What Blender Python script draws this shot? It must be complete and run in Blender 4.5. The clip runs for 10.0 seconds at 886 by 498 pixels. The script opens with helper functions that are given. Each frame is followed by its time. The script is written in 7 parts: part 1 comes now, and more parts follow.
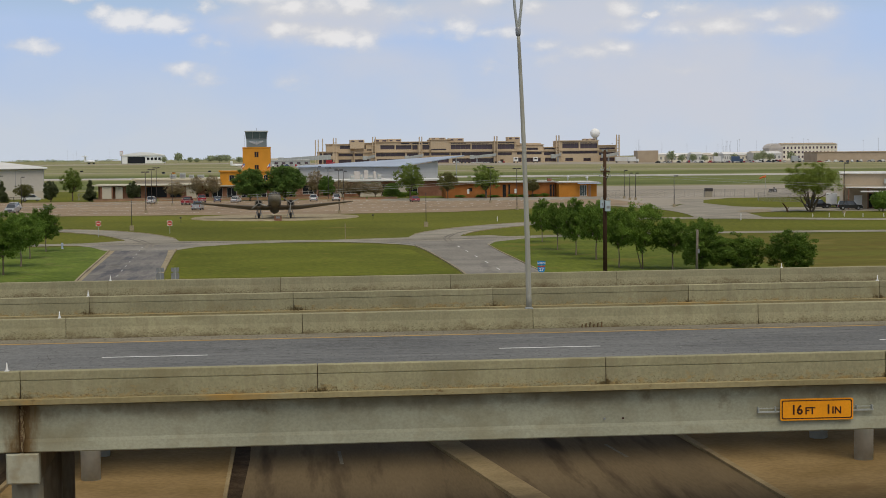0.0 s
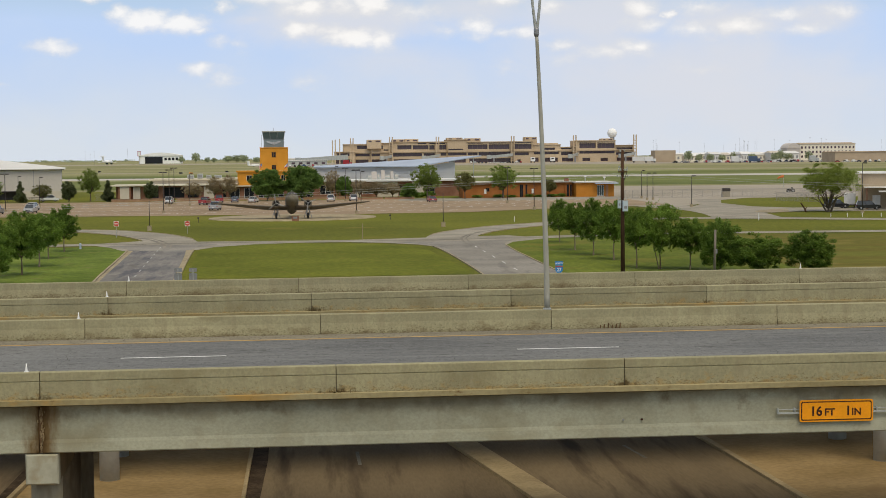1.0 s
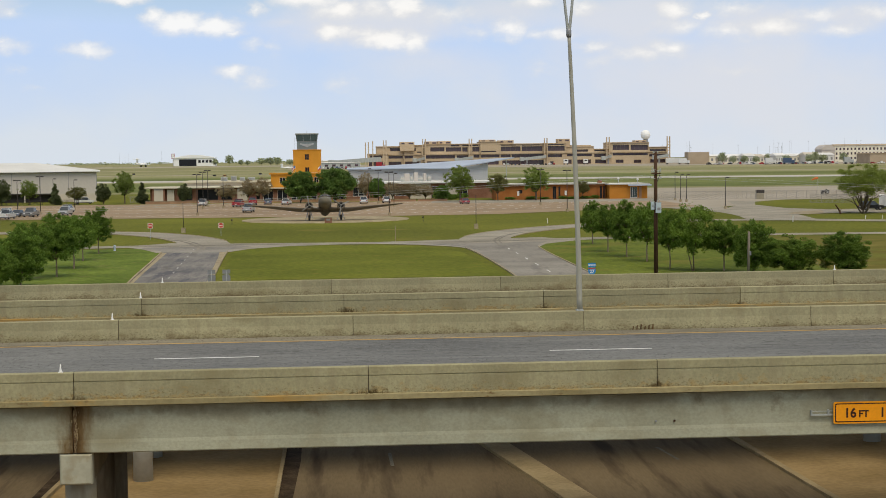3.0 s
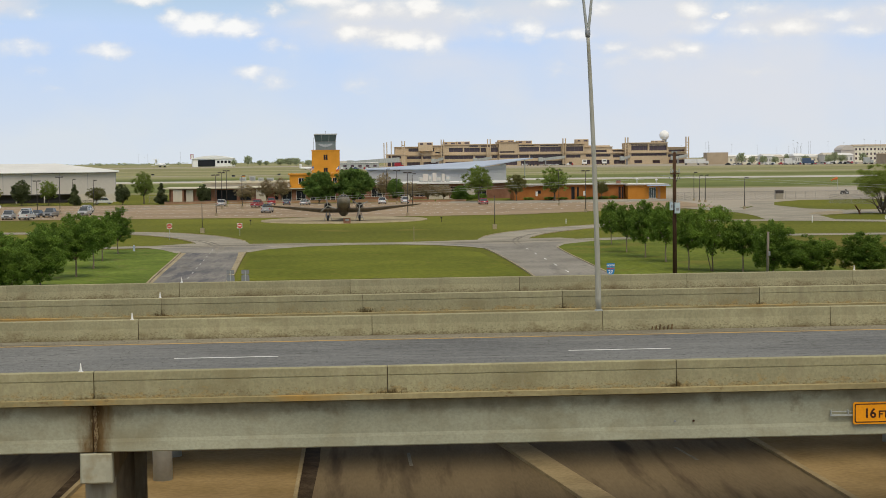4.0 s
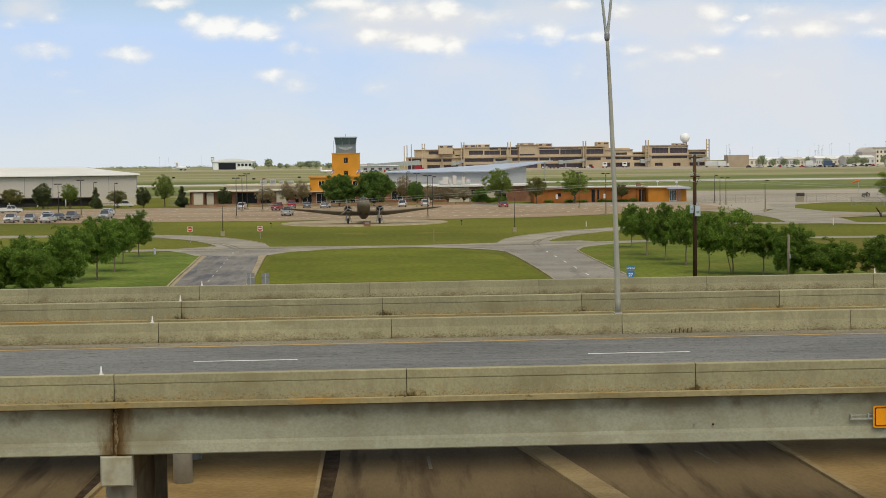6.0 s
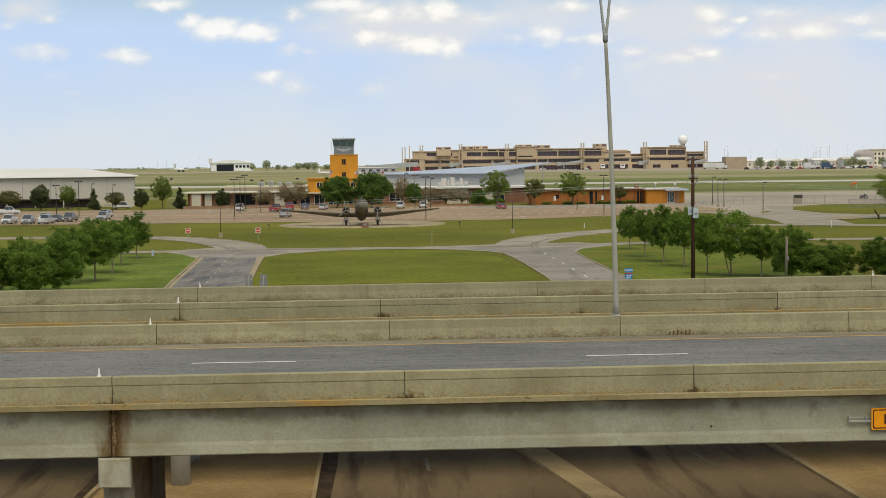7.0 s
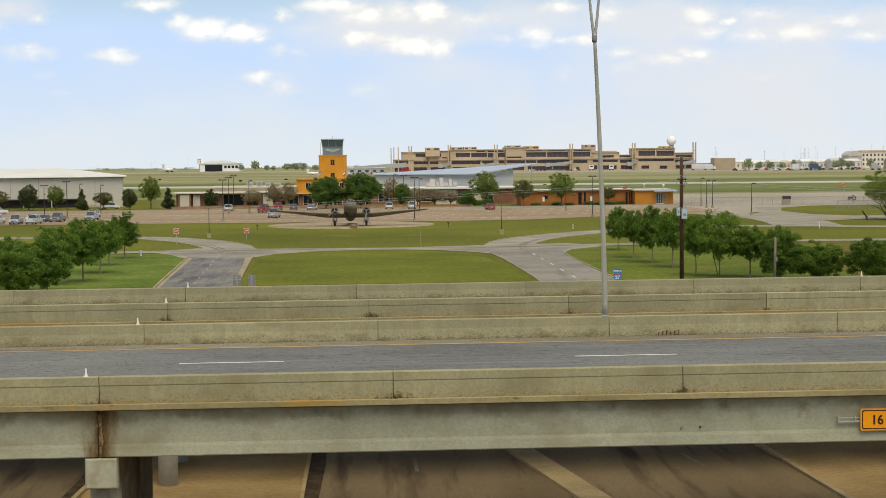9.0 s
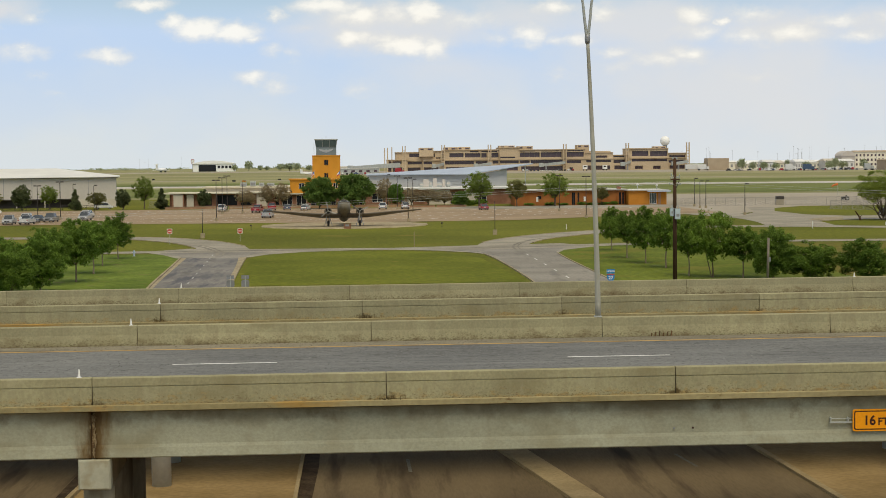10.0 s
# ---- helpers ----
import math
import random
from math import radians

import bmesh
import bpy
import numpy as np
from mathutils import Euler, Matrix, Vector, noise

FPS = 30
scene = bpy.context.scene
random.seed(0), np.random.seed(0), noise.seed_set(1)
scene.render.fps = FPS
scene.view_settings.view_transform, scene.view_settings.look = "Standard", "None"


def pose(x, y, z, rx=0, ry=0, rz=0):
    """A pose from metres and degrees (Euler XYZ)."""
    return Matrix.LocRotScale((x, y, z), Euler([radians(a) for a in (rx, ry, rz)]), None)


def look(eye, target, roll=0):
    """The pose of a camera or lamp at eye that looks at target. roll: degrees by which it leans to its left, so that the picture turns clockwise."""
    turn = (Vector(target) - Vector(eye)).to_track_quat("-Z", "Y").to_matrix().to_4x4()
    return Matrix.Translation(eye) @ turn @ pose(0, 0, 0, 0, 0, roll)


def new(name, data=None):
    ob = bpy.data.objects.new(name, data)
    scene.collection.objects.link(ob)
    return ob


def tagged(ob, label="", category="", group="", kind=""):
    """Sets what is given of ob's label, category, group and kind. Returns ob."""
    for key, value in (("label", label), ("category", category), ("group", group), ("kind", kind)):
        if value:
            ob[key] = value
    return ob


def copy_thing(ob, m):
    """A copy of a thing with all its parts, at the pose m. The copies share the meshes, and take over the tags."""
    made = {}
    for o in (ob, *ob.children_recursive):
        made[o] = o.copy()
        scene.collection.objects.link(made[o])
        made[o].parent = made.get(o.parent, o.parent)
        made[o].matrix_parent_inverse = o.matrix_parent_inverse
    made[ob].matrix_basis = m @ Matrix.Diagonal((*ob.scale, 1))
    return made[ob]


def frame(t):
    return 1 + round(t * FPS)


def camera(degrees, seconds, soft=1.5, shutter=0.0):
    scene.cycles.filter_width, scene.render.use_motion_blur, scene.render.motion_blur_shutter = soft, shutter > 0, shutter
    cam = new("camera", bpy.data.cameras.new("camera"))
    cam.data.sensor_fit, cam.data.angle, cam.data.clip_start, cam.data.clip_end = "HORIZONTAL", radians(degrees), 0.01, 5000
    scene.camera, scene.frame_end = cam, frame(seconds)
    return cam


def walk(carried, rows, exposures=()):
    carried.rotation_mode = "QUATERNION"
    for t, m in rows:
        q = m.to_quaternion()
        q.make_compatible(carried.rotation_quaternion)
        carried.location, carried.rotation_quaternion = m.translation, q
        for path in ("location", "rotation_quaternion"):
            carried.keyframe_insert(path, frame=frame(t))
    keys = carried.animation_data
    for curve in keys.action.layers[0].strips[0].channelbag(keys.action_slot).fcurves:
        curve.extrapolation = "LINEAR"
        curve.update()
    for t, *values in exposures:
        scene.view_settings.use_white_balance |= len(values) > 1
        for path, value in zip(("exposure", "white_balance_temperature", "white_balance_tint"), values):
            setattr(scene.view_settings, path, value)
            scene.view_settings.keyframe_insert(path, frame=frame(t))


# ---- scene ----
cam = camera(30.15, 10.0, soft=0.9)
PATH = [
    (0, 0.000, 0.001, 11.500, 86.6770, 0.5499, -5.0900),
    (0.5, -0.022, 0.021, 11.499, 86.7085, 0.5690, -4.8788),
    (1, -0.040, 0.026, 11.525, 86.6822, 0.5950, -4.5008),
    (1.5, -0.050, 0.025, 11.490, 86.6886, 0.5827, -4.1186),
    (2, -0.033, 0.019, 11.493, 86.7239, 0.6356, -3.7834),
    (2.5, -0.014, 0.019, 11.500, 86.7545, 0.6640, -3.5635),
    (4, -0.036, -0.027, 11.482, 86.7911, 0.6896, -2.7131),
    (4.5, -0.043, -0.079, 11.483, 86.8144, 0.7235, -2.2844),
    (5, -0.023, -0.092, 11.492, 86.8189, 0.7787, -2.0804),
    (5.5, -0.004, -0.085, 11.496, 86.8531, 0.7582, -1.9960),
    (7, -0.015, -0.058, 11.506, 86.9531, 0.6990, -2.0799),
    (7.5, -0.007, -0.058, 11.508, 86.9551, 0.7039, -2.1724),
    (8, -0.027, -0.037, 11.490, 86.9506, 0.5979, -2.2895),
    (8.5, 0.005, 0.033, 11.492, 86.9663, 0.6622, -2.3728),
    (9, -0.008, 0.072, 11.477, 86.9752, 0.6171, -2.4681),
    (9.5, -0.010, 0.046, 11.479, 86.9736, 0.6260, -2.5908),
    (10, 0.007, 0.029, 11.504, 86.9772, 0.6116, -2.6898),
]
walk(cam, [(t, pose(*place)) for t, *place in PATH],
     exposures=[(0, -0.22, 6400, 9), (0.5, 0.0, 6500, 8.5), (1.0, 0.04, 6580, 8), (2.5, 0.05, 6600, 7.5), (5.5, 0.09, 6660, 6), (7.5, 0.08, 6720, 5.5), (8.0, 0.06, 6620, 5.5), (8.5, 0.24, 6620, 5.5), (9.0, 0.21, 6740, 5.5), (9.4, 0.07, 6880, 5.5), (10, 0.06, 6920, 5)])

# ---- world and sun ----
SUN_EL, SUN_AZ = 60.0, 165.0      # azimuth clockwise from +Y
world = bpy.data.worlds.new("sky")
scene.world = world
world.use_nodes = True
wn, wl = world.node_tree.nodes, world.node_tree.links
wn.clear()


def wmath(op, a, b=None, c=None, clamp=False):
    nd = wn.new("ShaderNodeMath")
    nd.operation, nd.use_clamp = op, clamp
    for i, v in enumerate((a, b, c)):
        if v is None:
            continue
        if isinstance(v, (int, float)):
            nd.inputs[i].default_value = v
        else:
            wl.new(v, nd.inputs[i])
    return nd.outputs[0]


sky = wn.new("ShaderNodeTexSky")
sky.sky_type, sky.sun_disc = "NISHITA", False
sky.sun_elevation, sky.sun_rotation = radians(SUN_EL), radians(SUN_AZ)
sky.altitude, sky.air_density, sky.dust_density, sky.ozone_density = 990, 1.0, 1.6, 1.5
coord = wn.new("ShaderNodeTexCoord")
sep = wn.new("ShaderNodeSeparateXYZ")
wl.new(coord.outputs["Generated"], sep.inputs[0])
ahead = wmath("MAXIMUM", sep.outputs[1], 0.02)
cu, cv = wmath("DIVIDE", sep.outputs[0], ahead), wmath("DIVIDE", sep.outputs[2], ahead)
# cumulus puffs low over the horizon: heading, height, half width, half depth, weight
PUFFS_WEST = [(-.114, .085, .0089, .0055, .9), (-.099, .0808, .0192, .0075, 1.1), (-.081, .0793, .0212, .0068, 1.0), (-.068, .0758, .0103, .0034, .7),
              (-.154, .0658, .0178, .0044, .75), (-.203, .0683, .0157, .0058, .55), (-.205, .0714, .0055, .0038, .5), (-.197, .0892, .0089, .0041, .5),
              (-.13, .096, .0157, .0041, .85), (-.053, .0899, .0062, .0048, .7), (-.056, .0679, .0075, .0044, .35), (-.067, .0521, .0123, .0044, .65),
              (-.054, .0465, .0109, .0051, .55), (-.198, .0545, .0068, .0031, .35), (-.186, .0432, .0062, .0024, .3), (-.223, .085, .0068, .0041, .5)]
PUFFS_MIDDLE = [(-.022, .0947, .0246, .0062, .9), (-.003, .0887, .0178, .0068, .9), (.036, .0911, .0123, .0082, 1.0), (.019, .0902, .0157, .0075, .6),
                (-.007, .0752, .0144, .0062, .85), (.026, .0701, .0198, .0068, 1.1), (.042, .07, .0116, .0068, .9), (.012, .0737, .0192, .0048, .6),
                (.101, .0759, .0109, .0075, .8), (.117, .0733, .0123, .0044, .5), (.081, .0737, .0171, .0038, .4), (-.043, .0661, .0062, .0044, .35),
                (-.004, .0439, .0096, .0051, .4), (.064, .0864, .0205, .0062, .5), (.115, .0935, .0171, .0048, .7), (.117, .0529, .0082, .0041, .3)]
PUFFS_EAST = [(.129, .0739, .0109, .0044, .7), (.144, .0908, .0123, .0055, .6), (.151, .0658, .013, .0038, .6), (.198, .0637, .013, .0055, .75),
              (.18, .0604, .0205, .0051, .5), (.156, .0572, .0089, .0038, .35), (.201, .0876, .013, .0062, .75), (.219, .084, .0055, .0031, .9),
              (.207, .0779, .0171, .0058, .55), (.236, .0883, .0171, .0055, .6), (.262, .076, .0253, .0068, .7), (.233, .0746, .0205, .0058, .6),
              (.304, .075, .0171, .0048, .6), (.288, .0833, .0239, .0055, .55), (.327, .0857, .0137, .0055, .6), (.239, .0505, .0171, .0034, .25)]
# broad thin lilac-grey sheets of cloud between and behind them
VEILS = [(.019, .0818, .0889, .0198, .85), (-.035, .0816, .0274, .0089, .55), (.181, .0843, .0752, .0205, .8), (.257, .0795, .065, .0178, .75),
         (-.215, .0947, .0205, .0075, .55), (.063, .0568, .0787, .0205, .35), (.094, .0872, .0616, .0171, .7), (.309, .0808, .041, .0171, .6), (.149, .0566, .0547, .0137, .35), (.23, .045, .17, .062, .62)]
flat_uv = wn.new("ShaderNodeCombineXYZ")
wl.new(cu, flat_uv.inputs[0])
wl.new(wmath("MULTIPLY", cv, 1.5), flat_uv.inputs[1])


def sky_noise(scale, detail, rough):
    nd = wn.new("ShaderNodeTexNoise")
    nd.inputs["Scale"].default_value, nd.inputs["Detail"].default_value, nd.inputs["Roughness"].default_value = scale, detail, rough
    wl.new(flat_uv.outputs[0], nd.inputs["Vector"])
    return nd


def smooth(v, lo, hi, top):
    nd = wn.new("ShaderNodeMapRange")
    nd.interpolation_type = "SMOOTHSTEP"
    for i, x in ((1, lo), (2, hi), (3, 0.0), (4, top)):
        nd.inputs[i].default_value = x
    wl.new(v, nd.inputs[0])
    return nd.outputs[0]


# ragged outlines: the puffs' own coordinates wander with a noise
warp = wn.new("ShaderNodeSeparateColor")
wl.new(sky_noise(62, 6, .6).outputs["Color"], warp.inputs[0])
wander = wn.new("ShaderNodeCombineXYZ")
wl.new(wmath("ADD", cu, wmath("MULTIPLY", wmath("SUBTRACT", warp.outputs[0], .5), .020)), wander.inputs[0])
wl.new(wmath("ADD", cv, wmath("MULTIPLY", wmath("SUBTRACT", warp.outputs[1], .5), .010)), wander.inputs[1])


def gather(banks, spread):
    """The strongest of a set of soft ellipses."""
    most = None
    for a, b, ra, rb, w in banks:
        mv = wn.new("ShaderNodeVectorMath")
        mv.operation = "MULTIPLY_ADD"
        wl.new(wander.outputs[0], mv.inputs[0])
        mv.inputs[1].default_value = (1 / (ra * spread), 1 / (rb * spread), 0)
        mv.inputs[2].default_value = (-a / (ra * spread), -b / (rb * spread), 0)
        ln = wn.new("ShaderNodeVectorMath")
        ln.operation = "LENGTH"
        wl.new(mv.outputs[0], ln.inputs[0])
        m = wmath("MULTIPLY_ADD", ln.outputs["Value"], -w, w)
        most = m if most is None else wmath("MAXIMUM", most, m)
    return wmath("MAXIMUM", most, -0.6)


cover = gather(PUFFS_WEST + PUFFS_MIDDLE + PUFFS_EAST, 1.25)
veil = gather(VEILS, 1.1)
# past the view the same broken cumulus goes on, ever higher
high = wn.new("ShaderNodeTexNoise")
high.inputs["Scale"].default_value, high.inputs["Detail"].default_value = 3.2, 5
wl.new(coord.outputs["Generated"], high.inputs["Vector"])
rise = wmath("MULTIPLY", wmath("SUBTRACT", sep.outputs[2], 0.10), 8.0, clamp=True)
high_amount = wmath("MULTIPLY", rise, smooth(high.outputs[0], 0.35, 0.65, 0.78))
puff, wisp = sky_noise(80, 6, .56), sky_noise(13, 5, .5)
dens = wmath("ADD", cover, wmath("MULTIPLY", wmath("SUBTRACT", puff.outputs[0], 0.5), 0.75))
amount = wmath("MAXIMUM", smooth(dens, -0.08, 0.80, 0.82), high_amount)
sheet_amount = smooth(wmath("ADD", veil, wmath("MULTIPLY", wmath("SUBTRACT", wisp.outputs[0], 0.5), 0.8)), -0.1, 0.65, 0.85)
thin = wmath("MULTIPLY", wmath("SUBTRACT", wisp.outputs[0], 0.42), 0.9, clamp=True)
shade = wmath("ADD", 7.7, wmath("MULTIPLY", smooth(dens, 0.10, 0.85, 1.0), 2.0))
cloud_col = wn.new("ShaderNodeCombineColor")
for i, k in enumerate((1.02, 0.985, 0.96)):
    wl.new(wmath("MULTIPLY", shade, k), cloud_col.inputs[i])
haze = wn.new("ShaderNodeMix")
haze.data_type = "RGBA"
low = wmath("SUBTRACT", 1.0, wmath("MULTIPLY", sep.outputs[2], 9.0), clamp=True)
wl.new(wmath("ADD", wmath("MULTIPLY", low, 3.4), wmath("MULTIPLY", thin, 0.3), clamp=True), haze.inputs["Factor"])
wl.new(sky.outputs[0], haze.inputs["A"])
# pale haze at the horizon that clears to a soft blue
clear = wn.new("ShaderNodeMix")
clear.data_type = "RGBA"
wl.new(wmath("SUBTRACT", wmath("MULTIPLY", sep.outputs[2], 15.0), wmath("MULTIPLY", thin, 1.2), clamp=True), clear.inputs["Factor"])
clear.inputs["A"].default_value = (6.55, 7.08, 7.95, 1)
clear.inputs["B"].default_value = (5.05, 6.42, 9.05, 1)
wl.new(clear.outputs["Result"], haze.inputs["B"])
veiled = wn.new("ShaderNodeMix")
veiled.data_type = "RGBA"
wl.new(sheet_amount, veiled.inputs["Factor"])
wl.new(haze.outputs["Result"], veiled.inputs["A"])
veiled.inputs["B"].default_value = (6.95, 7.05, 7.70, 1)
mixc = wn.new("ShaderNodeMix")
mixc.data_type = "RGBA"
wl.new(amount, mixc.inputs["Factor"])
wl.new(veiled.outputs["Result"], mixc.inputs["A"])
wl.new(cloud_col.outputs[0], mixc.inputs["B"])
bg = wn.new("ShaderNodeBackground")
bg.inputs["Strength"].default_value = 0.1
wl.new(mixc.outputs["Result"], bg.inputs["Color"])
wout = wn.new("ShaderNodeOutputWorld")
wl.new(bg.outputs[0], wout.inputs[0])

sun_data = bpy.data.lights.new("sun", "SUN")
sun_data.energy, sun_data.angle, sun_data.color = 1.9, radians(40), (1.0, 0.89, 0.70)
sun = new("sun", sun_data)
_e, _a = radians(SUN_EL), radians(SUN_AZ)
sun.matrix_world = look((400 * math.cos(_e) * math.sin(_a), 400 * math.cos(_e) * math.cos(_a), 400 * math.sin(_e)), (0, 0, 0))


# ---- materials ----
def material(name, col, rough=0.8, var=0.18, scale=0.6, fine=14.0, stretch=(1, 1, 1), bump=0.15, metal=0.0,
             stain=None, stain_scale=0.8, stain_amount=0.5, stain_stretch=(1, 1, 1), rnd=0.0, hue=None, spec=0.06):
    """Noise at two scales round a base colour, an optional stain colour in patches, and fine relief."""
    m = bpy.data.materials.new(name)
    m.use_nodes = True
    n, l = m.node_tree.nodes, m.node_tree.links
    p = n["Principled BSDF"]
    p.inputs["Roughness"].default_value, p.inputs["Metallic"].default_value = rough, metal
    p.inputs["Specular IOR Level"].default_value = spec
    tc = n.new("ShaderNodeTexCoord")

    def shift(v):
        """Another stretch of the noise for each object that shares the material."""
        ob = n.new("ShaderNodeObjectInfo")
        k = n.new("ShaderNodeVectorMath")
        k.operation = "MULTIPLY_ADD"
        l.new(ob.outputs["Random"], k.inputs[0])
        k.inputs[1].default_value = (97, 31, 53)
        l.new(v, k.inputs[2])
        return k.outputs[0]

    def noise_at(sc, st, detail=5):
        mp = n.new("ShaderNodeMapping")
        mp.inputs["Scale"].default_value = st
        l.new(shift(tc.outputs["Object"]) if rnd else tc.outputs["Object"], mp.inputs["Vector"])
        t = n.new("ShaderNodeTexNoise")
        t.inputs["Scale"].default_value, t.inputs["Detail"].default_value = sc, detail
        l.new(mp.outputs[0], t.inputs["Vector"])
        return t.outputs[0]

    def mix(fac, a, b, kind="MIX"):
        x = n.new("ShaderNodeMix")
        x.data_type, x.blend_type = "RGBA", kind
        for s, v in (("Factor", fac), ("A", a), ("B", b)):
            if isinstance(v, (int, float)):
                x.inputs[s].default_value = v
            elif isinstance(v, tuple):
                x.inputs[s].default_value = (*v, 1)
            else:
                l.new(v, x.inputs[s])
        return x.outputs["Result"]

    def ramp(v, lo, hi):
        r = n.new("ShaderNodeMapRange")
        r.inputs[1].default_value, r.inputs[2].default_value = lo, hi
        l.new(v, r.inputs[0])
        return r.outputs[0]

    other = hue or tuple(min(1, c * (1 + var)) for c in col)
    dark = tuple(c * (1 - var) for c in col)
    large, small = noise_at(scale, stretch), noise_at(scale * fine, stretch)
    c = mix(ramp(large, 0.3, 0.7), dark, other)
    c = mix(ramp(small, 0.25, 0.75), c, mix(1.0, c, (1 + var * .5,) * 3, "MULTIPLY"))
    c = mix(ramp(small, 0.62, 0.35), c, mix(1.0, c, (1 - var * .6,) * 3, "MULTIPLY"))
    if stain:
        s = noise_at(stain_scale, stain_stretch, 8)
        c = mix(ramp(s, 0.72 - stain_amount * .35, 0.80 - stain_amount * .2), c, stain)
    if rnd:
        oi = n.new("ShaderNodeObjectInfo")
        v = n.new("ShaderNodeMapRange")
        v.inputs[3].default_value, v.inputs[4].default_value = 1 - rnd, 1 + rnd
        l.new(oi.outputs["Random"], v.inputs[0])
        h = n.new("ShaderNodeHueSaturation")
        l.new(v.outputs[0], h.inputs["Value"])
        l.new(c, h.inputs["Color"])
        c = h.outputs[0]
    l.new(c, p.inputs["Base Color"])
    if bump:
        b = n.new("ShaderNodeBump")
        b.inputs["Strength"].default_value, b.inputs["Distance"].default_value = bump, 0.02
        l.new(small, b.inputs["Height"])
        l.new(b.outputs[0], p.inputs["Normal"])
    return m


def over(m, colour, scale, stretch, gain, offset_node, soft=.16):
    """Lays a ragged stain over a material: noise minus a distance that offset_node builds from the object's own axes."""
    n, l = m.node_tree.nodes, m.node_tree.links
    p = n["Principled BSDF"]
    src = p.inputs["Base Color"].links[0].from_socket
    tc = n.new("ShaderNodeTexCoord")
    mp = n.new("ShaderNodeMapping")
    mp.inputs["Scale"].default_value = stretch
    ob = n.new("ShaderNodeObjectInfo")
    k = n.new("ShaderNodeVectorMath")
    k.operation = "MULTIPLY_ADD"
    l.new(ob.outputs["Random"], k.inputs[0])
    k.inputs[1].default_value = (71, 43, 29)
    l.new(tc.outputs["Object"], k.inputs[2])
    l.new(k.outputs[0], mp.inputs["Vector"])
    t = n.new("ShaderNodeTexNoise")
    t.inputs["Scale"].default_value, t.inputs["Detail"].default_value, t.inputs["Roughness"].default_value = scale, 8, .65
    l.new(mp.outputs[0], t.inputs["Vector"])
    sp = n.new("ShaderNodeSeparateXYZ")
    l.new(tc.outputs["Object"], sp.inputs[0])

    def mth(op, a, b):
        x = n.new("ShaderNodeMath")
        x.operation = op
        for i, v in enumerate((a, b)):
            if isinstance(v, (int, float)):
                x.inputs[i].default_value = v
            else:
                l.new(v, x.inputs[i])
        return x.outputs[0]

    d = offset_node(sp, mth)
    r = n.new("ShaderNodeMapRange")
    r.inputs[1].default_value, r.inputs[2].default_value = 0.0, soft
    l.new(mth("SUBTRACT", mth("MULTIPLY", t.outputs[0], gain), d), r.inputs[0])
    x = n.new("ShaderNodeMix")
    x.data_type = "RGBA"
    l.new(r.outputs[0], x.inputs["Factor"])
    l.new(src, x.inputs["A"])
    x.inputs["B"].default_value = (*colour, 1)
    l.new(x.outputs["Result"], p.inputs["Base Color"])


def leafy(name, col, col2, trans=0.25):
    m = material(name, col, 0.75, 0.3, 0.7, 8, bump=0, hue=col2, rnd=0.1, spec=0.2)
    n, l = m.node_tree.nodes, m.node_tree.links
    p = n["Principled BSDF"]
    src = p.inputs["Base Color"].links[0].from_socket
    g = n.new("ShaderNodeNewGeometry")
    v = n.new("ShaderNodeMapRange")
    v.inputs[3].default_value, v.inputs[4].default_value = 0.72, 1.3
    l.new(g.outputs["Random Per Island"], v.inputs[0])
    h = n.new("ShaderNodeHueSaturation")
    l.new(v.outputs[0], h.inputs["Value"])
    l.new(src, h.inputs["Color"])
    l.new(h.outputs[0], p.inputs["Base Color"])
    t = n.new("ShaderNodeBsdfTranslucent")
    l.new(h.outputs[0], t.inputs["Color"])
    mx = n.new("ShaderNodeMixShader")
    mx.inputs[0].default_value = trans
    l.new(p.outputs[0], mx.inputs[1])
    l.new(t.outputs[0], mx.inputs[2])
    l.new(mx.outputs[0], n["Material Output"].inputs[0])
    return m


def plain(name, col, rough=0.5, metal=0.0, spec=0.5, coat=0.0):
    m = material(name, col, rough, 0.08, 1.5, 10, bump=0.03, metal=metal, spec=spec)
    m.node_tree.nodes["Principled BSDF"].inputs["Coat Weight"].default_value = coat
    return m


M = {}
M["grass"] = material("mown_grass", (.150, .165, .022), .95, .34, .022, 60, bump=.5, hue=(.178, .182, .026), stain=(.195, .165, .040), stain_scale=.06, stain_amount=.28)
M["lush"] = material("lush_grass", (.140, .205, .030), .95, .40, .12, 12, bump=.6, hue=(.185, .240, .044), stain=(.20, .18, .065), stain_scale=.5, stain_amount=.36, stain_stretch=(.8, .9, 1))
M["sidelawn"] = material("patchy_side_lawn", (.126, .172, .022), .95, .40, .09, 16, bump=.6, hue=(.160, .190, .029), stain=(.18, .160, .035), stain_scale=.10, stain_amount=.46)
M["lawn"] = material("front_lawn", (.146, .172, .018), .95, .34, .06, 26, bump=.6, hue=(.178, .192, .024), stain=(.185, .165, .034), stain_scale=.5, stain_amount=.34)
M["field"] = material("airfield_grass", (.285, .278, .125), .95, .30, .006, 40, stretch=(.25, 1.6, 1), bump=.3, hue=(.35, .33, .165))
M["fieldgreen"] = material("airfield_green_grass", (.162, .198, .058), .95, .30, .006, 40, stretch=(.25, 1.6, 1), bump=.3, hue=(.205, .222, .078))
M["dry"] = material("dry_grass", (.205, .158, .034), .95, .34, .10, 14, stretch=(.35, 1.1, 1), bump=.4, hue=(.150, .158, .028), stain=(.26, .195, .062), stain_scale=.22, stain_amount=.42, stain_stretch=(.4, 1.2, 1))
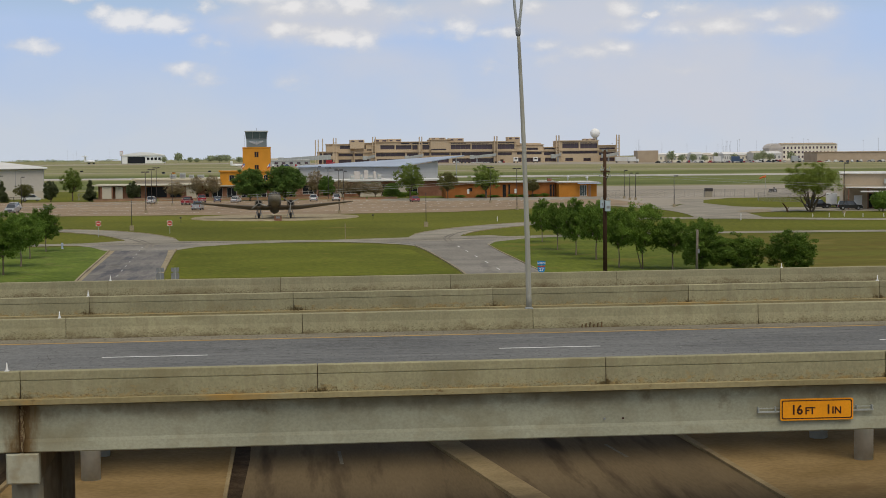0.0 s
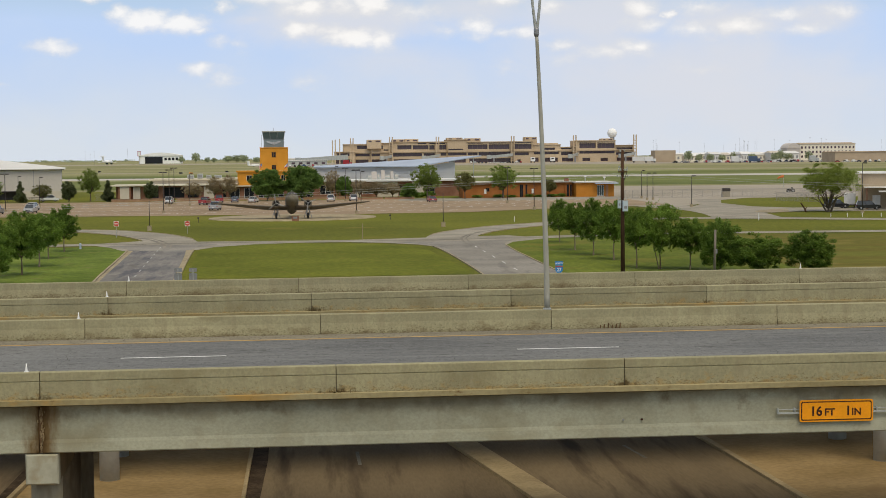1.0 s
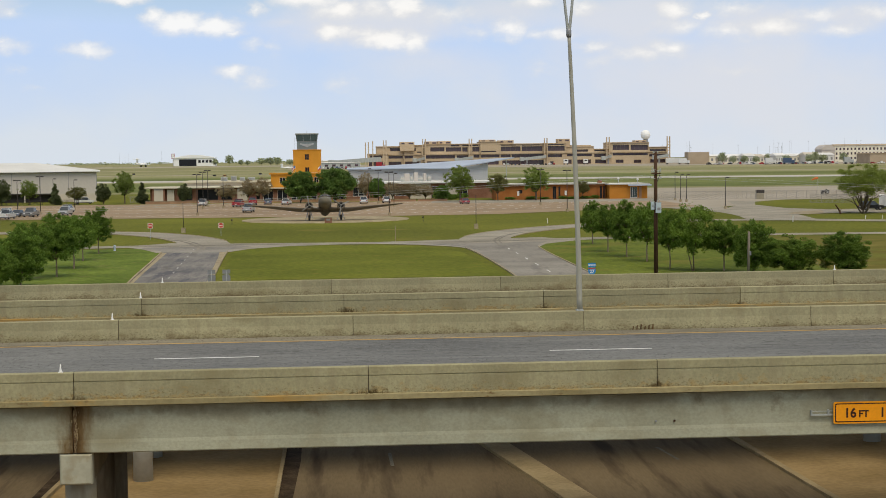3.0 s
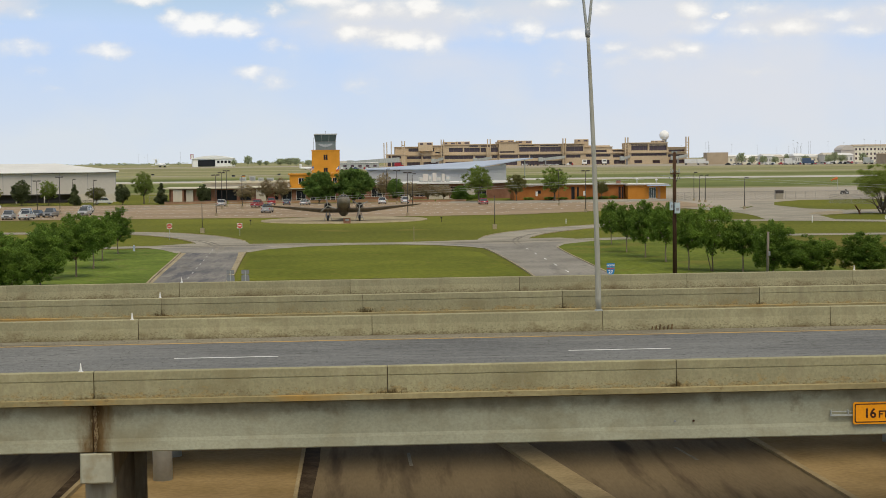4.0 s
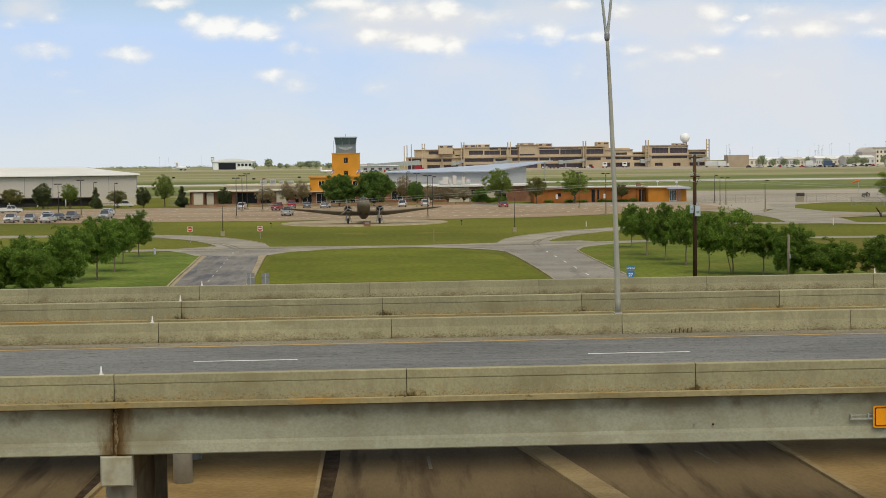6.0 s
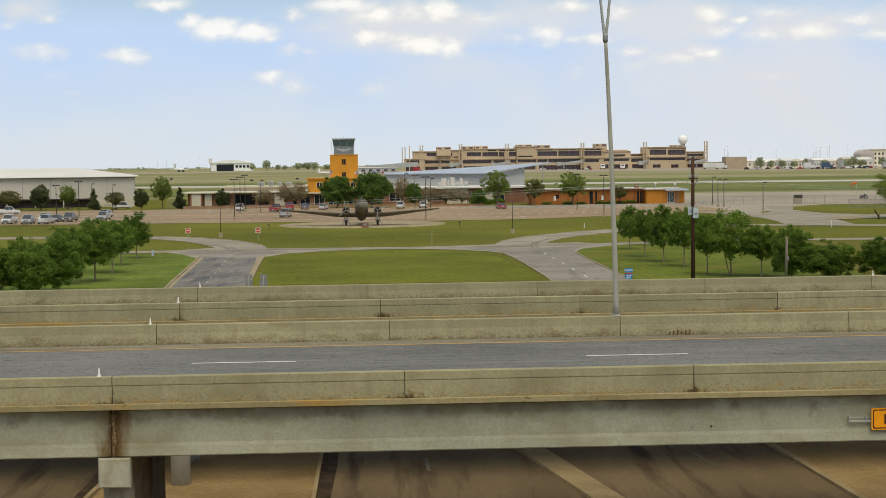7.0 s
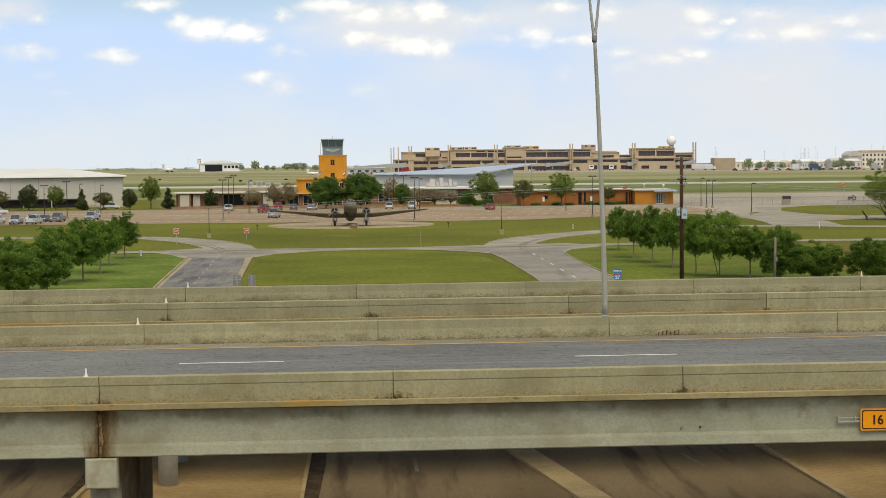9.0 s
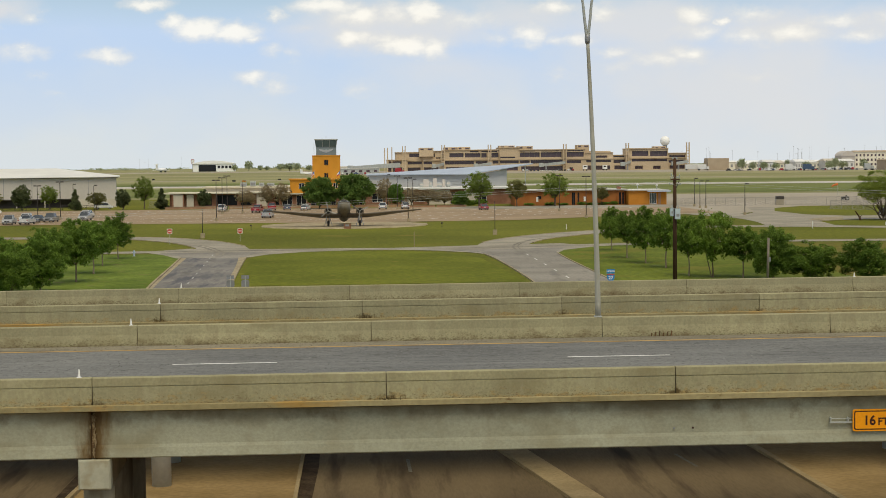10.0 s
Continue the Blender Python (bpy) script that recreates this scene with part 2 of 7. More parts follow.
M["dirt"] = material("sandy_dirt", (.305, .208, .090), .95, .2, .35, 12, bump=.4, hue=(.355, .248, .116), stain=(.25, .165, .075), stain_scale=.5, stain_amount=.35)
M["asphalt"] = material("worn_deck_asphalt", (.200, .203, .200), .9, .32, .35, 34, stretch=(.45, .9, 1), bump=.6, hue=(.210, .211, .200), stain=(.10, .098, .092), stain_scale=3.6, stain_amount=.36, stain_stretch=(.45, 1.3, 1))
M["shoulder"] = material("dusty_shoulder", (.212, .196, .150), .95, .3, .4, 20, stretch=(.15, 1.0, 1), bump=.3, hue=(.29, .26, .19))
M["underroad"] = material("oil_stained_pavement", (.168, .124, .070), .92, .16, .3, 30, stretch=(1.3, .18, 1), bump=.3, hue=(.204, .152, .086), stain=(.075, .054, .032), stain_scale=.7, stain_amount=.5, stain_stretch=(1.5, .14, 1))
M["street"] = material("street_asphalt", (.205, .198, .188), .92, .2, .12, 24, bump=.25, hue=(.275, .255, .225), stain=(.140, .130, .118), stain_scale=.30, stain_amount=.5, stain_stretch=(1.5, .4, 1))
M["exitroad"] = material("pale_worn_asphalt", (.265, .245, .21), .92, .2, .12, 24, bump=.25, hue=(.32, .295, .25), stain=(.19, .175, .15), stain_scale=.26, stain_amount=.45, stain_stretch=(1.5, .4, 1))
M["drive"] = material("pale_concrete_drive", (.33, .30, .24), .92, .22, .15, 20, bump=.25, hue=(.385, .35, .28), stain=(.22, .20, .165), stain_scale=.35, stain_amount=.5, stain_stretch=(.4, 1.4, 1))
M["kerb"] = material("kerb_concrete", (.37, .305, .195), .9, .24, .5, 14, bump=.3, hue=(.43, .36, .235), stain=(.24, .185, .11), stain_scale=.6, stain_amount=.4)
M["lot"] = material("reddish_lot_paving", (.33, .245, .160), .93, .16, .05, 40, stretch=(.6, 1, 1), bump=.25, hue=(.37, .28, .185), stain=(.24, .18, .12), stain_scale=.15, stain_amount=.4)
M["apron"] = material("tan_apron_concrete", (.36, .32, .245), .93, .12, .03, 40, bump=.2, hue=(.42, .37, .30))
M["runway"] = material("pale_runway_concrete", (.52, .49, .44), .9, .1, .01, 40, bump=.1, hue=(.58, .55, .5))
M["parapet"] = material("weathered_parapet_concrete", (.368, .342, .208), .9, .20, .45, 34, stretch=(.9, 1, .8), bump=.3, hue=(.405, .372, .222), stain=(.265, .228, .125), stain_scale=.8, stain_amount=.42, stain_stretch=(.7, 1, .9), rnd=.06)
M["parapet_in"] = material("splashed_parapet_concrete", (.36, .332, .202), .9, .20, .45, 34, stretch=(.9, 1, .8), bump=.3, hue=(.395, .36, .216), stain=(.25, .215, .115), stain_scale=.55, stain_amount=.36, stain_stretch=(.6, .6, 1.6), rnd=.05)
M["fascia"] = material("rust_stained_fascia", (.34, .285, .145), .9, .2, .5, 14, bump=.3, hue=(.39, .33, .18), stain=(.42, .255, .075), stain_scale=.7, stain_amount=.46, stain_stretch=(.5, 1, 2.5))
M["girder"] = material("grey_girder_concrete", (.365, .362, .262), .85, .16, .35, 46, stretch=(.8, 1, 1.0), bump=.2, hue=(.41, .406, .298), stain=(.26, .235, .145), stain_scale=.45, stain_amount=.46, stain_stretch=(.7, 1, 1.3))
M["jointcore"] = material("dusty_joint_filler", (.15, .122, .078), .95, .3, 2.5, 6, bump=.4)
M["median"] = material("dusty_median_concrete", (.345, .262, .138), .92, .2, .6, 12, bump=.3, hue=(.39, .300, .165), stain=(.24, .18, .10), stain_scale=.5, stain_amount=.4)
M["column"] = material("pier_concrete", (.43, .415, .315), .85, .14, .5, 12, bump=.2, hue=(.47, .455, .345), stain=(.31, .265, .165), stain_scale=1.6, stain_amount=.42, stain_stretch=(1, 1, .8))
# brown staining, plus the shade under the near deck put into the colour
M["pier"] = material("shaded_stained_pier_concrete", (.215, .165, .105), .9, .25, .5, 12, stretch=(1, 1, .35), bump=.2, hue=(.27, .21, .135), stain=(.11, .08, .05), stain_scale=.9, stain_amount=.45, stain_stretch=(1.4, 1.4, .25))
M["column_tan"] = material("tan_stained_column_concrete", (.36, .31, .215), .9, .18, .5, 12, stretch=(1, 1, .4), bump=.2, hue=(.42, .37, .26), stain=(.22, .17, .10), stain_scale=.9, stain_amount=.4, stain_stretch=(1.4, 1.4, .3))
M["column_grey"] = material("grey_column_concrete", (.46, .49, .45), .85, .1, .5, 12, bump=.2, hue=(.55, .55, .50), stain=(.40, .38, .32), stain_scale=.8, stain_amount=.3)
M["joint"] = material("joint_grime", (.085, .06, .04), .95, .4, 2.5, 6, bump=.6, hue=(.20, .12, .06), stretch=(1, 1, .4))
M["stainrust"] = material("flaking_efflorescence", (.23, .165, .08), .95, .4, 3, 6, bump=.8, hue=(.36, .27, .15))
M["moss"] = material("dry_weeds", (.15, .115, .05), .95, .4, 3, 6, bump=.8, hue=(.14, .10, .05))
M["white"] = material("white_paint", (.82, .81, .78), .7, .08, 1.2, 14, bump=.1)
M["wornwhite"] = material("worn_white_marking", (.72, .71, .68), .8, .12, 1.5, 14, bump=.1, stain=(.35, .34, .32), stain_scale=3, stain_amount=.25)
M["fadedwhite"] = material("faded_white_marking", (.44, .43, .40), .85, .2, 1.5, 14, bump=.1, stain=(.25, .24, .22), stain_scale=2.2, stain_amount=.4)
M["yellow"] = material("worn_yellow_marking", (.52, .34, .13), .8, .15, .6, 14, bump=.1, stain=(.28, .23, .16), stain_scale=2.5, stain_amount=.35)
M["signyellow"] = plain("sign_yellow", (.88, .335, .006), .5, 0, .3)
M["signdark"] = plain("sign_black", (.050, .014, .006), .6, 0, .3)
M["red"] = plain("sign_red", (.52, .045, .02), .45)
M["blue"] = plain("sign_blue", (.02, .17, .55), .4)
M["galv"] = material("galvanised_steel", (.42, .435, .41), .55, .14, .8, 12, stretch=(1, 1, .2), bump=.08, metal=.1, hue=(.48, .50, .47), spec=.4)
M["mastpaint"] = material("weathered_warm_grey_steel", (.40, .385, .315), .6, .16, .8, 12, stretch=(1, 1, .2), bump=.08, hue=(.46, .445, .37), spec=.4)
M["signblue"] = plain("route_sign_blue", (.02, .21, .50), .4)
M["steel"] = plain("grey_steel", (.30, .30, .30), .5, .5)
M["darksteel"] = plain("dark_bronze_metal", (.06, .05, .045), .55, .3)
M["wood"] = material("creosoted_wood", (.075, .042, .026), .9, .3, 1.2, 8, stretch=(2, 2, .15), bump=.5, hue=(.11, .065, .04))
M["greywood"] = material("grey_weathered_wood", (.22, .19, .15), .9, .25, 1.2, 8, stretch=(2, 2, .15), bump=.5)
M["bark"] = material("tree_bark", (.15, .115, .08), .95, .3, 1.5, 8, stretch=(1.5, 1.5, .4), bump=.8, hue=(.20, .16, .115))
M["palebark"] = material("pale_bark", (.28, .22, .15), .95, .25, 1.5, 8, stretch=(1.5, 1.5, .4), bump=.8)
M["leaf"] = leafy("dark_green_leaves", (.158, .262, .042), (.212, .318, .054), .42)
M["leafsun"] = leafy("sunlit_green_leaves", (.185, .297, .047), (.249, .366, .061), .42)
M["leafbright"] = leafy("green_leaves", (.166, .272, .042), (.218, .325, .056), .42)
M["leaflight"] = leafy("spring_leaves", (.25, .335, .075), (.33, .41, .10), .6)
M["leafdark"] = leafy("dark_evergreen_needles", (.125, .150, .066), (.165, .192, .084), .38)
M["leafbrown"] = leafy("budding_brown_twigs", (.39, .31, .185), (.46, .375, .225), .55)
# distance haze put into the leaf colour as paler tones
M["leafhaze"] = leafy("haze_paled_leaves", (.38, .44, .24), (.46, .50, .31), .2)
M["cabgrey"] = material("grey_cab_panel", (.20, .245, .255), .6, .1, .3, 14, bump=.05, spec=.3)
M["pavilion"] = material("ochre_stucco", (.50, .205, .035), .85, .1, .3, 20, bump=.15, hue=(.55, .235, .045))
M["cabglass"] = plain("grey_green_glass", (.085, .115, .115), .08, 0, .6)
M["propgrey"] = plain("dull_propeller_grey", (.24, .23, .21), .5)
M["leafyellow"] = leafy("yellow_green_leaves", (.27, .345, .070), (.35, .41, .095), .6)
M["leafolive"] = leafy("olive_brown_leaves", (.235, .235, .085), (.29, .28, .105), .55)
M["dome"] = material("white_dome_panels", (.90, .90, .88), .6, .03, .1, 10, bump=.02)
M["leafoak"] = leafy("muted_green_leaves", (.140, .238, .052), (.182, .288, .064), .42)
M["palebrick"] = material("dusty_pale_brick", (.39, .225, .135), .9, .18, .5, 14, bump=.25, hue=(.45, .275, .17))
M["cream"] = material("cream_painted_wall", (.78, .73, .60), .8, .08, .1, 20, bump=.06)
M["fasciagrey"] = material("weathered_grey_fascia", (.42, .395, .345), .8, .12, .2, 14, bump=.06)
M["canpaint"] = plain("pale_blue_grey_enamel", (.50, .58, .62), .45)
M["shoulderdust"] = material("dusty_road_edge", (.33, .275, .18), .95, .25, .4, 14, bump=.3, hue=(.38, .32, .22))
M["gutter"] = material("damp_gutter_dirt", (.050, .034, .020), .95, .4, 1.2, 8, bump=.5, hue=(.085, .058, .034))
M["crackfill"] = material("dusty_crack_filler", (.095, .090, .080), .95, .3, 2.0, 8, bump=.2)
M["skid"] = material("dark_skid_stains", (.225, .205, .17), .92, .3, .3, 20, bump=.2, hue=(.29, .262, .21), stain=(.31, .28, .225), stain_scale=.45, stain_amount=.55)
M["orange"] = material("orange_stucco", (.60, .265, .035), .85, .1, .3, 20, bump=.15, hue=(.66, .30, .045))
M["sockorange"] = plain("faded_orange_fabric", (.58, .15, .035), .8)
M["brickor"] = material("orange_brick", (.40, .150, .048), .85, .16, .4, 14, bump=.25, hue=(.46, .185, .06))
M["brick"] = material("red_brick", (.26, .125, .078), .88, .2, .5, 14, bump=.25, hue=(.31, .16, .105))
M["stucco"] = material("cream_wall", (.58, .52, .43), .85, .08, .4, 18, bump=.12)
M["tan"] = material("tan_wall", (.44, .35, .25), .85, .08, .15, 20, bump=.1, hue=(.48, .385, .275))
M["termtan"] = material("terminal_precast", (.56, .44, .30), .85, .14, .03, 30, bump=.1, hue=(.62, .49, .335))
M["roofwhite"] = material("white_membrane_roof", (.70, .69, .65), .8, .08, .1, 20, bump=.08)
M["roofcream"] = material("sun_yellowed_roof_membrane", (.60, .55, .42), .85, .1, .1, 20, bump=.08, hue=(.66, .61, .48), stain=(.48, .43, .32), stain_scale=.25, stain_amount=.4)
M["roofblue"] = material("blue_grey_standing_roof", (.42, .48, .58), .5, .06, .15, 20, bump=.05, hue=(.46, .52, .62))
M["silver"] = material("silver_siding", (.60, .60, .60), .55, .09, .1, 20, stretch=(.2, 1, 6), bump=.3, metal=.05)
M["panelgrey"] = material("grey_hangar_panel", (.56, .515, .465), .7, .05, .08, 20, bump=.05, hue=(.60, .55, .50))
M["darkglass"] = plain("dark_tinted_glass", (.018, .020, .024), .12, 0, .22)
M["carglass"] = plain("car_window_glass", (.055, .064, .072), .08, 0, .6)
M["termglass"] = plain("bronze_glass", (.098, .066, .080), .12, 0, .6)
M["tyre"] = plain("tyre_rubber", (.02, .02, .02), .85)
M["rim"] = plain("alloy_rim", (.45, .45, .46), .35, .7)
M["lamp_red"] = plain("red_lens", (.35, .01, .01), .2)
M["lamp_clear"] = plain("clear_lens", (.7, .7, .7), .15)
M["olive"] = material("faded_olive_drab", (.150, .128, .090), .65, .3, .35, 16, bump=.06, hue=(.20, .175, .125), spec=.25)
M["olivegrey"] = material("faded_grey_underside", (.165, .140, .112), .6, .18, .35, 16, bump=.06)
M["rubber"] = plain("black_rubber", (.025, .024, .022), .8)
M["wire"] = plain("aluminium_cable", (.42, .42, .38), .6)
M["fence"] = plain("chain_link_grey", (.33, .31, .28), .7, .2)
for key, colr in dict(carwhite=(.72, .72, .70), carred=(.36, .018, .03), carsilver=(.42, .43, .44), carblack=(.012, .012, .014),
                      carblue=(.05, .085, .16), cargrey=(.16, .16, .165), cartan=(.33, .29, .22), carmaroon=(.40, .02, .04)).items():
    M[key] = plain(key.replace("car", "car_paint_"), colr, .3, .15, .5, .6)


# run-off beside each girder joint, ragged brown patches thickening towards the deck edge, lichen, moss and rust along
# the parapets' feet
def foot(base, rise, z0):
    """Strongest at the foot z0, fading upward."""
    return lambda sp, mth: mth("ADD", base, mth("MULTIPLY", mth("ADD", sp.outputs[2], -z0), rise))


def beside_joint(base, rise, side, z0=-.76):
    """Strongest at both ends of a cast panel, low down."""
    return lambda sp, mth: mth("ADD", foot(base, rise, z0)(sp, mth), mth("MULTIPLY", mth("PINGPONG", sp.outputs[0], 3.9), side))


def joint_run(base, side):
    return lambda sp, mth: mth("ADD", base, mth("MULTIPLY", mth("PINGPONG", mth("ADD", sp.outputs[0], 7.33), 15.6), side))


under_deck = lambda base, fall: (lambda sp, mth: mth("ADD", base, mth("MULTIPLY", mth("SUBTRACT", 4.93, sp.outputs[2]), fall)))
over(M["girder"], (.285, .262, .175), 1.0, (.8, 1, .8), 1.0, lambda sp, mth: .49, .30)
over(M["girder"], (.41, .405, .30), .9, (1.2, 1, .5), 1.0, lambda sp, mth: .52, .20)
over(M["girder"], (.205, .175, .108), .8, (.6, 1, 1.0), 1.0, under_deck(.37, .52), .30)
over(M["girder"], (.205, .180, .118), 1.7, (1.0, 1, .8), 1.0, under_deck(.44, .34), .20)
over(M["girder"], (.15, .100, .045), 2.2, (1.2, 1, .40), 1.0, joint_run(.06, .95), .34)
over(M["girder"], (.085, .052, .022), 3.0, (1.3, 1, .35), 1.0, joint_run(.18, 1.5), .22)
over(M["parapet"], (.295, .262, .160), 1.5, (2.2, 1, .35), 1.0, lambda sp, mth: .48, .30)
over(M["parapet"], (.40, .365, .235), 1.1, (1.3, 1, .6), 1.0, lambda sp, mth: .55, .20)
over(M["parapet"], (.375, .265, .110), 6.0, (.55, 1, 1.1), 1.0, foot(.40, .62, -.76), .20)
over(M["parapet"], (.185, .138, .070), 28.0, (.5, 1, .75), 1.0, foot(.44, .45, -.76), .20)
over(M["parapet"], (.195, .155, .085), 2.2, (.6, 1, .7), 1.0, foot(.48, .75, -.76), .24)
over(M["parapet"], (.105, .075, .035), 7.0, (.8, 1, .8), 1.0, beside_joint(.24, .85, .42), .20)
over(M["fascia"], (.43, .275, .095), 1.6, (.45, 1, 1.0), 1.0, lambda sp, mth: .575, .14)
over(M["fascia"], (.17, .105, .045), 5.0, (.7, 1, 1.2), 1.0, lambda sp, mth: .60, .14)
over(M["parapet_in"], (.28, .245, .148), 1.4, (2.0, 1, .35), 1.0, lambda sp, mth: .48, .30)
over(M["parapet_in"], (.175, .133, .072), 2.2, (.6, 1, 1.1), 1.0, foot(.37, .50, -.72), .26)
over(M["parapet_in"], (.120, .092, .050), 26.0, (.5, 1, .9), 1.0, foot(.41, .48, -.72), .22)

over(M["asphalt"], (.235, .235, .225), 2.6, (.07, 1.6, 1), 1.0, lambda sp, mth: .50, .22)
over(M["asphalt"], (.105, .103, .096), 9.0, (1.6, .42, 1), 1.0, lambda sp, mth: .56, .12)
over(M["asphalt"], (.29, .29, .28), 11.0, (1.5, .5, 1), 1.0, lambda sp, mth: .60, .12)
over(M["street"], (.118, .115, .124), .42, (1.5, .16, 1), 1.0, lambda sp, mth: .49, .14)
over(M["street"], (.31, .285, .235), .8, (1.0, .4, 1), 1.0, lambda sp, mth: .60, .10)
over(M["exitroad"], (.19, .178, .160), .5, (1.4, .2, 1), 1.0, lambda sp, mth: .55, .14)
over(M["shoulder"], (.11, .10, .075), 9.0, (1.4, .6, 1), 1.0, lambda sp, mth: .54, .12)

# ---- mesh helpers ----
def mesh_from(bm, name):
    me = bpy.data.meshes.new(name)
    bm.normal_update()
    bm.to_mesh(me)
    bm.free()
    return me


def part(name, bm, mat, parent=None, label="", smooth=False):
    """One mesh object out of a bmesh (or a mesh), under a thing or a part."""
    me = mesh_from(bm, name) if isinstance(bm, bmesh.types.BMesh) else bm
    if mat is not None and not me.materials:
        me.materials.append(M[mat] if isinstance(mat, str) else mat)
    if smooth:
        me.polygons.foreach_set("use_smooth", [True] * len(me.polygons))
    ob = new(name, me)
    ob.parent = parent
    return tagged(ob, label)


def thing(name, at=(0, 0, 0), turn=0, label="", category="", group="", kind=""):
    ob = new(name)
    ob.empty_display_size = 0.3
    ob.matrix_basis = pose(*at, 0, 0, turn)
    return tagged(ob, label, category, group, kind)


def box(bm, x0, x1, y0, y1, z0, z1, bevel=0.0, taper=(1, 1)):
    vs = []
    cx, cy = (x0 + x1) / 2, (y0 + y1) / 2
    for z, tx, ty in ((z0, 1, 1), (z1, *taper)):
        for x, y in ((x0, y0), (x1, y0), (x1, y1), (x0, y1)):
            vs.append(bm.verts.new((cx + (x - cx) * tx, cy + (y - cy) * ty, z)))
    fs = [bm.faces.new([vs[i] for i in q]) for q in ((3, 2, 1, 0), (4, 5, 6, 7), (0, 1, 5, 4), (1, 2, 6, 5), (2, 3, 7, 6), (3, 0, 4, 7))]
    if bevel:
        es = list({e for f in fs for e in f.edges})
        bmesh.ops.bevel(bm, geom=es, offset=bevel, segments=2, affect="EDGES", profile=0.6)
    return bm


def boxes(*rows, bevel=0.0):
    bm = bmesh.new()
    for r in rows:
        box(bm, *r, bevel=bevel)
    return bm


def tube(bm, pts, radii, n=10, cap=True):
    """A tapered tube through points."""
    rings = []
    pts = [Vector(p) for p in pts]
    for i, p in enumerate(pts):
        d = (pts[min(i + 1, len(pts) - 1)] - pts[max(i - 1, 0)]).normalized()
        side = d.orthogonal() if i == 0 else side - d * side.dot(d)
        side.normalize()
        up = d.cross(side)
        rings.append([bm.verts.new(p + (side * math.cos(6.28318 * k / n) + up * math.sin(6.28318 * k / n)) * radii[i]) for k in range(n)])
    for a, b in zip(rings, rings[1:]):
        for k in range(n):
            bm.faces.new((a[k], a[(k + 1) % n], b[(k + 1) % n], b[k]))
    if cap:
        bm.faces.new(rings[0][::-1])
        bm.faces.new(rings[-1])
    return bm


def rod(p, q, r, n=10, r2=None):
    return tube(bmesh.new(), [p, q], [r, r if r2 is None else r2], n)


def prism(profile, x0, x1, grade=0.0, skew=0.0, sections=1):
    """Extrudes a (y, z) outline along x; grade lifts it along x, skew shifts it in x by its y."""
    bm = bmesh.new()
    rings = []
    for i in range(sections + 1):
        x = x0 + (x1 - x0) * i / sections
        rings.append([bm.verts.new((x + skew * y, y, z + grade * x)) for y, z in profile])
    n = len(profile)
    for a, b in zip(rings, rings[1:]):
        for k in range(n):
            bm.faces.new((a[k], a[(k + 1) % n], b[(k + 1) % n], b[k]))
    bm.faces.new(rings[0][::-1])
    bm.faces.new(rings[-1])
    bmesh.ops.recalc_face_normals(bm, faces=bm.faces[:])
    return bm


def loft(sections, cap=True):
    """Skins rings of points of equal count."""
    bm = bmesh.new()
    rings = [[bm.verts.new(p) for p in s] for s in sections]
    n = len(rings[0])
    for a, b in zip(rings, rings[1:]):
        for k in range(n):
            bm.faces.new((a[k], a[(k + 1) % n], b[(k + 1) % n], b[k]))
    if cap:
        bm.faces.new(rings[0][::-1])
        bm.faces.new(rings[-1])
    bmesh.ops.recalc_face_normals(bm, faces=bm.faces[:])
    return bm


def wall_open(bm, x0, x1, z0, z1, y0, y1, holes):
    """A wall along x with rectangular openings (xa, xb, za, zb) right through it."""
    xs = sorted({x0, x1, *[h[0] for h in holes], *[h[1] for h in holes]})
    for a, b in zip(xs, xs[1:]):
        mid, z = (a + b) / 2, z0
        for h in sorted((h for h in holes if h[0] <= mid <= h[1]), key=lambda h: h[2]):
            if h[2] - z > 1e-3:
                box(bm, a, b, y0, y1, z, h[2])
            z = h[3]
        if z1 - z > 1e-3:
            box(bm, a, b, y0, y1, z, z1)
    bmesh.ops.remove_doubles(bm, verts=bm.verts[:], dist=1e-4)
    return bm


def smooth_line(pts, steps=8):
    """Catmull-Rom through points of any dimension."""
    P = [Vector(p) for p in pts]
    P = [P[0] * 2 - P[1], *P, P[-1] * 2 - P[-2]]
    out = []
    for a, b, c, d in zip(P, P[1:], P[2:], P[3:]):
        for i in range(steps):
            t = i / steps
            out.append(.5 * (2 * b + (c - a) * t + (2 * a - 5 * b + 4 * c - d) * t * t + (3 * b - a - 3 * c + d) * t ** 3))
    return out + [P[-2]]


# ---- ground ----
def ground_z(y):
    """The land dips towards the underpass and is flat beyond it."""
    t = min(1, max(0, (y - 90) / 55))
    return -1.18 * (1 - t * t * (3 - 2 * t))


def sheet(name, pts, lift, mat, label, kind="structure"):
    """A flat sheet with a polygon outline, following the ground."""
    bm = bmesh.new()
    f = bm.faces.new([bm.verts.new((x, y, ground_z(y) + lift)) for x, y in pts])
    if f.normal.z < 0 or True:
        bm.normal_update()
        if f.normal.z < 0:
            f.normal_flip()
    return tagged(part(name, bm, mat), label, kind=kind)


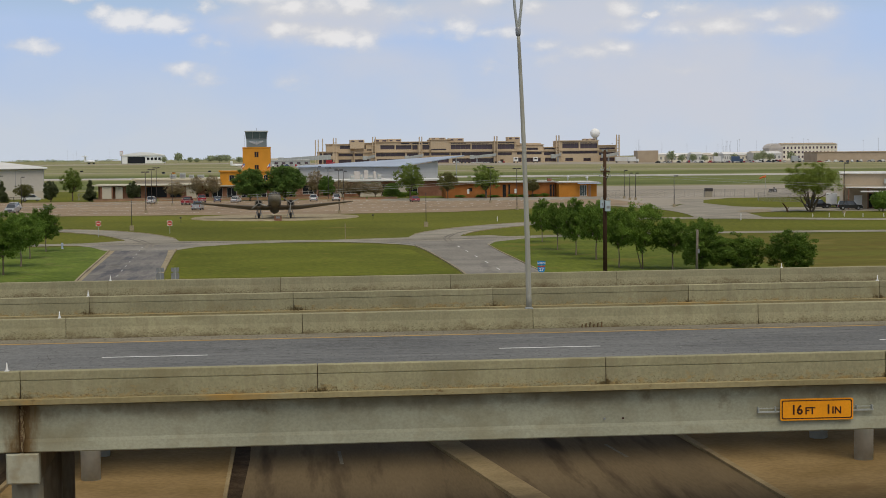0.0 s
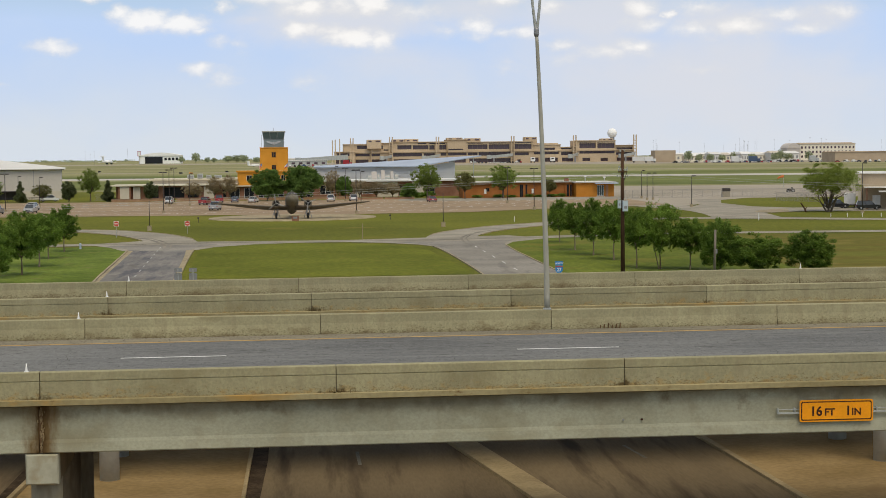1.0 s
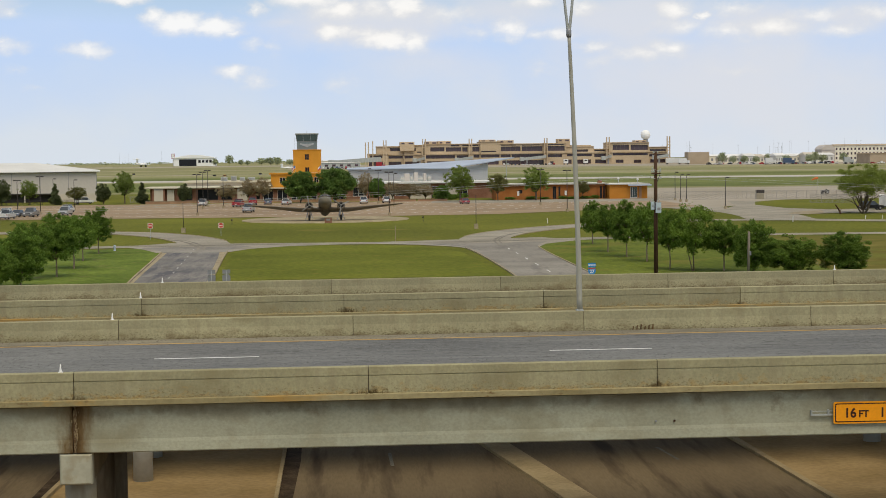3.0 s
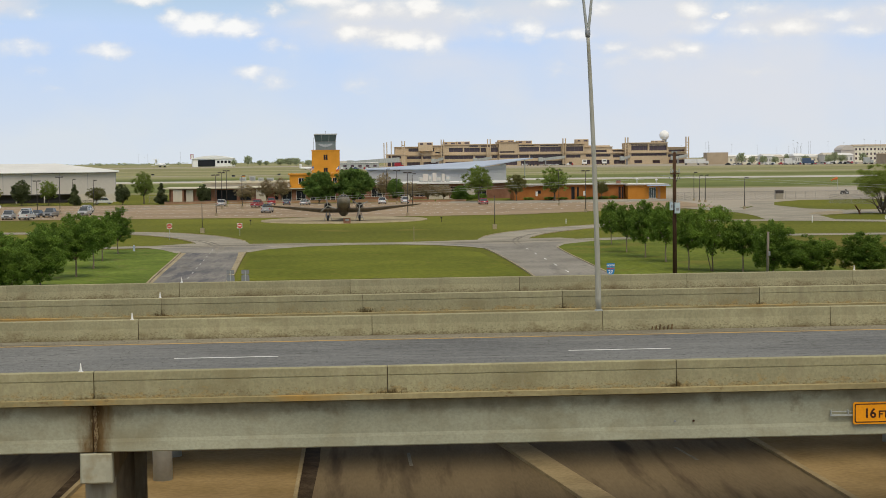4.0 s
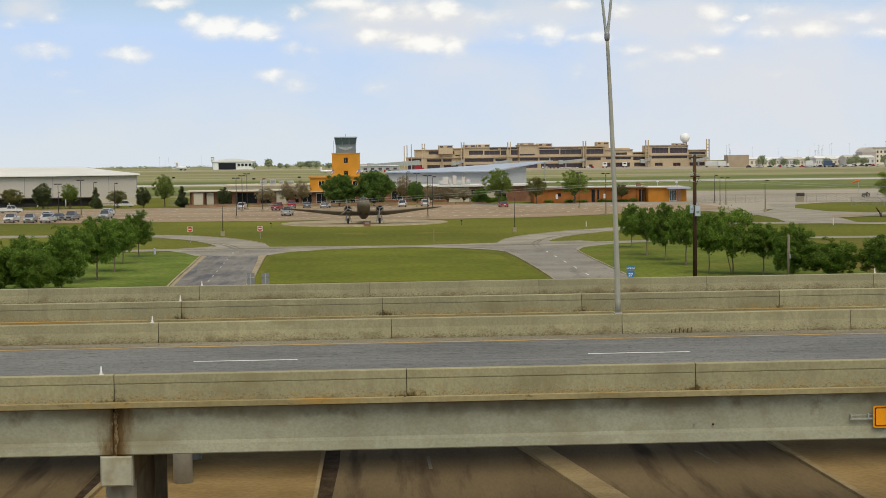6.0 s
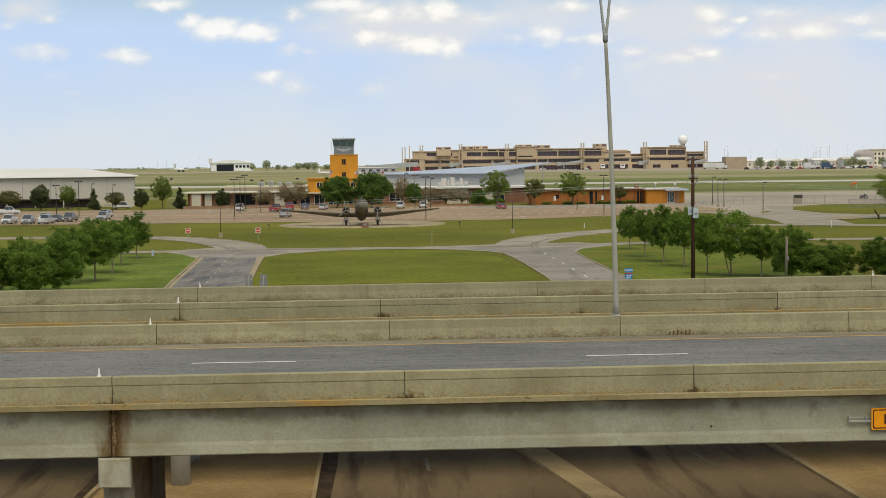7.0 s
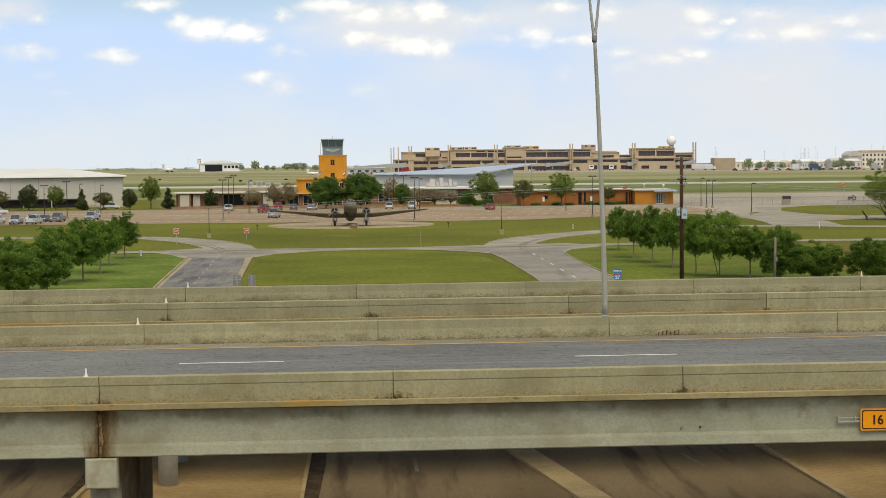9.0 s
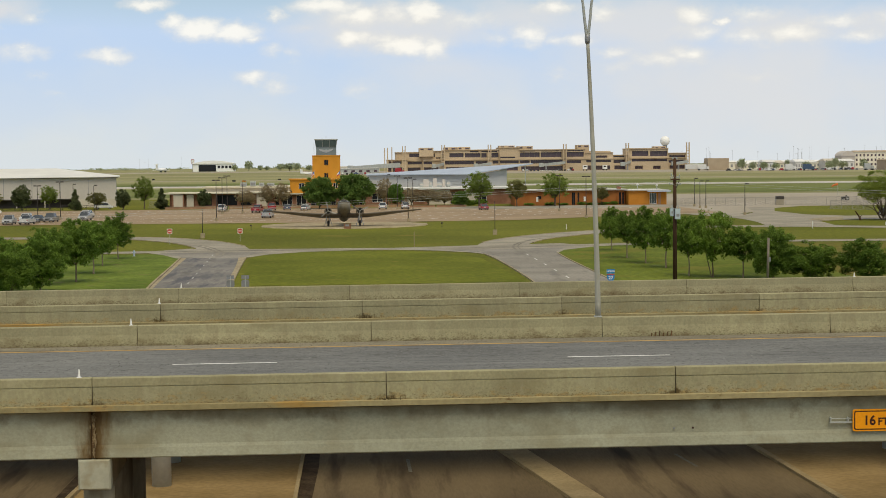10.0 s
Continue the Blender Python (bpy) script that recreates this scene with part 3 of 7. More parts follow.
def ribbon(name, pts, width, lift, mat, label, kerb=0.0, kerb_h=0.12):
    """A road along a smooth line of (x, y[, width]); with kerbs of their own where kerb > 0."""
    line = smooth_line(pts, 10)
    bm, bk = bmesh.new(), bmesh.new()
    rows, krows = [], [[], []]
    for i, p in enumerate(line):
        d = (line[min(i + 1, len(line) - 1)] - line[max(i - 1, 0)]).to_2d().normalized()
        s = Vector((-d.y, d.x))
        z = ground_z(p.y) + lift
        w = (p.z if len(p) > 2 else width) / 2
        a, b = p.to_2d() + s * w, p.to_2d() - s * w
        rows.append((bm.verts.new((*a, z)), bm.verts.new((*b, z))))
        if kerb:
            for side, e, sg in ((0, a, 1), (1, b, -1)):
                o = e + s * sg * kerb
                krows[side].append([bk.verts.new(v) for v in ((*e, z - .02), (*e, z + kerb_h), (*o, z + kerb_h), (*o, z - .05))])
    for (a, b), (c, d) in zip(rows, rows[1:]):
        f = bm.faces.new((a, b, d, c))
    bmesh.ops.recalc_face_normals(bm, faces=bm.faces[:])
    if bm.faces[:][0].normal.z < 0:
        bmesh.ops.reverse_faces(bm, faces=bm.faces[:])
    road = tagged(part(name, bm, mat), label, kind="structure")
    if kerb:
        for kr in krows:
            for a, b in zip(kr, kr[1:]):
                for k in range(3):
                    bk.faces.new((a[k], a[k + 1], b[k + 1], b[k]))
        bmesh.ops.recalc_face_normals(bk, faces=bk.faces[:])
        tagged(part("kerb", bk, "kerb"), "pale worn concrete kerb along the drive", kind="structure")
    else:
        bk.free()
    return road


bm = bmesh.new()
ys = [-900, -200, 0, 40, 88, *[90 + 5.5 * i for i in range(1, 11)], 150, 200, 300, 600, 1200, 2500, 4800]
xs = [-3200, -1200, -500, -200, -100, -50, 0, 50, 100, 200, 500, 1200, 3200]
grid = [[bm.verts.new((x, y, ground_z(y))) for x in xs] for y in ys]
for a, b in zip(grid, grid[1:]):
    for k in range(len(xs) - 1):
        bm.faces.new((a[k], a[k + 1], b[k + 1], b[k]))
tagged(part("ground", bm, "grass"), "flat mown grassland in dull green and brown", kind="structure")

sheet("dirt_underpass", [(-140, 12), (140, 12), (140, 92), (-140, 92)], .02, "dirt", "bare sandy ground under the overpass")
rnd = random.Random(3)
# airfield bands
for nm, y0, y1, mt, lb in (("airfield_grass", 560, 4700, "field", "pale green airfield grass"),
                           ("airfield_green", 590, 790, "fieldgreen", "greener strip of grass by the runway"),
                           ("airfield_green", 850, 1010, "fieldgreen", "greener strip of grass by the runway")):
    sheet(nm, [(-900, y0 + 60), (900, y0 - 90), (900, y1 - 90 if y1 < 4000 else y1), (-900, y1 + 60 if y1 < 4000 else y1)], .03 if mt == "field" else .05, mt, lb)
sheet("runway", [(-900, 985), (900, 610), (900, 655), (-900, 1050)], .08, "runway", "long pale concrete runway across the airfield")
sheet("taxiway", [(-900, 1330), (900, 900), (900, 918), (-900, 1362)], .08, "apron", "pale concrete taxiway beyond the runway")
sheet("taxiway", [(-900, 1900), (900, 1180), (900, 1192), (-900, 1924)], .08, "apron", "pale taxiway far across the field")
sheet("apron", [(-60, 1640), (700, 1420), (800, 2300), (-60, 2300)], .10, "apron", "wide concrete apron round the terminal")
sheet("taxiway", [(-1500, 2720), (-30, 2480), (-30, 2520), (-1500, 2770)], .08, "runway", "pale concrete taxiway far off")
sheet("apron", [(-1300, 2330), (-420, 2280), (-40, 2230), (-30, 2470), (-1300, 2470)], .07, "apron", "wide pale concrete apron far across the field")
sheet("apron", [(78, 424), (400, 400), (400, 520), (78, 545)], .07, "apron", "tan concrete apron behind a chain-link fence")
# lawns
sheet("front_lawn", [(-12.2, 156), (15.2, 156), (13.6, 196), (9, 210), (3, 215), (-6, 216.5), (-12, 215), (-14.2, 205)], .03, "lawn", "mown olive-green lawn between the two drives")
sheet("side_lawn", [(-75, 145), (-19.0, 145), (-20.0, 157), (-21.5, 188), (-22.6, 204), (-27, 213), (-75, 213)], .03, "lush", "bright green lawn under a row of trees")
sheet("side_lawn", [(22.0, 145), (46.5, 146), (50, 222), (33, 221), (26, 215), (23.6, 207), (23.2, 190), (22.9, 158)], .032, "sidelawn", "patchy green lawn under a row of trees")
sheet("dry_lawn", [(46, 146), (140, 146), (140, 216), (50, 221)], .03, "dry", "dry brownish grass field")
# pavements
sheet("parking_lot", [(-125, 322), (-60, 325), (10, 319), (30, 321), (48, 335), (82, 350), (82, 421), (-125, 426)], .05, "lot", "wide reddish-brown parking lot with white stall lines")
sheet("service_strip", [(20.5, 403), (36, 397), (60, 396), (81, 398), (81, 418.5), (60, 420), (36, 421.5), (22, 424)], .062, "drive", "pale concrete strip before the long wing")
sheet("forecourt", [(76, 340), (84, 352), (92, 375), (105, 392), (150, 395), (150, 423), (76, 423)], .055, "apron", "pale concrete forecourt by the fence")
sheet("forecourt", [(84, 352), (89.8, 385), (96, 383), (89.3, 356.2), (89.8, 332.1), (97.5, 318.3), (92.5, 302.1), (81.5, 301.6), (76, 308), (76, 330)], .057, "drive", "pale worn concrete between the fence and the drives")
sheet("dirt_island", [(81.8, 301.5), (85, 309), (89.5, 314.9), (92.6, 317), (91.0, 310), (88.2, 300.5), (84, 297)], .075, "shoulderdust", "bare stony dirt island beside the drive")
sheet("workshop_yard", [(94, 302), (112, 298), (112, 313), (104, 322), (95, 322)], .07, "drive", "pale worn yard by the workshop")
ribbon("cross_road", [(-130, 214), (-60, 216), (-17, 219.5), (5, 219), (24, 220), (37, 224), (64, 227), (130, 219)], 5.2, .045, "drive", "narrow pale concrete drive across the lawn")
ribbon("entry_drive", [(-12, 100, 7.4), (-15.5, 140, 7.4), (-16.75, 157, 7.5), (-18.2, 188, 7.6), (-18.85, 203, 7.8)], 7.5, .05, "street", "grey asphalt entry drive with pale kerbs", kerb=.2, kerb_h=.10)
ribbon("exit_drive", [(17, 100, 7.4), (19, 140, 7.4), (19.6, 158, 7.4), (19.4, 190, 8.0), (19.2, 204, 9.0)], 7.5, .05, "exitroad", "grey worn exit drive with a dashed centre line", kerb=.16, kerb_h=.08)
for sd in (-1, 1):
    ribbon("gutter", [(x + sd * 3.55, y, w) for x, y, w in ((-12, 100, .35), (-15.5, 140, .35), (-16.75, 157, .35), (-18.2, 188, .45), (-18.95, 203, .7))], .7, .056, "kerb", "pale worn concrete gutter along the entry drive")
ribbon("loop_drive", [(-130, 268), (-70, 266), (-40, 262), (-28, 250), (-21, 232), (-18.5, 216)], 7.0, .055, "drive", "pale curved loop drive")
ribbon("loop_drive", [(18, 214), (19.5, 230), (25, 246), (36, 262), (55, 276), (74, 276), (96, 263), (150, 250)], 7.0, .055, "drive", "pale curved loop drive")
ribbon("side_road", [(74, 276), (77, 300), (77, 322), (72, 348)], 11.5, .06, "drive", "pale concrete side road to the forecourt")
ribbon("side_road", [(74, 296), (88, 305), (104, 309), (150, 300)], 8.0, .062, "drive", "pale concrete side road past the trees")
sheet("junction", [(-23.4, 203), (-14.5, 203), (-12.5, 209), (-8, 214), (-1, 217), (-2, 221.8), (-16, 223), (-24, 226), (-30, 219), (-26, 211)], .052, "drive", "pale worn junction of the drives")
sheet("junction", [(14.6, 204), (23.8, 204), (25.5, 211), (31, 219), (27, 228), (15, 225), (4, 221.5), (3, 217), (9, 213), (13, 208)], .052, "drive", "pale worn junction of the drives")
ribbon("frontage_road", [(-160, 112), (0, 112), (160, 112)], 9, .02, "street", "asphalt frontage road behind the overpass")


def kerb_line(pts, off, keep, w=.24, h=.11):
    """A low concrete kerb beside a drive, on the stretch that keep() allows."""
    L = smooth_line(pts, 8)
    rings = []
    for i, p in enumerate(L):
        d = (L[min(i + 1, len(L) - 1)] - L[max(i - 1, 0)]).to_2d().normalized()
        n = Vector((-d.y, d.x))
        c = p.to_2d() + n * off
        if keep(c):
            z = ground_z(c.y)
            a, b = c + n * w / 2, c - n * w / 2
            rings.append([(*a, z), (*a, z + h), (*b, z + h), (*b, z)])
    tagged(part("kerb", loft(rings), "kerb"), "low tan concrete kerb along the loop drive", kind="structure")


for off in (-3.6, 3.6):
    kerb_line([(-130, 268), (-70, 266), (-40, 262), (-28, 250), (-21, 232), (-18.5, 216)], off, lambda c: c.y > 229)
    kerb_line([(18, 214), (19.5, 230), (25, 246), (36, 262), (55, 276), (74, 276)], off, lambda c: c.y > 231 and c.x < 66)

# rubbed dark tyre tracks where traffic turns, and along the cross road
TURNS = ([(-18.4, 207), (-19.2, 216), (-23, 232), (-29, 245)], [(19.5, 207), (20.4, 224), (24.5, 240), (31, 250)],
         [(-30, 218.4), (-22, 219.3), (-12, 219.6), (-4, 219.4)], [(-27, 217.2), (-20, 217.9), (-13, 218.2), (-7, 218.2)],
         [(8, 219.4), (18, 220), (28, 221.4), (40, 223.4)], [(10, 218.0), (16, 218.6), (22, 219.2), (27, 220)])
tw_ = random.Random(21)
for pts in TURNS:
    for k in range(3):
        o = tw_.uniform(-1.0, 1.0)
        line_ = [(x + o * .5, y + o * .6, (.05, .36, .34, .05)[i] * tw_.uniform(.7, 1.3)) for i, (x, y) in enumerate(pts)]
        ribbon("turning_mark", line_, .3, .062 + .001 * k, "skid", "rubbed dark tyre marks on the drive")
# the asphalt of both drives runs out into the junctions
ribbon("entry_drive", [(-18.85, 203, 7.8), (-19.1, 207, 8.6), (-19.5, 211.5, 11.5), (-19.7, 215.5, 14.5)], 8, .0535, "exitroad", "worn asphalt mouth of the entry drive")
ribbon("exit_drive", [(19.2, 204, 9.0), (19.2, 207.5, 9.8), (18.8, 212, 13.0), (18.4, 215.5, 16.0)], 9, .0535, "exitroad", "worn asphalt mouth of the exit drive")


def paint(name, rows, mat, label, lift):
    """Flat markings (x0, x1, y0, y1, slant)."""
    bm = bmesh.new()
    for x0, x1, y0, y1, s in rows:
        bm.faces.new([bm.verts.new((x, y, ground_z(y) + lift)) for x, y in ((x0, y0), (x1, y0), (x1 + s, y1), (x0 + s, y1))])
    return tagged(part(name, bm, mat), label, kind="structure")


for k in range(11):
    y = 152 + k * 7
    if y < 214:
        paint("lane_dash", [(-17.2 + (156 - y) * .044, -17.08 + (156 - y) * .044, y, y + 2.2, -.10)], "fadedwhite", "short white lane dash on the drive", .06)
        if k < 6:
            paint("lane_dash", [(19.7, 19.82, 150 + k * 10, 152.8 + k * 10, 0)], "wornwhite", "short white lane dash on the drive", .06)
for y, xa, xb in ((333, -112, 30), (352, -112, 45), (371, -112, 60), (391, -112, 66), (407, -108, 68)):
    rows = [(x, x + .24, y, y + 5.2, 2.2) for x in np.arange(xa, xb, 2.9)]
    paint("stall_lines", rows, "wornwhite", "slanted white parking stall lines", .06)

# round plinth of the aeroplane
bm = bmesh.new()
bmesh.ops.create_cone(bm, cap_ends=True, segments=64, radius1=15.4, radius2=15.3, depth=.16)
bmesh.ops.translate(bm, verts=bm.verts[:], vec=(-4, 304, .06))
tagged(part("display_pad", bm, "kerb"), "round pale concrete pad under the aeroplane", kind="structure")

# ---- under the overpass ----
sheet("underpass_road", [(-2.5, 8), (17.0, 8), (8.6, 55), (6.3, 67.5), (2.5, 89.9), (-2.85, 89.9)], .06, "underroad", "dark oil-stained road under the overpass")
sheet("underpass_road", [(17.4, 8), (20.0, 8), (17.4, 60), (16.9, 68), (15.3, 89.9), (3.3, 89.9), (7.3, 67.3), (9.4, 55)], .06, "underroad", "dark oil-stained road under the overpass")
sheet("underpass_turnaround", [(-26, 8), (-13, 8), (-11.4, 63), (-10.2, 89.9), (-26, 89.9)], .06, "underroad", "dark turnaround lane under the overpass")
for pts, w, lb in (([(13.4, 30), (9.04, 55), (6.87, 67.4), (2.05, 95)], 1.25, "low pale concrete median strip"),
                   ([(-2.6, 12), (-2.8, 60), (-3.0, 95)], .16, "worn concrete kerb"),
                   ([(18.7, 36), (17.4, 60), (17.0, 68), (15.6, 95)], .30, "worn concrete kerb"),
                   ([(-12.6, 20), (-11.4, 63), (-10, 95)], .2, "worn concrete kerb")):
    bm = bmesh.new()
    L = smooth_line(pts, 8)
    rings = []
    for i, p in enumerate(L):
        d = (L[min(i + 1, len(L) - 1)] - L[max(i - 1, 0)]).normalized()
        s = Vector((-d.y, d.x)) * w / 2
        a, b, z = p + s, p - s, ground_z(p.y)
        rings.append([(*a, z), (*(p + s * .93), z + .17), (*(p - s * .93), z + .17), (*b, z)])
    tagged(part("median" if w > 1 else "kerb", loft(rings), "median"), lb, kind="structure")
bm = bmesh.new()
for k in range(6):
    y = 30 + k * 12.2
    bm.faces.new([bm.verts.new(v) for v in ((1.6, y, -1.115), (1.75, y, -1.115), (1.7, y + 3, -1.115), (1.55, y + 3, -1.115))])
    bm.faces.new([bm.verts.new(v) for v in ((13.4, y, -1.115), (13.55, y, -1.115), (13.2, y + 3, -1.115), (13.05, y + 3, -1.115))])
tagged(part("lane_dash", bm, "shoulder"), "faded white lane dashes under the overpass", kind="structure")
sheet("gutter_dirt", [(-2.55, 20), (-1.95, 20), (-2.05, 50), (-2.2, 60), (-2.1, 68), (-2.4, 89), (-2.9, 89), (-2.74, 60)], .068, "gutter", "dark dirt along the kerb")
sheet("gutter_dirt", [(-13.6, 20), (-12.7, 20), (-11.5, 63), (-10.4, 89), (-11.0, 89), (-11.9, 72), (-12.0, 58)], .068, "gutter", "dark dirt along the kerb")

# ---- the two overpass bridges ----
GRADE, SKEW, PANEL, SPAN = .003, -.042, 7.8, 31.2
XA, XB = -101.0, 117.5

OUTER = [(.02, 0), (0, -.02), (0, -.230), (.020, -.237), (.020, -.262), (0, -.268), (0, -.76), (.36, -.76), (.36, -.70), (.30, -.25), (.26, -.02), (.24, 0)]
INNER = [(.06, 0), (.04, -.02), (.035, -.30), (-.02, -.62), (-.03, -.72), (.33, -.72), (.33, -.02), (.31, 0)]


def bridge(name, y0, y1, z0, z1, flip, label):
    """One carriageway: slab, girders, bents and two parapets of cast panels. y0, y1: faces of the parapets; z0, z1: road height there."""
    br = thing(name, label=label, category="bridge")
    za, zb = z0 - .015, z1 - .015
    ea, eb = y0 - .09, y1 + .42
    slab = [(ea, za - .145), (ea, za - .01), (y0 + .02, za), (y0 + .34, z0), (y1 - .03, z1), (y1 + .3, zb), (eb, zb - .02), (eb, zb - .15), (eb - .5, zb - .26), (y0 + .45, za - .26)]
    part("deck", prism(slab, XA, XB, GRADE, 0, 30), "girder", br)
    for yy, zz, sg in ((ea, za, -1), (eb, zb, 1)):
        face = [(yy - .006 if sg < 0 else yy, zz - .15), (yy - .012 if sg < 0 else yy, zz - .012), (yy + .06, zz + .004), (yy + .12, zz + .003), (yy + .05, zz - .15)]
        if sg > 0:
            face = [(2 * yy - a, b) for a, b in face]
        part("edge_fascia", prism(face, XA, XB, GRADE, 0, 200), "fascia", br, "rust-stained concrete deck edge")
    w = (y1 - .03) - (y0 + .36)
    zr = lambda y: z0 + (z1 - z0) * (y - y0) / (y1 - y0)
    road = [(y0 + .36, z0 + .004), (y0 + .36, z0 + .012), (y1 - .05, z1 + .012), (y1 - .05, z1 + .004)]
    part("road_surface", prism(road, XA, XB, GRADE), "asphalt", br, "worn grey asphalt carriageway")
    # girders, span by span
    spans = [(-7.33 + SPAN * k + .05, -7.33 + SPAN * (k + 1) - .05) for k in range(-3, 4)]
    gy = [y0 + .50 + (y1 - y0 - .78) * i / 4 for i in range(5)]
    for j, g in enumerate(gy):
        top = zr(g) - .24
        bot = (z0 - 1.47) if j in (0, 4) else zr(g) - 1.49
        prof = [(-.33, 0), (-.36, .03), (-.332, .27), (-.305, .36), (-.30, .98), (-.31, 1.08), (-.31, top - bot), (.31, top - bot), (.31, 1.08), (.30, .98), (.305, .34), (.33, .24), (.33, .03), (.31, 0)]
        prof = [(g + a, bot + b) for a, b in prof]
        for a, b in spans:
            s = SKEW * (g - 43.8)
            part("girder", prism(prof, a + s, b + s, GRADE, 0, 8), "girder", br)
    # bents: cap and columns
    for k in range(-3, 5):
        bx = -7.33 + SPAN * k
        zt = z0 - 1.49 + GRADE * bx
        # near beam takes the shade-darkened brown, its end face stays pale
        for nm, w_, mt, ya, yb, e in (("bent_cap", .43, "column", y0 + .12, y0 + .62, .04), ("cap_beam", .41, "column_grey" if flip else "pier", y0 + .625, y1 + .25, .0)):
            rings = []
            for yy, i in ((ya, e), (ya + .05, 0), (yb, 0)):
                x = bx + SKEW * (yy - 43.8)
                rings.append([(x - w_ + i, yy, zt - .82 + i), (x + w_ - i, yy, zt - .82 + i), (x + w_ - i, yy, zt - i), (x - w_ + i, yy, zt - i)])
            part(nm, loft(rings), mt, br, "pale concrete end of the bent cap" if e else "stained concrete cap beam, shade coloured in on the near bridge")
        for f in (.10, .55, .90):
            yy = y0 + (y1 - y0) * f
            x = bx + SKEW * (yy - 43.8)
            # near inner columns have shade set into their brown, far ones stay grey
            mt = "column_grey" if flip else "column_tan" if f == .10 else "pier"
            part("column", rod((x, yy, -1.25), (x, yy, z0 - 2.28 + GRADE * bx), .39 if flip else .42, 24), mt, br, smooth=True)
    # joint grime over each bent, and leaching down the girder face
    for k in range(-1, 3):
        bx = -7.33 + SPAN * k
        bm = bmesh.new()
        for i in range(95):
            z = z0 - 1.45 + rnd.random() * 1.2 + GRADE * bx
            x = bx + rnd.gauss(0, .022 + .03 * (rnd.random() < .3)) + .03 * noise.noise(Vector((z * 4, k, 0)))
            a, b = rnd.uniform(.005, .020), rnd.uniform(.010, .060)
            c = [bm.verts.new((x + a * math.cos(t) * rnd.uniform(.6, 1.2), y0 + .175 + rnd.uniform(-.012, .004), z + b * math.sin(t) * rnd.uniform(.6, 1.2))) for t in (0, 1.1, 2.3, 3.2, 4.3, 5.3)]
            bm.faces.new(c)
        tagged(part("joint_crust", bm, "stainrust", br, "flaking rusty crust at the girder joint"), kind="stuff")
        part("joint_filler", boxes((bx - .06, bx + .06, y0 + .2, y1 + .1, z0 - 1.46 + GRADE * bx, z0 - .3 + GRADE * bx)), "joint", br, "dark stained expansion joint")
    return br


def parapet_row(br, y, ztop, profile, xs0, mat="parapet", mirror=False):
    """Cast panels with open joints, on one shared mesh, and the dark core behind the joints."""
    prof = [((-a if mirror else a), b) for a, b in profile]
    me = mesh_from(prism(prof, .012, PANEL - .012, GRADE, 0, 6), "panel")
    me.materials.append(M[mat])
    k0 = math.floor((XA - xs0) / PANEL) + 1
    for k in range(k0, k0 + int((XB - XA) / PANEL) - 1):
        x = xs0 + k * PANEL
        ob = part("parapet_panel", me, None, br)
        ob.location = (x, y, ztop + GRADE * x)
    sg = -1 if mirror else 1
    core = sorted(((y + sg * .05), (y + sg * .22)))
    part("parapet_core", prism([(core[0], ztop - .70), (core[0], ztop - .03), (core[1], ztop - .03), (core[1], ztop - .70)], XA + 1, XB - 1, GRADE), "jointcore", br)


near = bridge("highway_overpass", 43.80, 55.07, 5.19, 5.51, False, "weathered concrete highway overpass with stained girders")
parapet_row(near, 43.80, 5.905, OUTER, .48)
parapet_row(near, 55.07, 6.19, INNER, .12, "parapet_in")
far = bridge("highway_overpass", 63.87, 75.42, 5.49, 5.20, True, "second weathered concrete highway overpass behind the first")
parapet_row(far, 63.87, 6.17, OUTER, -.20)
parapet_row(far, 75.42, 5.90, INNER, -.80, "parapet_in")

# shoulder and lane lines on the near bridge
zr = lambda y: 5.19 + (5.51 - 5.19) * (y - 43.80) / 11.27


def stripe(name, x0, x1, ya, yb, mat, parent, label, lift=.018):
    bm = prism([(ya, zr(ya) + lift - .004), (ya, zr(ya) + lift), (yb, zr(yb) + lift), (yb, zr(yb) + lift - .004)], x0, x1, GRADE)
    return part(name, bm, mat, parent, label)


stripe("shoulder", XA, XB, 54.02, 55.0, "shoulder", near, "dusty pale shoulder strip", .016)
stripe("edge_line", XA, XB, 53.86, 53.98, "yellow", near, "worn yellow edge line", .022)
stripe("edge_line", XA, XB, 47.05, 47.17, "wornwhite", near, "worn white edge line", .022)
for k in range(-8, 10):
    x = -6.0 + 12.2 * k
    stripe("lane_dash", x, x + 3.2, 50.58, 50.70, "wornwhite", near, "white lane dash", .022)

# crooked sealed cracks in the asphalt
cr_ = random.Random(17)
for x in (-21.5, -7.7, 13.9):
    y_, pts_ = 46.9 + cr_.uniform(0, 1.5), []
    while y_ < 53.7 - cr_.uniform(0, 1.2):
        pts_.append((x + cr_.gauss(0, .05), y_))
        y_ += cr_.uniform(.25, .6)
        x += cr_.gauss(.0, .05)
    bm = bmesh.new()
    w_ = cr_.uniform(.004, .008)
    row = [[bm.verts.new((q.x + s_ * w_, q.y, zr(q.y) + GRADE * q.x + .019)) for s_ in (-1, 1)] for q in smooth_line(pts_, 4)]
    for p_, q_ in zip(row, row[1:]):
        bm.faces.new((p_[0], p_[1], q_[1], q_[0]))
    part("crack", bm, "crackfill", near, "thin dark crack across the lanes")

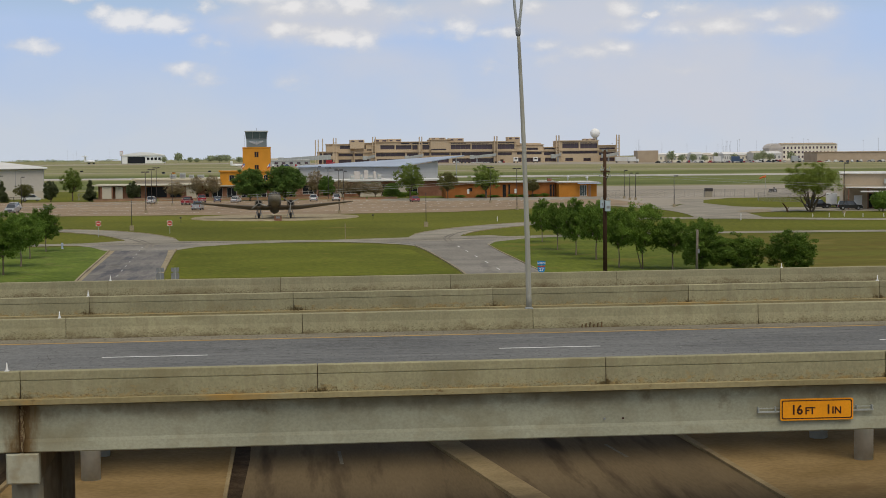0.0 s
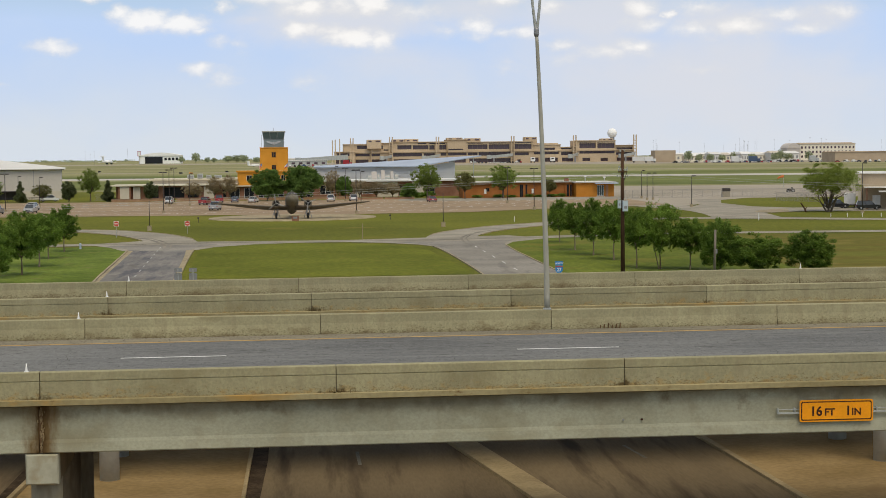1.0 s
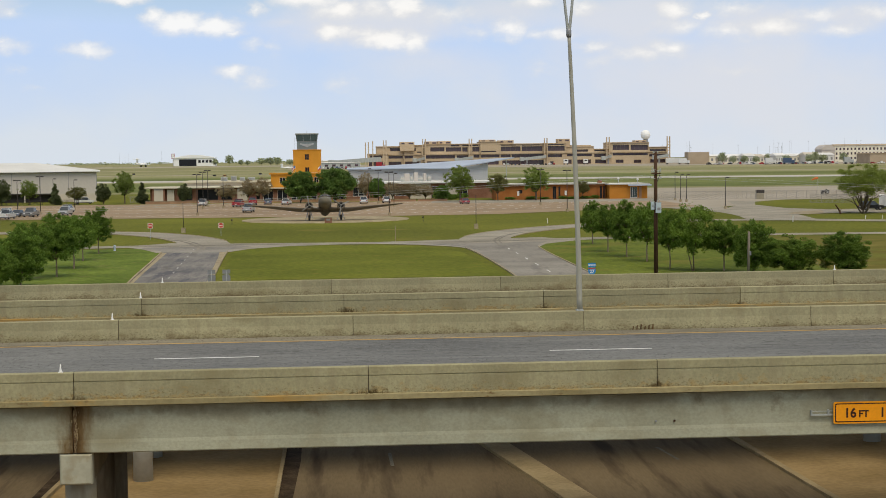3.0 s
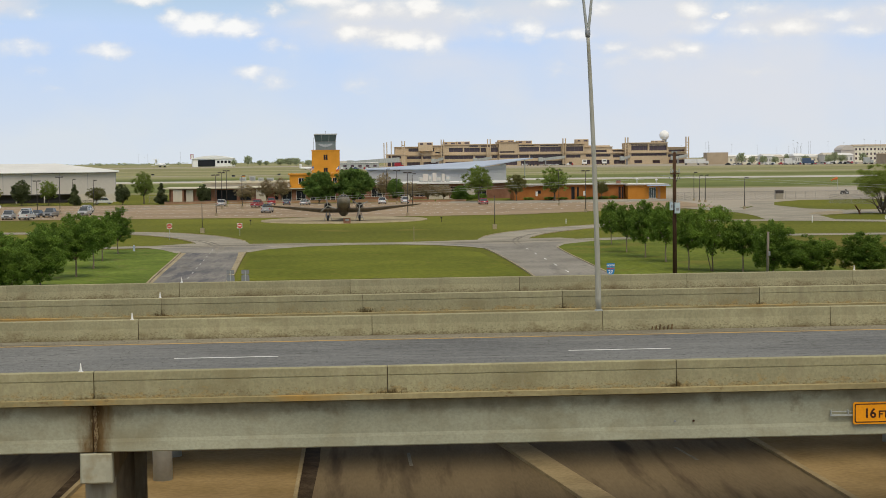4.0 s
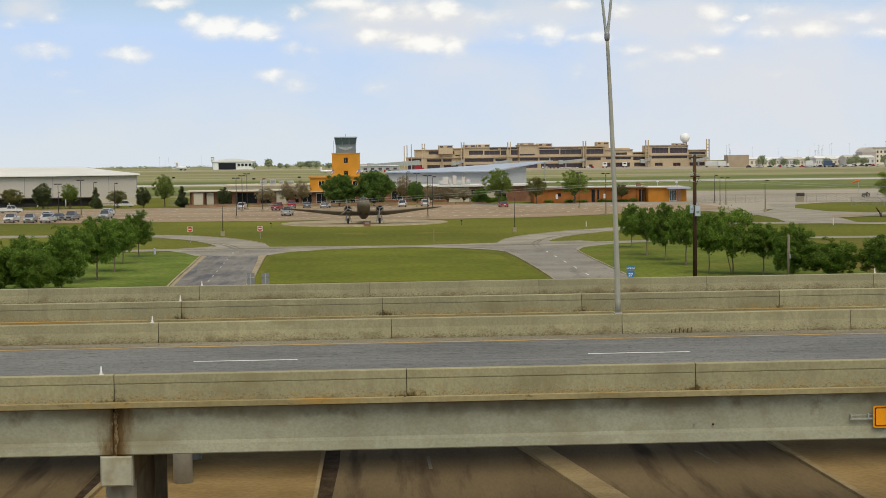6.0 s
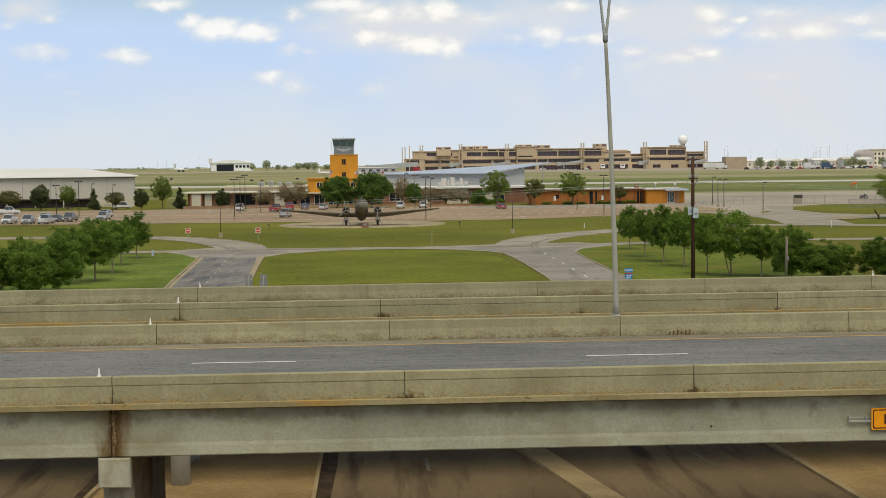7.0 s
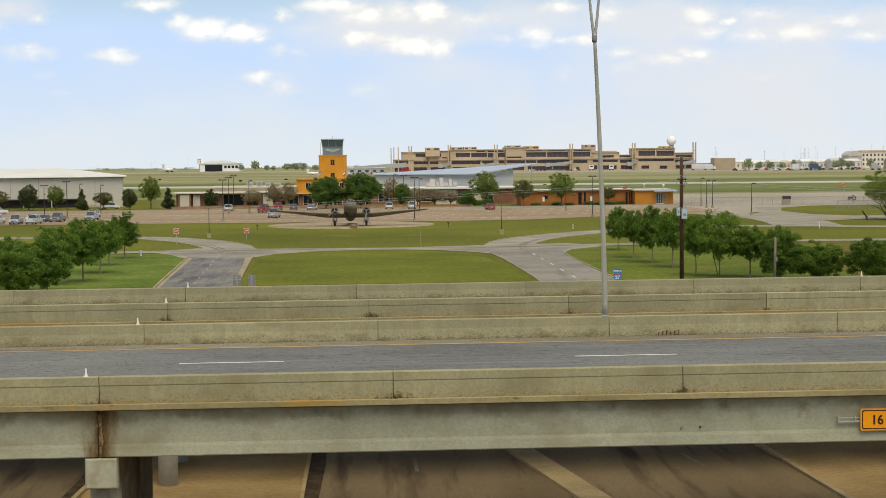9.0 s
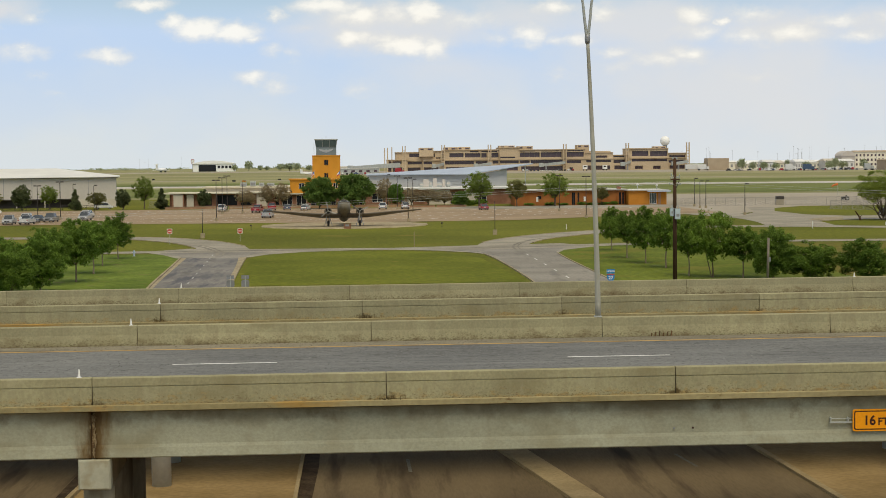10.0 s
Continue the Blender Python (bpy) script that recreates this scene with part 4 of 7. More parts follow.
# tufts and dirt at the foot of the parapets, and rust bars left standing in the median wall
def tuft(parent, x, y, z, w, h, n, seed, label="clump of dry weeds"):
    r = random.Random(seed)
    bm = bmesh.new()
    for i in range(n):
        a = x + r.gauss(0, w / 2.4)
        t = Vector((r.gauss(0, .04), r.gauss(-.02, .03), h * r.uniform(.3, 1)))
        s = Vector((r.uniform(.003, .009), 0, 0))
        b = Vector((a, y + r.gauss(0, .02), z))
        bm.faces.new([bm.verts.new(v) for v in (b - s, b + s, b + t + s * .3, b + t - s * .3)])
    return tagged(part("weeds", bm, "moss", parent, label), kind="stuff")


tuft(near, .5, 43.77, 5.17, .34, .12, 45, 9)
tuft(far, -.1, 63.85, 5.46, .45, .22, 60, 10)
for i in range(6):
    part("stub_bar", rod((9.58 + i * .135, 55.02, 5.53), (9.58 + i * .135 + .02, 55.02, 5.67 + .03 * (i % 3)), .022, 6), "joint", near, "rusty stub bar")
for x in (9.17, 9.68):
    bm = bmesh.new()
    bmesh.ops.create_cone(bm, cap_ends=True, segments=14, radius1=.03, radius2=.03, depth=.03)
    bmesh.ops.rotate(bm, verts=bm.verts[:], matrix=Matrix.Rotation(radians(90), 3, "X"))
    bmesh.ops.translate(bm, verts=bm.verts[:], vec=(x - .9, 43.965, 4.24))
    part("drain_hole", bm, "steel" if x < 9.5 else "signdark", near, "small round drain hole")


# ---- delineators, sign and lamp mast on the bridges ----
def delineator():
    d = thing("delineator", label="small white tapered delineator on the parapet", category="road marker", group="delineators on the parapets")
    part("post", tube(bmesh.new(), [(0, 0, 0), (0, 0, .03), (0, 0, .11), (0, 0, .23)], [.046, .040, .024, .012], 8), "white", d, smooth=True)
    part("foot", boxes((-.062, .062, -.045, .045, 0, .015), bevel=.004), "white", d)
    return d


first = delineator()
spots = [(yy, zt, x0 + SPAN * k) for yy, zt, x0 in ((43.95, 5.905, -7.68), (55.25, 6.19, -7.9), (64.0, 6.17, -8.05), (75.6, 5.9, -8.5)) for k in (-1, 0, 1, 2)]
for i, (yy, zt, x) in enumerate(spots):
    m = pose(x, yy, zt + GRADE * x - .003)
    if i == 0:
        first.matrix_basis = m
    else:
        copy_thing(first, m)


def letters(body, size, at, mat, parent, name="lettering", turn=(90, 0, 0), depth=.004, align="LEFT", stretch=1.0):
    cu_ = bpy.data.curves.new("text", "FONT")
    cu_.body, cu_.size, cu_.extrude, cu_.align_x = body, size, depth, align
    cu_.offset = size * .026
    tmp = new("text", cu_)
    me = bpy.data.meshes.new_from_object(tmp.evaluated_get(bpy.context.evaluated_depsgraph_get()))
    bpy.data.objects.remove(tmp)
    me.materials.clear()
    ob = part(name, me, mat, parent)
    ob.matrix_basis = pose(*at, *turn) @ Matrix.Diagonal((stretch, 1, 1, 1))
    return ob


def rounded_plate(w, h, d, r, n=5):
    pts = []
    for cx, cz, a0 in ((w / 2 - r, h / 2 - r, 0), (-w / 2 + r, h / 2 - r, 90), (-w / 2 + r, -h / 2 + r, 180), (w / 2 - r, -h / 2 + r, 270)):
        pts += [(cx + r * math.cos(radians(a0 + 90 * i / n)), cz + r * math.sin(radians(a0 + 90 * i / n))) for i in range(n + 1)]
    return loft([[(x, 0, z) for x, z in pts], [(x, d, z) for x, z in pts]])


sg = thing("clearance_sign", (14.17, 43.86, 4.375), 0, "yellow bridge clearance sign with black lettering", "road sign")
part("plate", rounded_plate(2.06, .60, .02, .06), "signyellow", sg)
ring = part("border", rounded_plate(1.98, .52, .004, .05), "signdark", sg)
ring.location = (0, -.004, 0)
inset = part("face", rounded_plate(1.92, .46, .004, .04), "signyellow", sg)
inset.location = (0, -.008, 0)
letters("16", .36, (-.74, -.010, -.125), "signdark", sg, stretch=.95)
letters("FT", .27, (-.34, -.010, -.125), "signdark", sg)
letters("1", .36, (.24, -.010, -.125), "signdark", sg, stretch=.95)
letters("IN", .27, (.42, -.010, -.125), "signdark", sg)
for z in (-.05, .05):
    part("bracket_bar", boxes((-1.65, 1.62, .03, .06, z - (.022 if z < 0 else .008), z + (.022 if z < 0 else .008)), bevel=.003), "galv", sg, "galvanised mounting bar")
for x in (-1.62, -1.15, 1.15, 1.58):
    part("bracket_clip", boxes((x - .015, x + .015, .03, .24, -.055, .085), bevel=.004), "galv", sg)

mast = thing("lamp_mast", (7.80, 55.23, 6.21), 0, "tall grey leaning lamp mast with forked twin arms", "street lamp")
line = [(0, 0, .05), (-.03, 0, 2.0), (-.11, 0, 4.8), (-.21, 0, 7.4), (-.30, 0, 9.35)]
part("pole", tube(bmesh.new(), smooth_line(line, 5), list(np.linspace(.100, .057, 21)), 16), "mastpaint", mast, smooth=True)
part("collar", tube(bmesh.new(), [(-.30, 0, 9.22), (-.302, 0, 9.3), (-.304, 0, 9.44), (-.305, 0, 9.52)], [.072, .09, .09, .07], 14), "steel", mast, "dark clamp collar", smooth=True)
for s in (-1, 1):
    arm = smooth_line([(-.305 + s * .02, 0, 9.40), (-.305 + s * .09, 0, 10.0), (-.305 + s * .21, 0, 10.9), (-.305 + s * .62, 0, 12.1), (-.305 + s * 1.5, 0, 12.8)], 6)
    part("arm", tube(bmesh.new(), arm, list(np.linspace(.055, .035, len(arm))), 10), "galv", mast, smooth=True)
part("base_plate", boxes((-.125, .125, -.12, .12, 0, .03), (-.115, .115, -.11, .11, .03, .05), bevel=.008), "galv", mast)


# ---- trees ----
def leaves_mesh(points, size, seed, mat, squash=0.75):
    """Small folded leaf clumps, one quad pair each, most of them facing the sky."""
    r = np.random.default_rng(seed)
    n = len(points)
    P = np.asarray(points)
    c = r.normal(size=(n, 3)) + np.array([0, -.25, .95])
    c /= np.linalg.norm(c, axis=1)[:, None]
    a = r.normal(size=(n, 3)); a -= c * (a * c).sum(1)[:, None]; a /= np.linalg.norm(a, axis=1)[:, None]
    b = np.cross(c, a)
    s = size * r.uniform(.55, 1.35, n)[:, None]
    v = np.empty((n, 6, 3))
    v[:, 0], v[:, 1] = P - a * s, P - a * s * .1 - b * s * squash * .6 + c * s * .25
    v[:, 2], v[:, 3] = P + a * s * .7 - b * s * squash * .35 + c * s * .1, P + a * s
    v[:, 4], v[:, 5] = P + a * s * .5 + b * s * squash * .5 + c * s * .2, P - a * s * .3 + b * s * squash * .55 + c * s * .15
    me = bpy.data.meshes.new("crown")
    idx = np.arange(n)[:, None] * 6
    f = np.concatenate([idx + np.array([0, 1, 2, 3]), idx + np.array([0, 3, 4, 5])])
    me.from_pydata(v.reshape(-1, 3).tolist(), [], f.tolist())
    me.materials.append(M[mat])
    return me


def tree(name, h, rad, fork, seed, leafmat, barkmat, count, leaf, label, shape="round", limbs=7, open_=0.0, group="", lean=0.0, trunk=None, bushy=0, gap=-.24, stems=1, low=None):
    """A tapered trunk, limbs with twigs, and a crown of leaf clumps round the limb ends."""
    r = random.Random(seed)
    t = thing(name, label=label, category="tree", group=group)
    tr = trunk or .045 * h * .55
    bw = bmesh.new()
    top = Vector((lean + r.uniform(-.1, .1), r.uniform(-.1, .1), fork))
    mid = Vector((lean * .4 + r.uniform(-.06, .06), r.uniform(-.06, .06), fork * .5))
    tube(bw, [(0, 0, -.05), (0, 0, .12), mid, top], [tr * 1.5, tr * 1.1, tr * .9, tr * .75], 9)
    for i in range(stems - 1):
        az = 6.283 * (i + r.random() * .5) / max(1, stems - 1)
        foot = Vector((math.cos(az), math.sin(az), 0)) * tr * 1.6
        tip = top + Vector((math.cos(az), math.sin(az), 0)) * rad * .32 + Vector((0, 0, h * .22))
        tube(bw, [foot - Vector((0, 0, .05)), foot.lerp(tip, .5) - Vector((0, 0, .1)), tip], [tr * .8, tr * .6, tr * .35], 7, False)
    lobes = []
    ch = h - fork * .75
    for i in range(limbs):
        az = 6.283 * (i + r.uniform(-.3, .3)) / limbs
        el = r.uniform(.35, 1.25)
        reach = r.uniform(.55, .95)
        if shape == "cone":
            z = fork + ch * (i + .5) / limbs
            end = Vector((math.cos(i * 2.4) * rad * .45 * (1 - i / limbs), math.sin(i * 2.4) * rad * .45 * (1 - i / limbs), z))
            lr = rad * (1.02 - .75 * i / limbs) * .62
            lobes.append((end, lr, lr * .9))
        else:
            end = Vector((math.cos(az) * math.cos(el) * rad * reach, math.sin(az) * math.cos(el) * rad * reach, fork + ch * (.06 + .68 * math.sin(el) * reach)))
            lobes.append((end, rad * r.uniform(.28, .50), ch * r.uniform(.14, .28)))
        m1 = top.lerp(end, .45) + Vector((0, 0, ch * .06)) + Vector((r.uniform(-1, 1), r.uniform(-1, 1), 0)) * rad * .06
        tube(bw, [top - Vector((0, 0, .1)), m1, end], [tr * .55, tr * .32, tr * .10], 6, False)
        for j in range(3):
            q = m1.lerp(end, r.uniform(.2, .9))
            e2 = q + Vector((r.gauss(0, 1), r.gauss(0, 1), r.uniform(-.2, 1.0))) * rad * .28
            tube(bw, [q, q.lerp(e2, .5) + Vector((0, 0, .05)), e2], [tr * .16, tr * .10, tr * .04], 4, False)
            if shape != "cone" and r.random() < .55:
                lobes.append((e2, rad * r.uniform(.18, .30), ch * r.uniform(.10, .17)))
    if shape != "cone":
        lobes.append((Vector((lean, 0, fork + ch * .55)), rad * .55, ch * .33))
    for i in range(bushy):
        az, q = r.uniform(0, 6.283), r.uniform(.3, .78)
        lobes.append((Vector((math.cos(az) * rad * q, math.sin(az) * rad * q, h * r.uniform(.10, .45))), rad * r.uniform(.26, .42), h * r.uniform(.10, .16)))
    if shape != "cone":
        for i in range(14):
            az, el = r.uniform(0, 6.283), r.uniform(-.1, 1.4)
            q = r.uniform(.85, 1.12)
            lobes.append((Vector((math.cos(az) * math.cos(el) * rad * q, math.sin(az) * math.cos(el) * rad * q, fork + ch * (.18 + .72 * math.sin(el) * q))), rad * r.uniform(.08, .17), ch * r.uniform(.05, .10)))
    if low is not None:
        # one full, uneven crown from z = low to the top
        zc, rz = low * .5 + h * .5, (h - low) * .5
        lobes = [(Vector((lean, 0, zc)), rad * .66, rz * .66)]
        for i in range(46):
            u, az = 1 - 2 * (i + .5) / 46, 2.39996 * i + seed
            q, k = math.sqrt(1 - u * u), r.uniform(.48, .92)
            tall = 1 if u > 0 else .86
            lobes.append((Vector((lean + math.cos(az) * q * rad * k, math.sin(az) * q * rad * k, zc + u * rz * k * tall)), rad * r.uniform(.17, .33), rz * r.uniform(.14, .27)))
        for i in range(34):
            u, az, k = r.uniform(-.75, 1), r.uniform(0, 6.283), r.uniform(.84, 1.02)
            q = math.sqrt(1 - u * u)
            lobes.append((Vector((lean + math.cos(az) * q * rad * k, math.sin(az) * q * rad * k, zc + u * rz * k)), rad * r.uniform(.09, .17), rz * r.uniform(.08, .14)))
    part("trunk", bw, barkmat, t, smooth=True)
    g = np.random.default_rng(seed + 100)
    wts = np.array([l[1] ** 2 * l[2] for l in lobes]) ** .75
    wts /= wts.sum()
    pts = []
    for (c, lr, lz), w in zip(lobes, wts):
        k = int(count * w)
        d = g.normal(size=(k, 3)); d /= np.linalg.norm(d, axis=1)[:, None]
        rr = g.uniform(0, 1, k) ** (.42 if not open_ else .8)
        wob = np.array([1 + .38 * noise.noise(Vector(x * 2.3 + seed)) for x in d])
        p = d * (rr * wob)[:, None] * np.array([lr, lr, lz]) + np.array(c)
        keep = np.array([noise.noise(Vector(x * (2.2 / rad * 1.6)) + Vector((seed, 3, 1))) > gap + open_ * .4 for x in p])
        pts.append(p[keep])
    pts = np.concatenate(pts)
    part("crown", leaves_mesh(pts, leaf, seed, leafmat), None, t)
    return t


def placed(src, m, first):
    if first:
        src.matrix_basis = m
        return src
    k = src.scale
    return copy_thing(src, m @ Matrix.Diagonal((1 / k[0], 1 / k[1], 1 / k[2], 1)))


# street trees along the drives and the frontage road
G = "young street trees beside the drives"
kinds = [tree("street_tree", 6.0, 2.2, (1.7, 1.9, .6, .6)[i], 11 + i, ("leaf", "leafbright", "leaf", "leafbright")[i], "palebark", 27000, .088,
              ("leafy green street tree on a pale thin trunk", "leafy green street tree on a pale thin trunk", "dense green tree leafy to the ground", "dense green tree leafy to the ground")[i],
              limbs=11, group=G, trunk=.085, gap=(-.12, -.06, -.26, -.22)[i], low=(1.25, 1.5, .05, .05)[i]) for i in range(4)]
kinds.append(tree("street_tree", 6.0, 2.2, 1.5, 19, "leafsun", "bark", 23000, .084, "open-crowned green street tree with pale forked limbs", limbs=12, group=G, trunk=.065, gap=-.08, stems=2, low=1.1))
rr = random.Random(8)
# x, y, height, half width, kind
ROW = [(31.3, 209, 5.5, 1.6, 0), (30.5, 191.6, 5.8, 1.85, 1), (31.0, 181.6, 6.3, 2.0, 0), (31.8, 173.4, 6.6, 2.15, 1), (31.8, 161, 6.2, 1.7, 1),
       (33.6, 158.2, 6.8, 2.35, 4), (36.4, 157.5, 5.2, 2.0, 1), (38.7, 154.7, 5.1, 2.1, 2), (41.6, 152.5, 3.8, 2.7, 3), (46.4, 151.5, 4.0, 2.55, 2),
       (-30.6, 204.0, 5.7, 1.9, 0), (-30.3, 190, 5.4, 1.9, 1), (-29.1, 176.4, 5.9, 2.25, 1), (-28.8, 164.2, 6.2, 2.35, 0), (-30.6, 160, 5.8, 2.3, 1), (-29.9, 152.0, 5.45, 2.2, 2), (-31.6, 147.5, 4.8, 2.0, 3),
       (-33.2, 152, 5.1, 2.3, 2), (-35.4, 150, 4.7, 2.4, 3), (-38.6, 150, 4.4, 2.5, 2), (-42, 150, 3.4, 2.5, 3), (-46, 150, 3.3, 2.6, 2)]
used = set()
for x, y, h_, w_, k in ROW:
    m = pose(x, y, ground_z(y), 0, 0, rr.uniform(0, 360)) @ Matrix.Diagonal((w_ / 2.15, w_ / 2.15, h_ / 6.0, 1))
    placed(kinds[k], m, k not in used)
    used.add(k)

# trees by the museum
G2 = "trees by the museum front"
specs = dict(
    oak=(7.0, 4.2, tree("shade_tree", 7.0, 4.2, .5, 31, "leafoak", "bark", 20000, .19, "dense rounded green shade tree", limbs=12, group=G2, gap=-.26, low=.2)),
    ever=(5.4, 1.9, tree("evergreen", 5.4, 1.9, .4, 32, "leafdark", "bark", 8000, .16, "dark rounded evergreen tree", limbs=9, group=G2, gap=-.5, low=.3)),
    cone=(5.2, 1.5, tree("conifer", 5.2, 1.7, .4, 33, "leafdark", "bark", 7000, .16, "dark cone-shaped conifer by the hangar", shape="cone", limbs=9, group=G2, gap=-.5)),
    spring=(8.0, 3.3, tree("spring_tree", 8.0, 3.3, 2.0, 34, "leaflight", "bark", 12000, .15, "open light green tree coming into leaf", limbs=12, open_=.10, group=G2, low=1.6, gap=-.16)),
    brown=(5.0, 2.8, tree("budding_tree", 5.0, 2.8, .9, 35, "leafbrown", "bark", 10000, .10, "twiggy reddish-brown budding tree", limbs=12, open_=.05, group=G2, low=.7)),
    light=(5.6, 2.8, tree("light_tree", 5.6, 2.8, 1.4, 36, "leafolive", "bark", 9000, .15, "olive-brown tree with open crown", limbs=10, open_=.08, group=G2, low=1.1, gap=-.18)),
    shrub=(1.8, 1.5, tree("shrub", 1.8, 1.5, .2, 37, "leafbright", "bark", 2600, .12, "low rounded green shrub", limbs=7, group=G2, gap=-.4, low=.02)))
# kind, x, y, height, half width
SPOTS = [("oak", -11.8, 418, 8.3, 4.5), ("oak", -3.0, 416, 9.0, 5.2), ("brown", 4.9, 438, 7.5, 2.5), ("oak", 7.8, 432, 6.1, 2.2), ("brown", 12.0, 436, 4.9, 3.1), ("brown", 16.4, 436, 4.4, 3.6), ("brown", 20.8, 437, 4.0, 3.2),
         ("shrub", 24, 430, 1.7, 1.8), ("shrub", 27, 430, 1.6, 2.0), ("shrub", 30, 430, 1.8, 1.8), ("spring", 28.3, 412, 8.9, 4.0), ("oak", 24.3, 421, 4.2, 2.0), ("light", 38.3, 417, 7.1, 2.8), ("spring", 47.8, 415, 8.4, 4.3), ("light", 60.6, 421, 5.0, 1.8),
         ("ever", -63.3, 432, 5.3, 2.05), ("cone", -53.0, 430, 5.4, 1.75), ("spring", -58.3, 436, 8.3, 3.1), ("light", -70.1, 432, 4.8, 2.7), ("ever", -42.2, 432, 5.0, 1.95), ("brown", -32, 440, 4.7, 3.0), ("brown", -26.4, 441, 6.2, 2.3), ("brown", -22.3, 440, 6.6, 2.5),
         ("ever", -89.7, 434, 6.6, 2.6), ("cone", -75.3, 430, 5.4, 1.6), ("light", -97, 430, 5.6, 3.1), ("spring", -82.7, 434, 6.4, 2.9), ("light", -110, 430, 5.6, 3.2)]
SPOTS += [("shrub", x, 422.6, h_, w_) for x, h_, w_ in ((42.0, .8, 1.5), (47.5, .9, 1.7), (50.8, .7, 1.6), (55.5, .9, 1.3), (58.2, .7, 1.8), (61.5, .8, 1.7), (64.0, 1.0, 1.2))]
used = set()
for k, x, y, h_, w_ in SPOTS:
    h0, w0, src = specs[k]
    placed(src, pose(x, y, 0, 0, 0, rr.uniform(0, 360)) @ Matrix.Diagonal((w_ / w0, w_ / w0, h_ / h0, 1)), k not in used)
    used.add(k)

big = tree("mesquite_tree", 9.3, 5.3, .7, 51, "leafyellow", "bark", 52000, .085, "wide spreading mesquite tree with fine spring leaves", limbs=18, open_=.05, trunk=.20, gap=-.24, stems=4, low=2.5)
big.matrix_basis = pose(95.3, 299, 0) @ Matrix.Diagonal((1.14, 1.14, 1, 1))
placed(specs["shrub"][2], pose(108.0, 296, 0) @ Matrix.Diagonal((1.5, 1.5, 2.15, 1)), False)

# far trees along the airfield's edge
G3 = "trees at the far edge of the airfield"
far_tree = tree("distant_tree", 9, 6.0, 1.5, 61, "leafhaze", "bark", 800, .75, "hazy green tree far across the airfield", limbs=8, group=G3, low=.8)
fr = random.Random(4)
FAR = [(-191, 2700, 2.0, 1.3), (-210, 2650, 1.3, .9), (-169, 2650, 1.15, .8), (-158, 2650, 1.0, .75), (-136, 2650, 1.4, 1.5), (-122, 2650, 1.5, 1.7), (-104, 2500, 1.5, 1.2), (-62, 2300, 1.6, 1.4), (-40, 2350, .9, 1.6), (-84, 2450, 1.1, 1.1),
       (378, 1640, 1.4, .8), (384, 1620, 1.0, .7), (400, 1640, 1.0, .75), (412, 1640, .9, .7), (432, 1600, 1.0, .8), (455, 1600, .9, .7), (468, 1640, 1.1, .8), (476, 1650, 1.4, .6), (498, 1700, 1.0, 1.0), (520, 1700, 1.2, .8), (560, 1720, 1.0, .6), (610, 1700, 1, .7), (440, 1700, 1.2, .6)]
for i, (x, y, hf, wf) in enumerate(FAR):
    placed(far_tree, pose(x, y, 0, 0, 0, fr.uniform(0, 360)) @ Matrix.Diagonal((wf, wf, hf, 1)), i == 0)
# the low dark line of woods and roofs at the horizon
g = np.random.default_rng(2)
pts = []
for i in range(120):
    x = g.uniform(-1400, 2000)
    y = g.uniform(3600, 4600)
    w, hh = g.uniform(10, 60), g.uniform(1, 5)
    k = 22
    pts.append(np.stack([x + g.uniform(-w, w, k), y + g.uniform(-5, 5, k), g.uniform(.2, 1, k) ** .6 * hh], 1))
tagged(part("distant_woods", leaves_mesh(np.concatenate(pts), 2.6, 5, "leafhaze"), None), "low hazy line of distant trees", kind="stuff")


# ---- vehicles ----
def wheel(t, x, y, r, w=.22):
    bm = bmesh.new()
    bmesh.ops.create_cone(bm, cap_ends=True, segments=18, radius1=r, radius2=r, depth=w)
    bmesh.ops.bevel(bm, geom=bm.edges[:], offset=.03, segments=2, affect="EDGES")
    bmesh.ops.rotate(bm, verts=bm.verts[:], matrix=Matrix.Rotation(radians(90), 3, "X"))
    ob = part("wheel", bm, "tyre", t)
    ob.location = (x, y, r)
    b2 = bmesh.new()
    bmesh.ops.create_cone(b2, cap_ends=True, segments=14, radius1=r * .62, radius2=r * .5, depth=w + .03)
    bmesh.ops.rotate(b2, verts=b2.verts[:], matrix=Matrix.Rotation(radians(90), 3, "X"))
    part("rim", b2, "rim", ob)


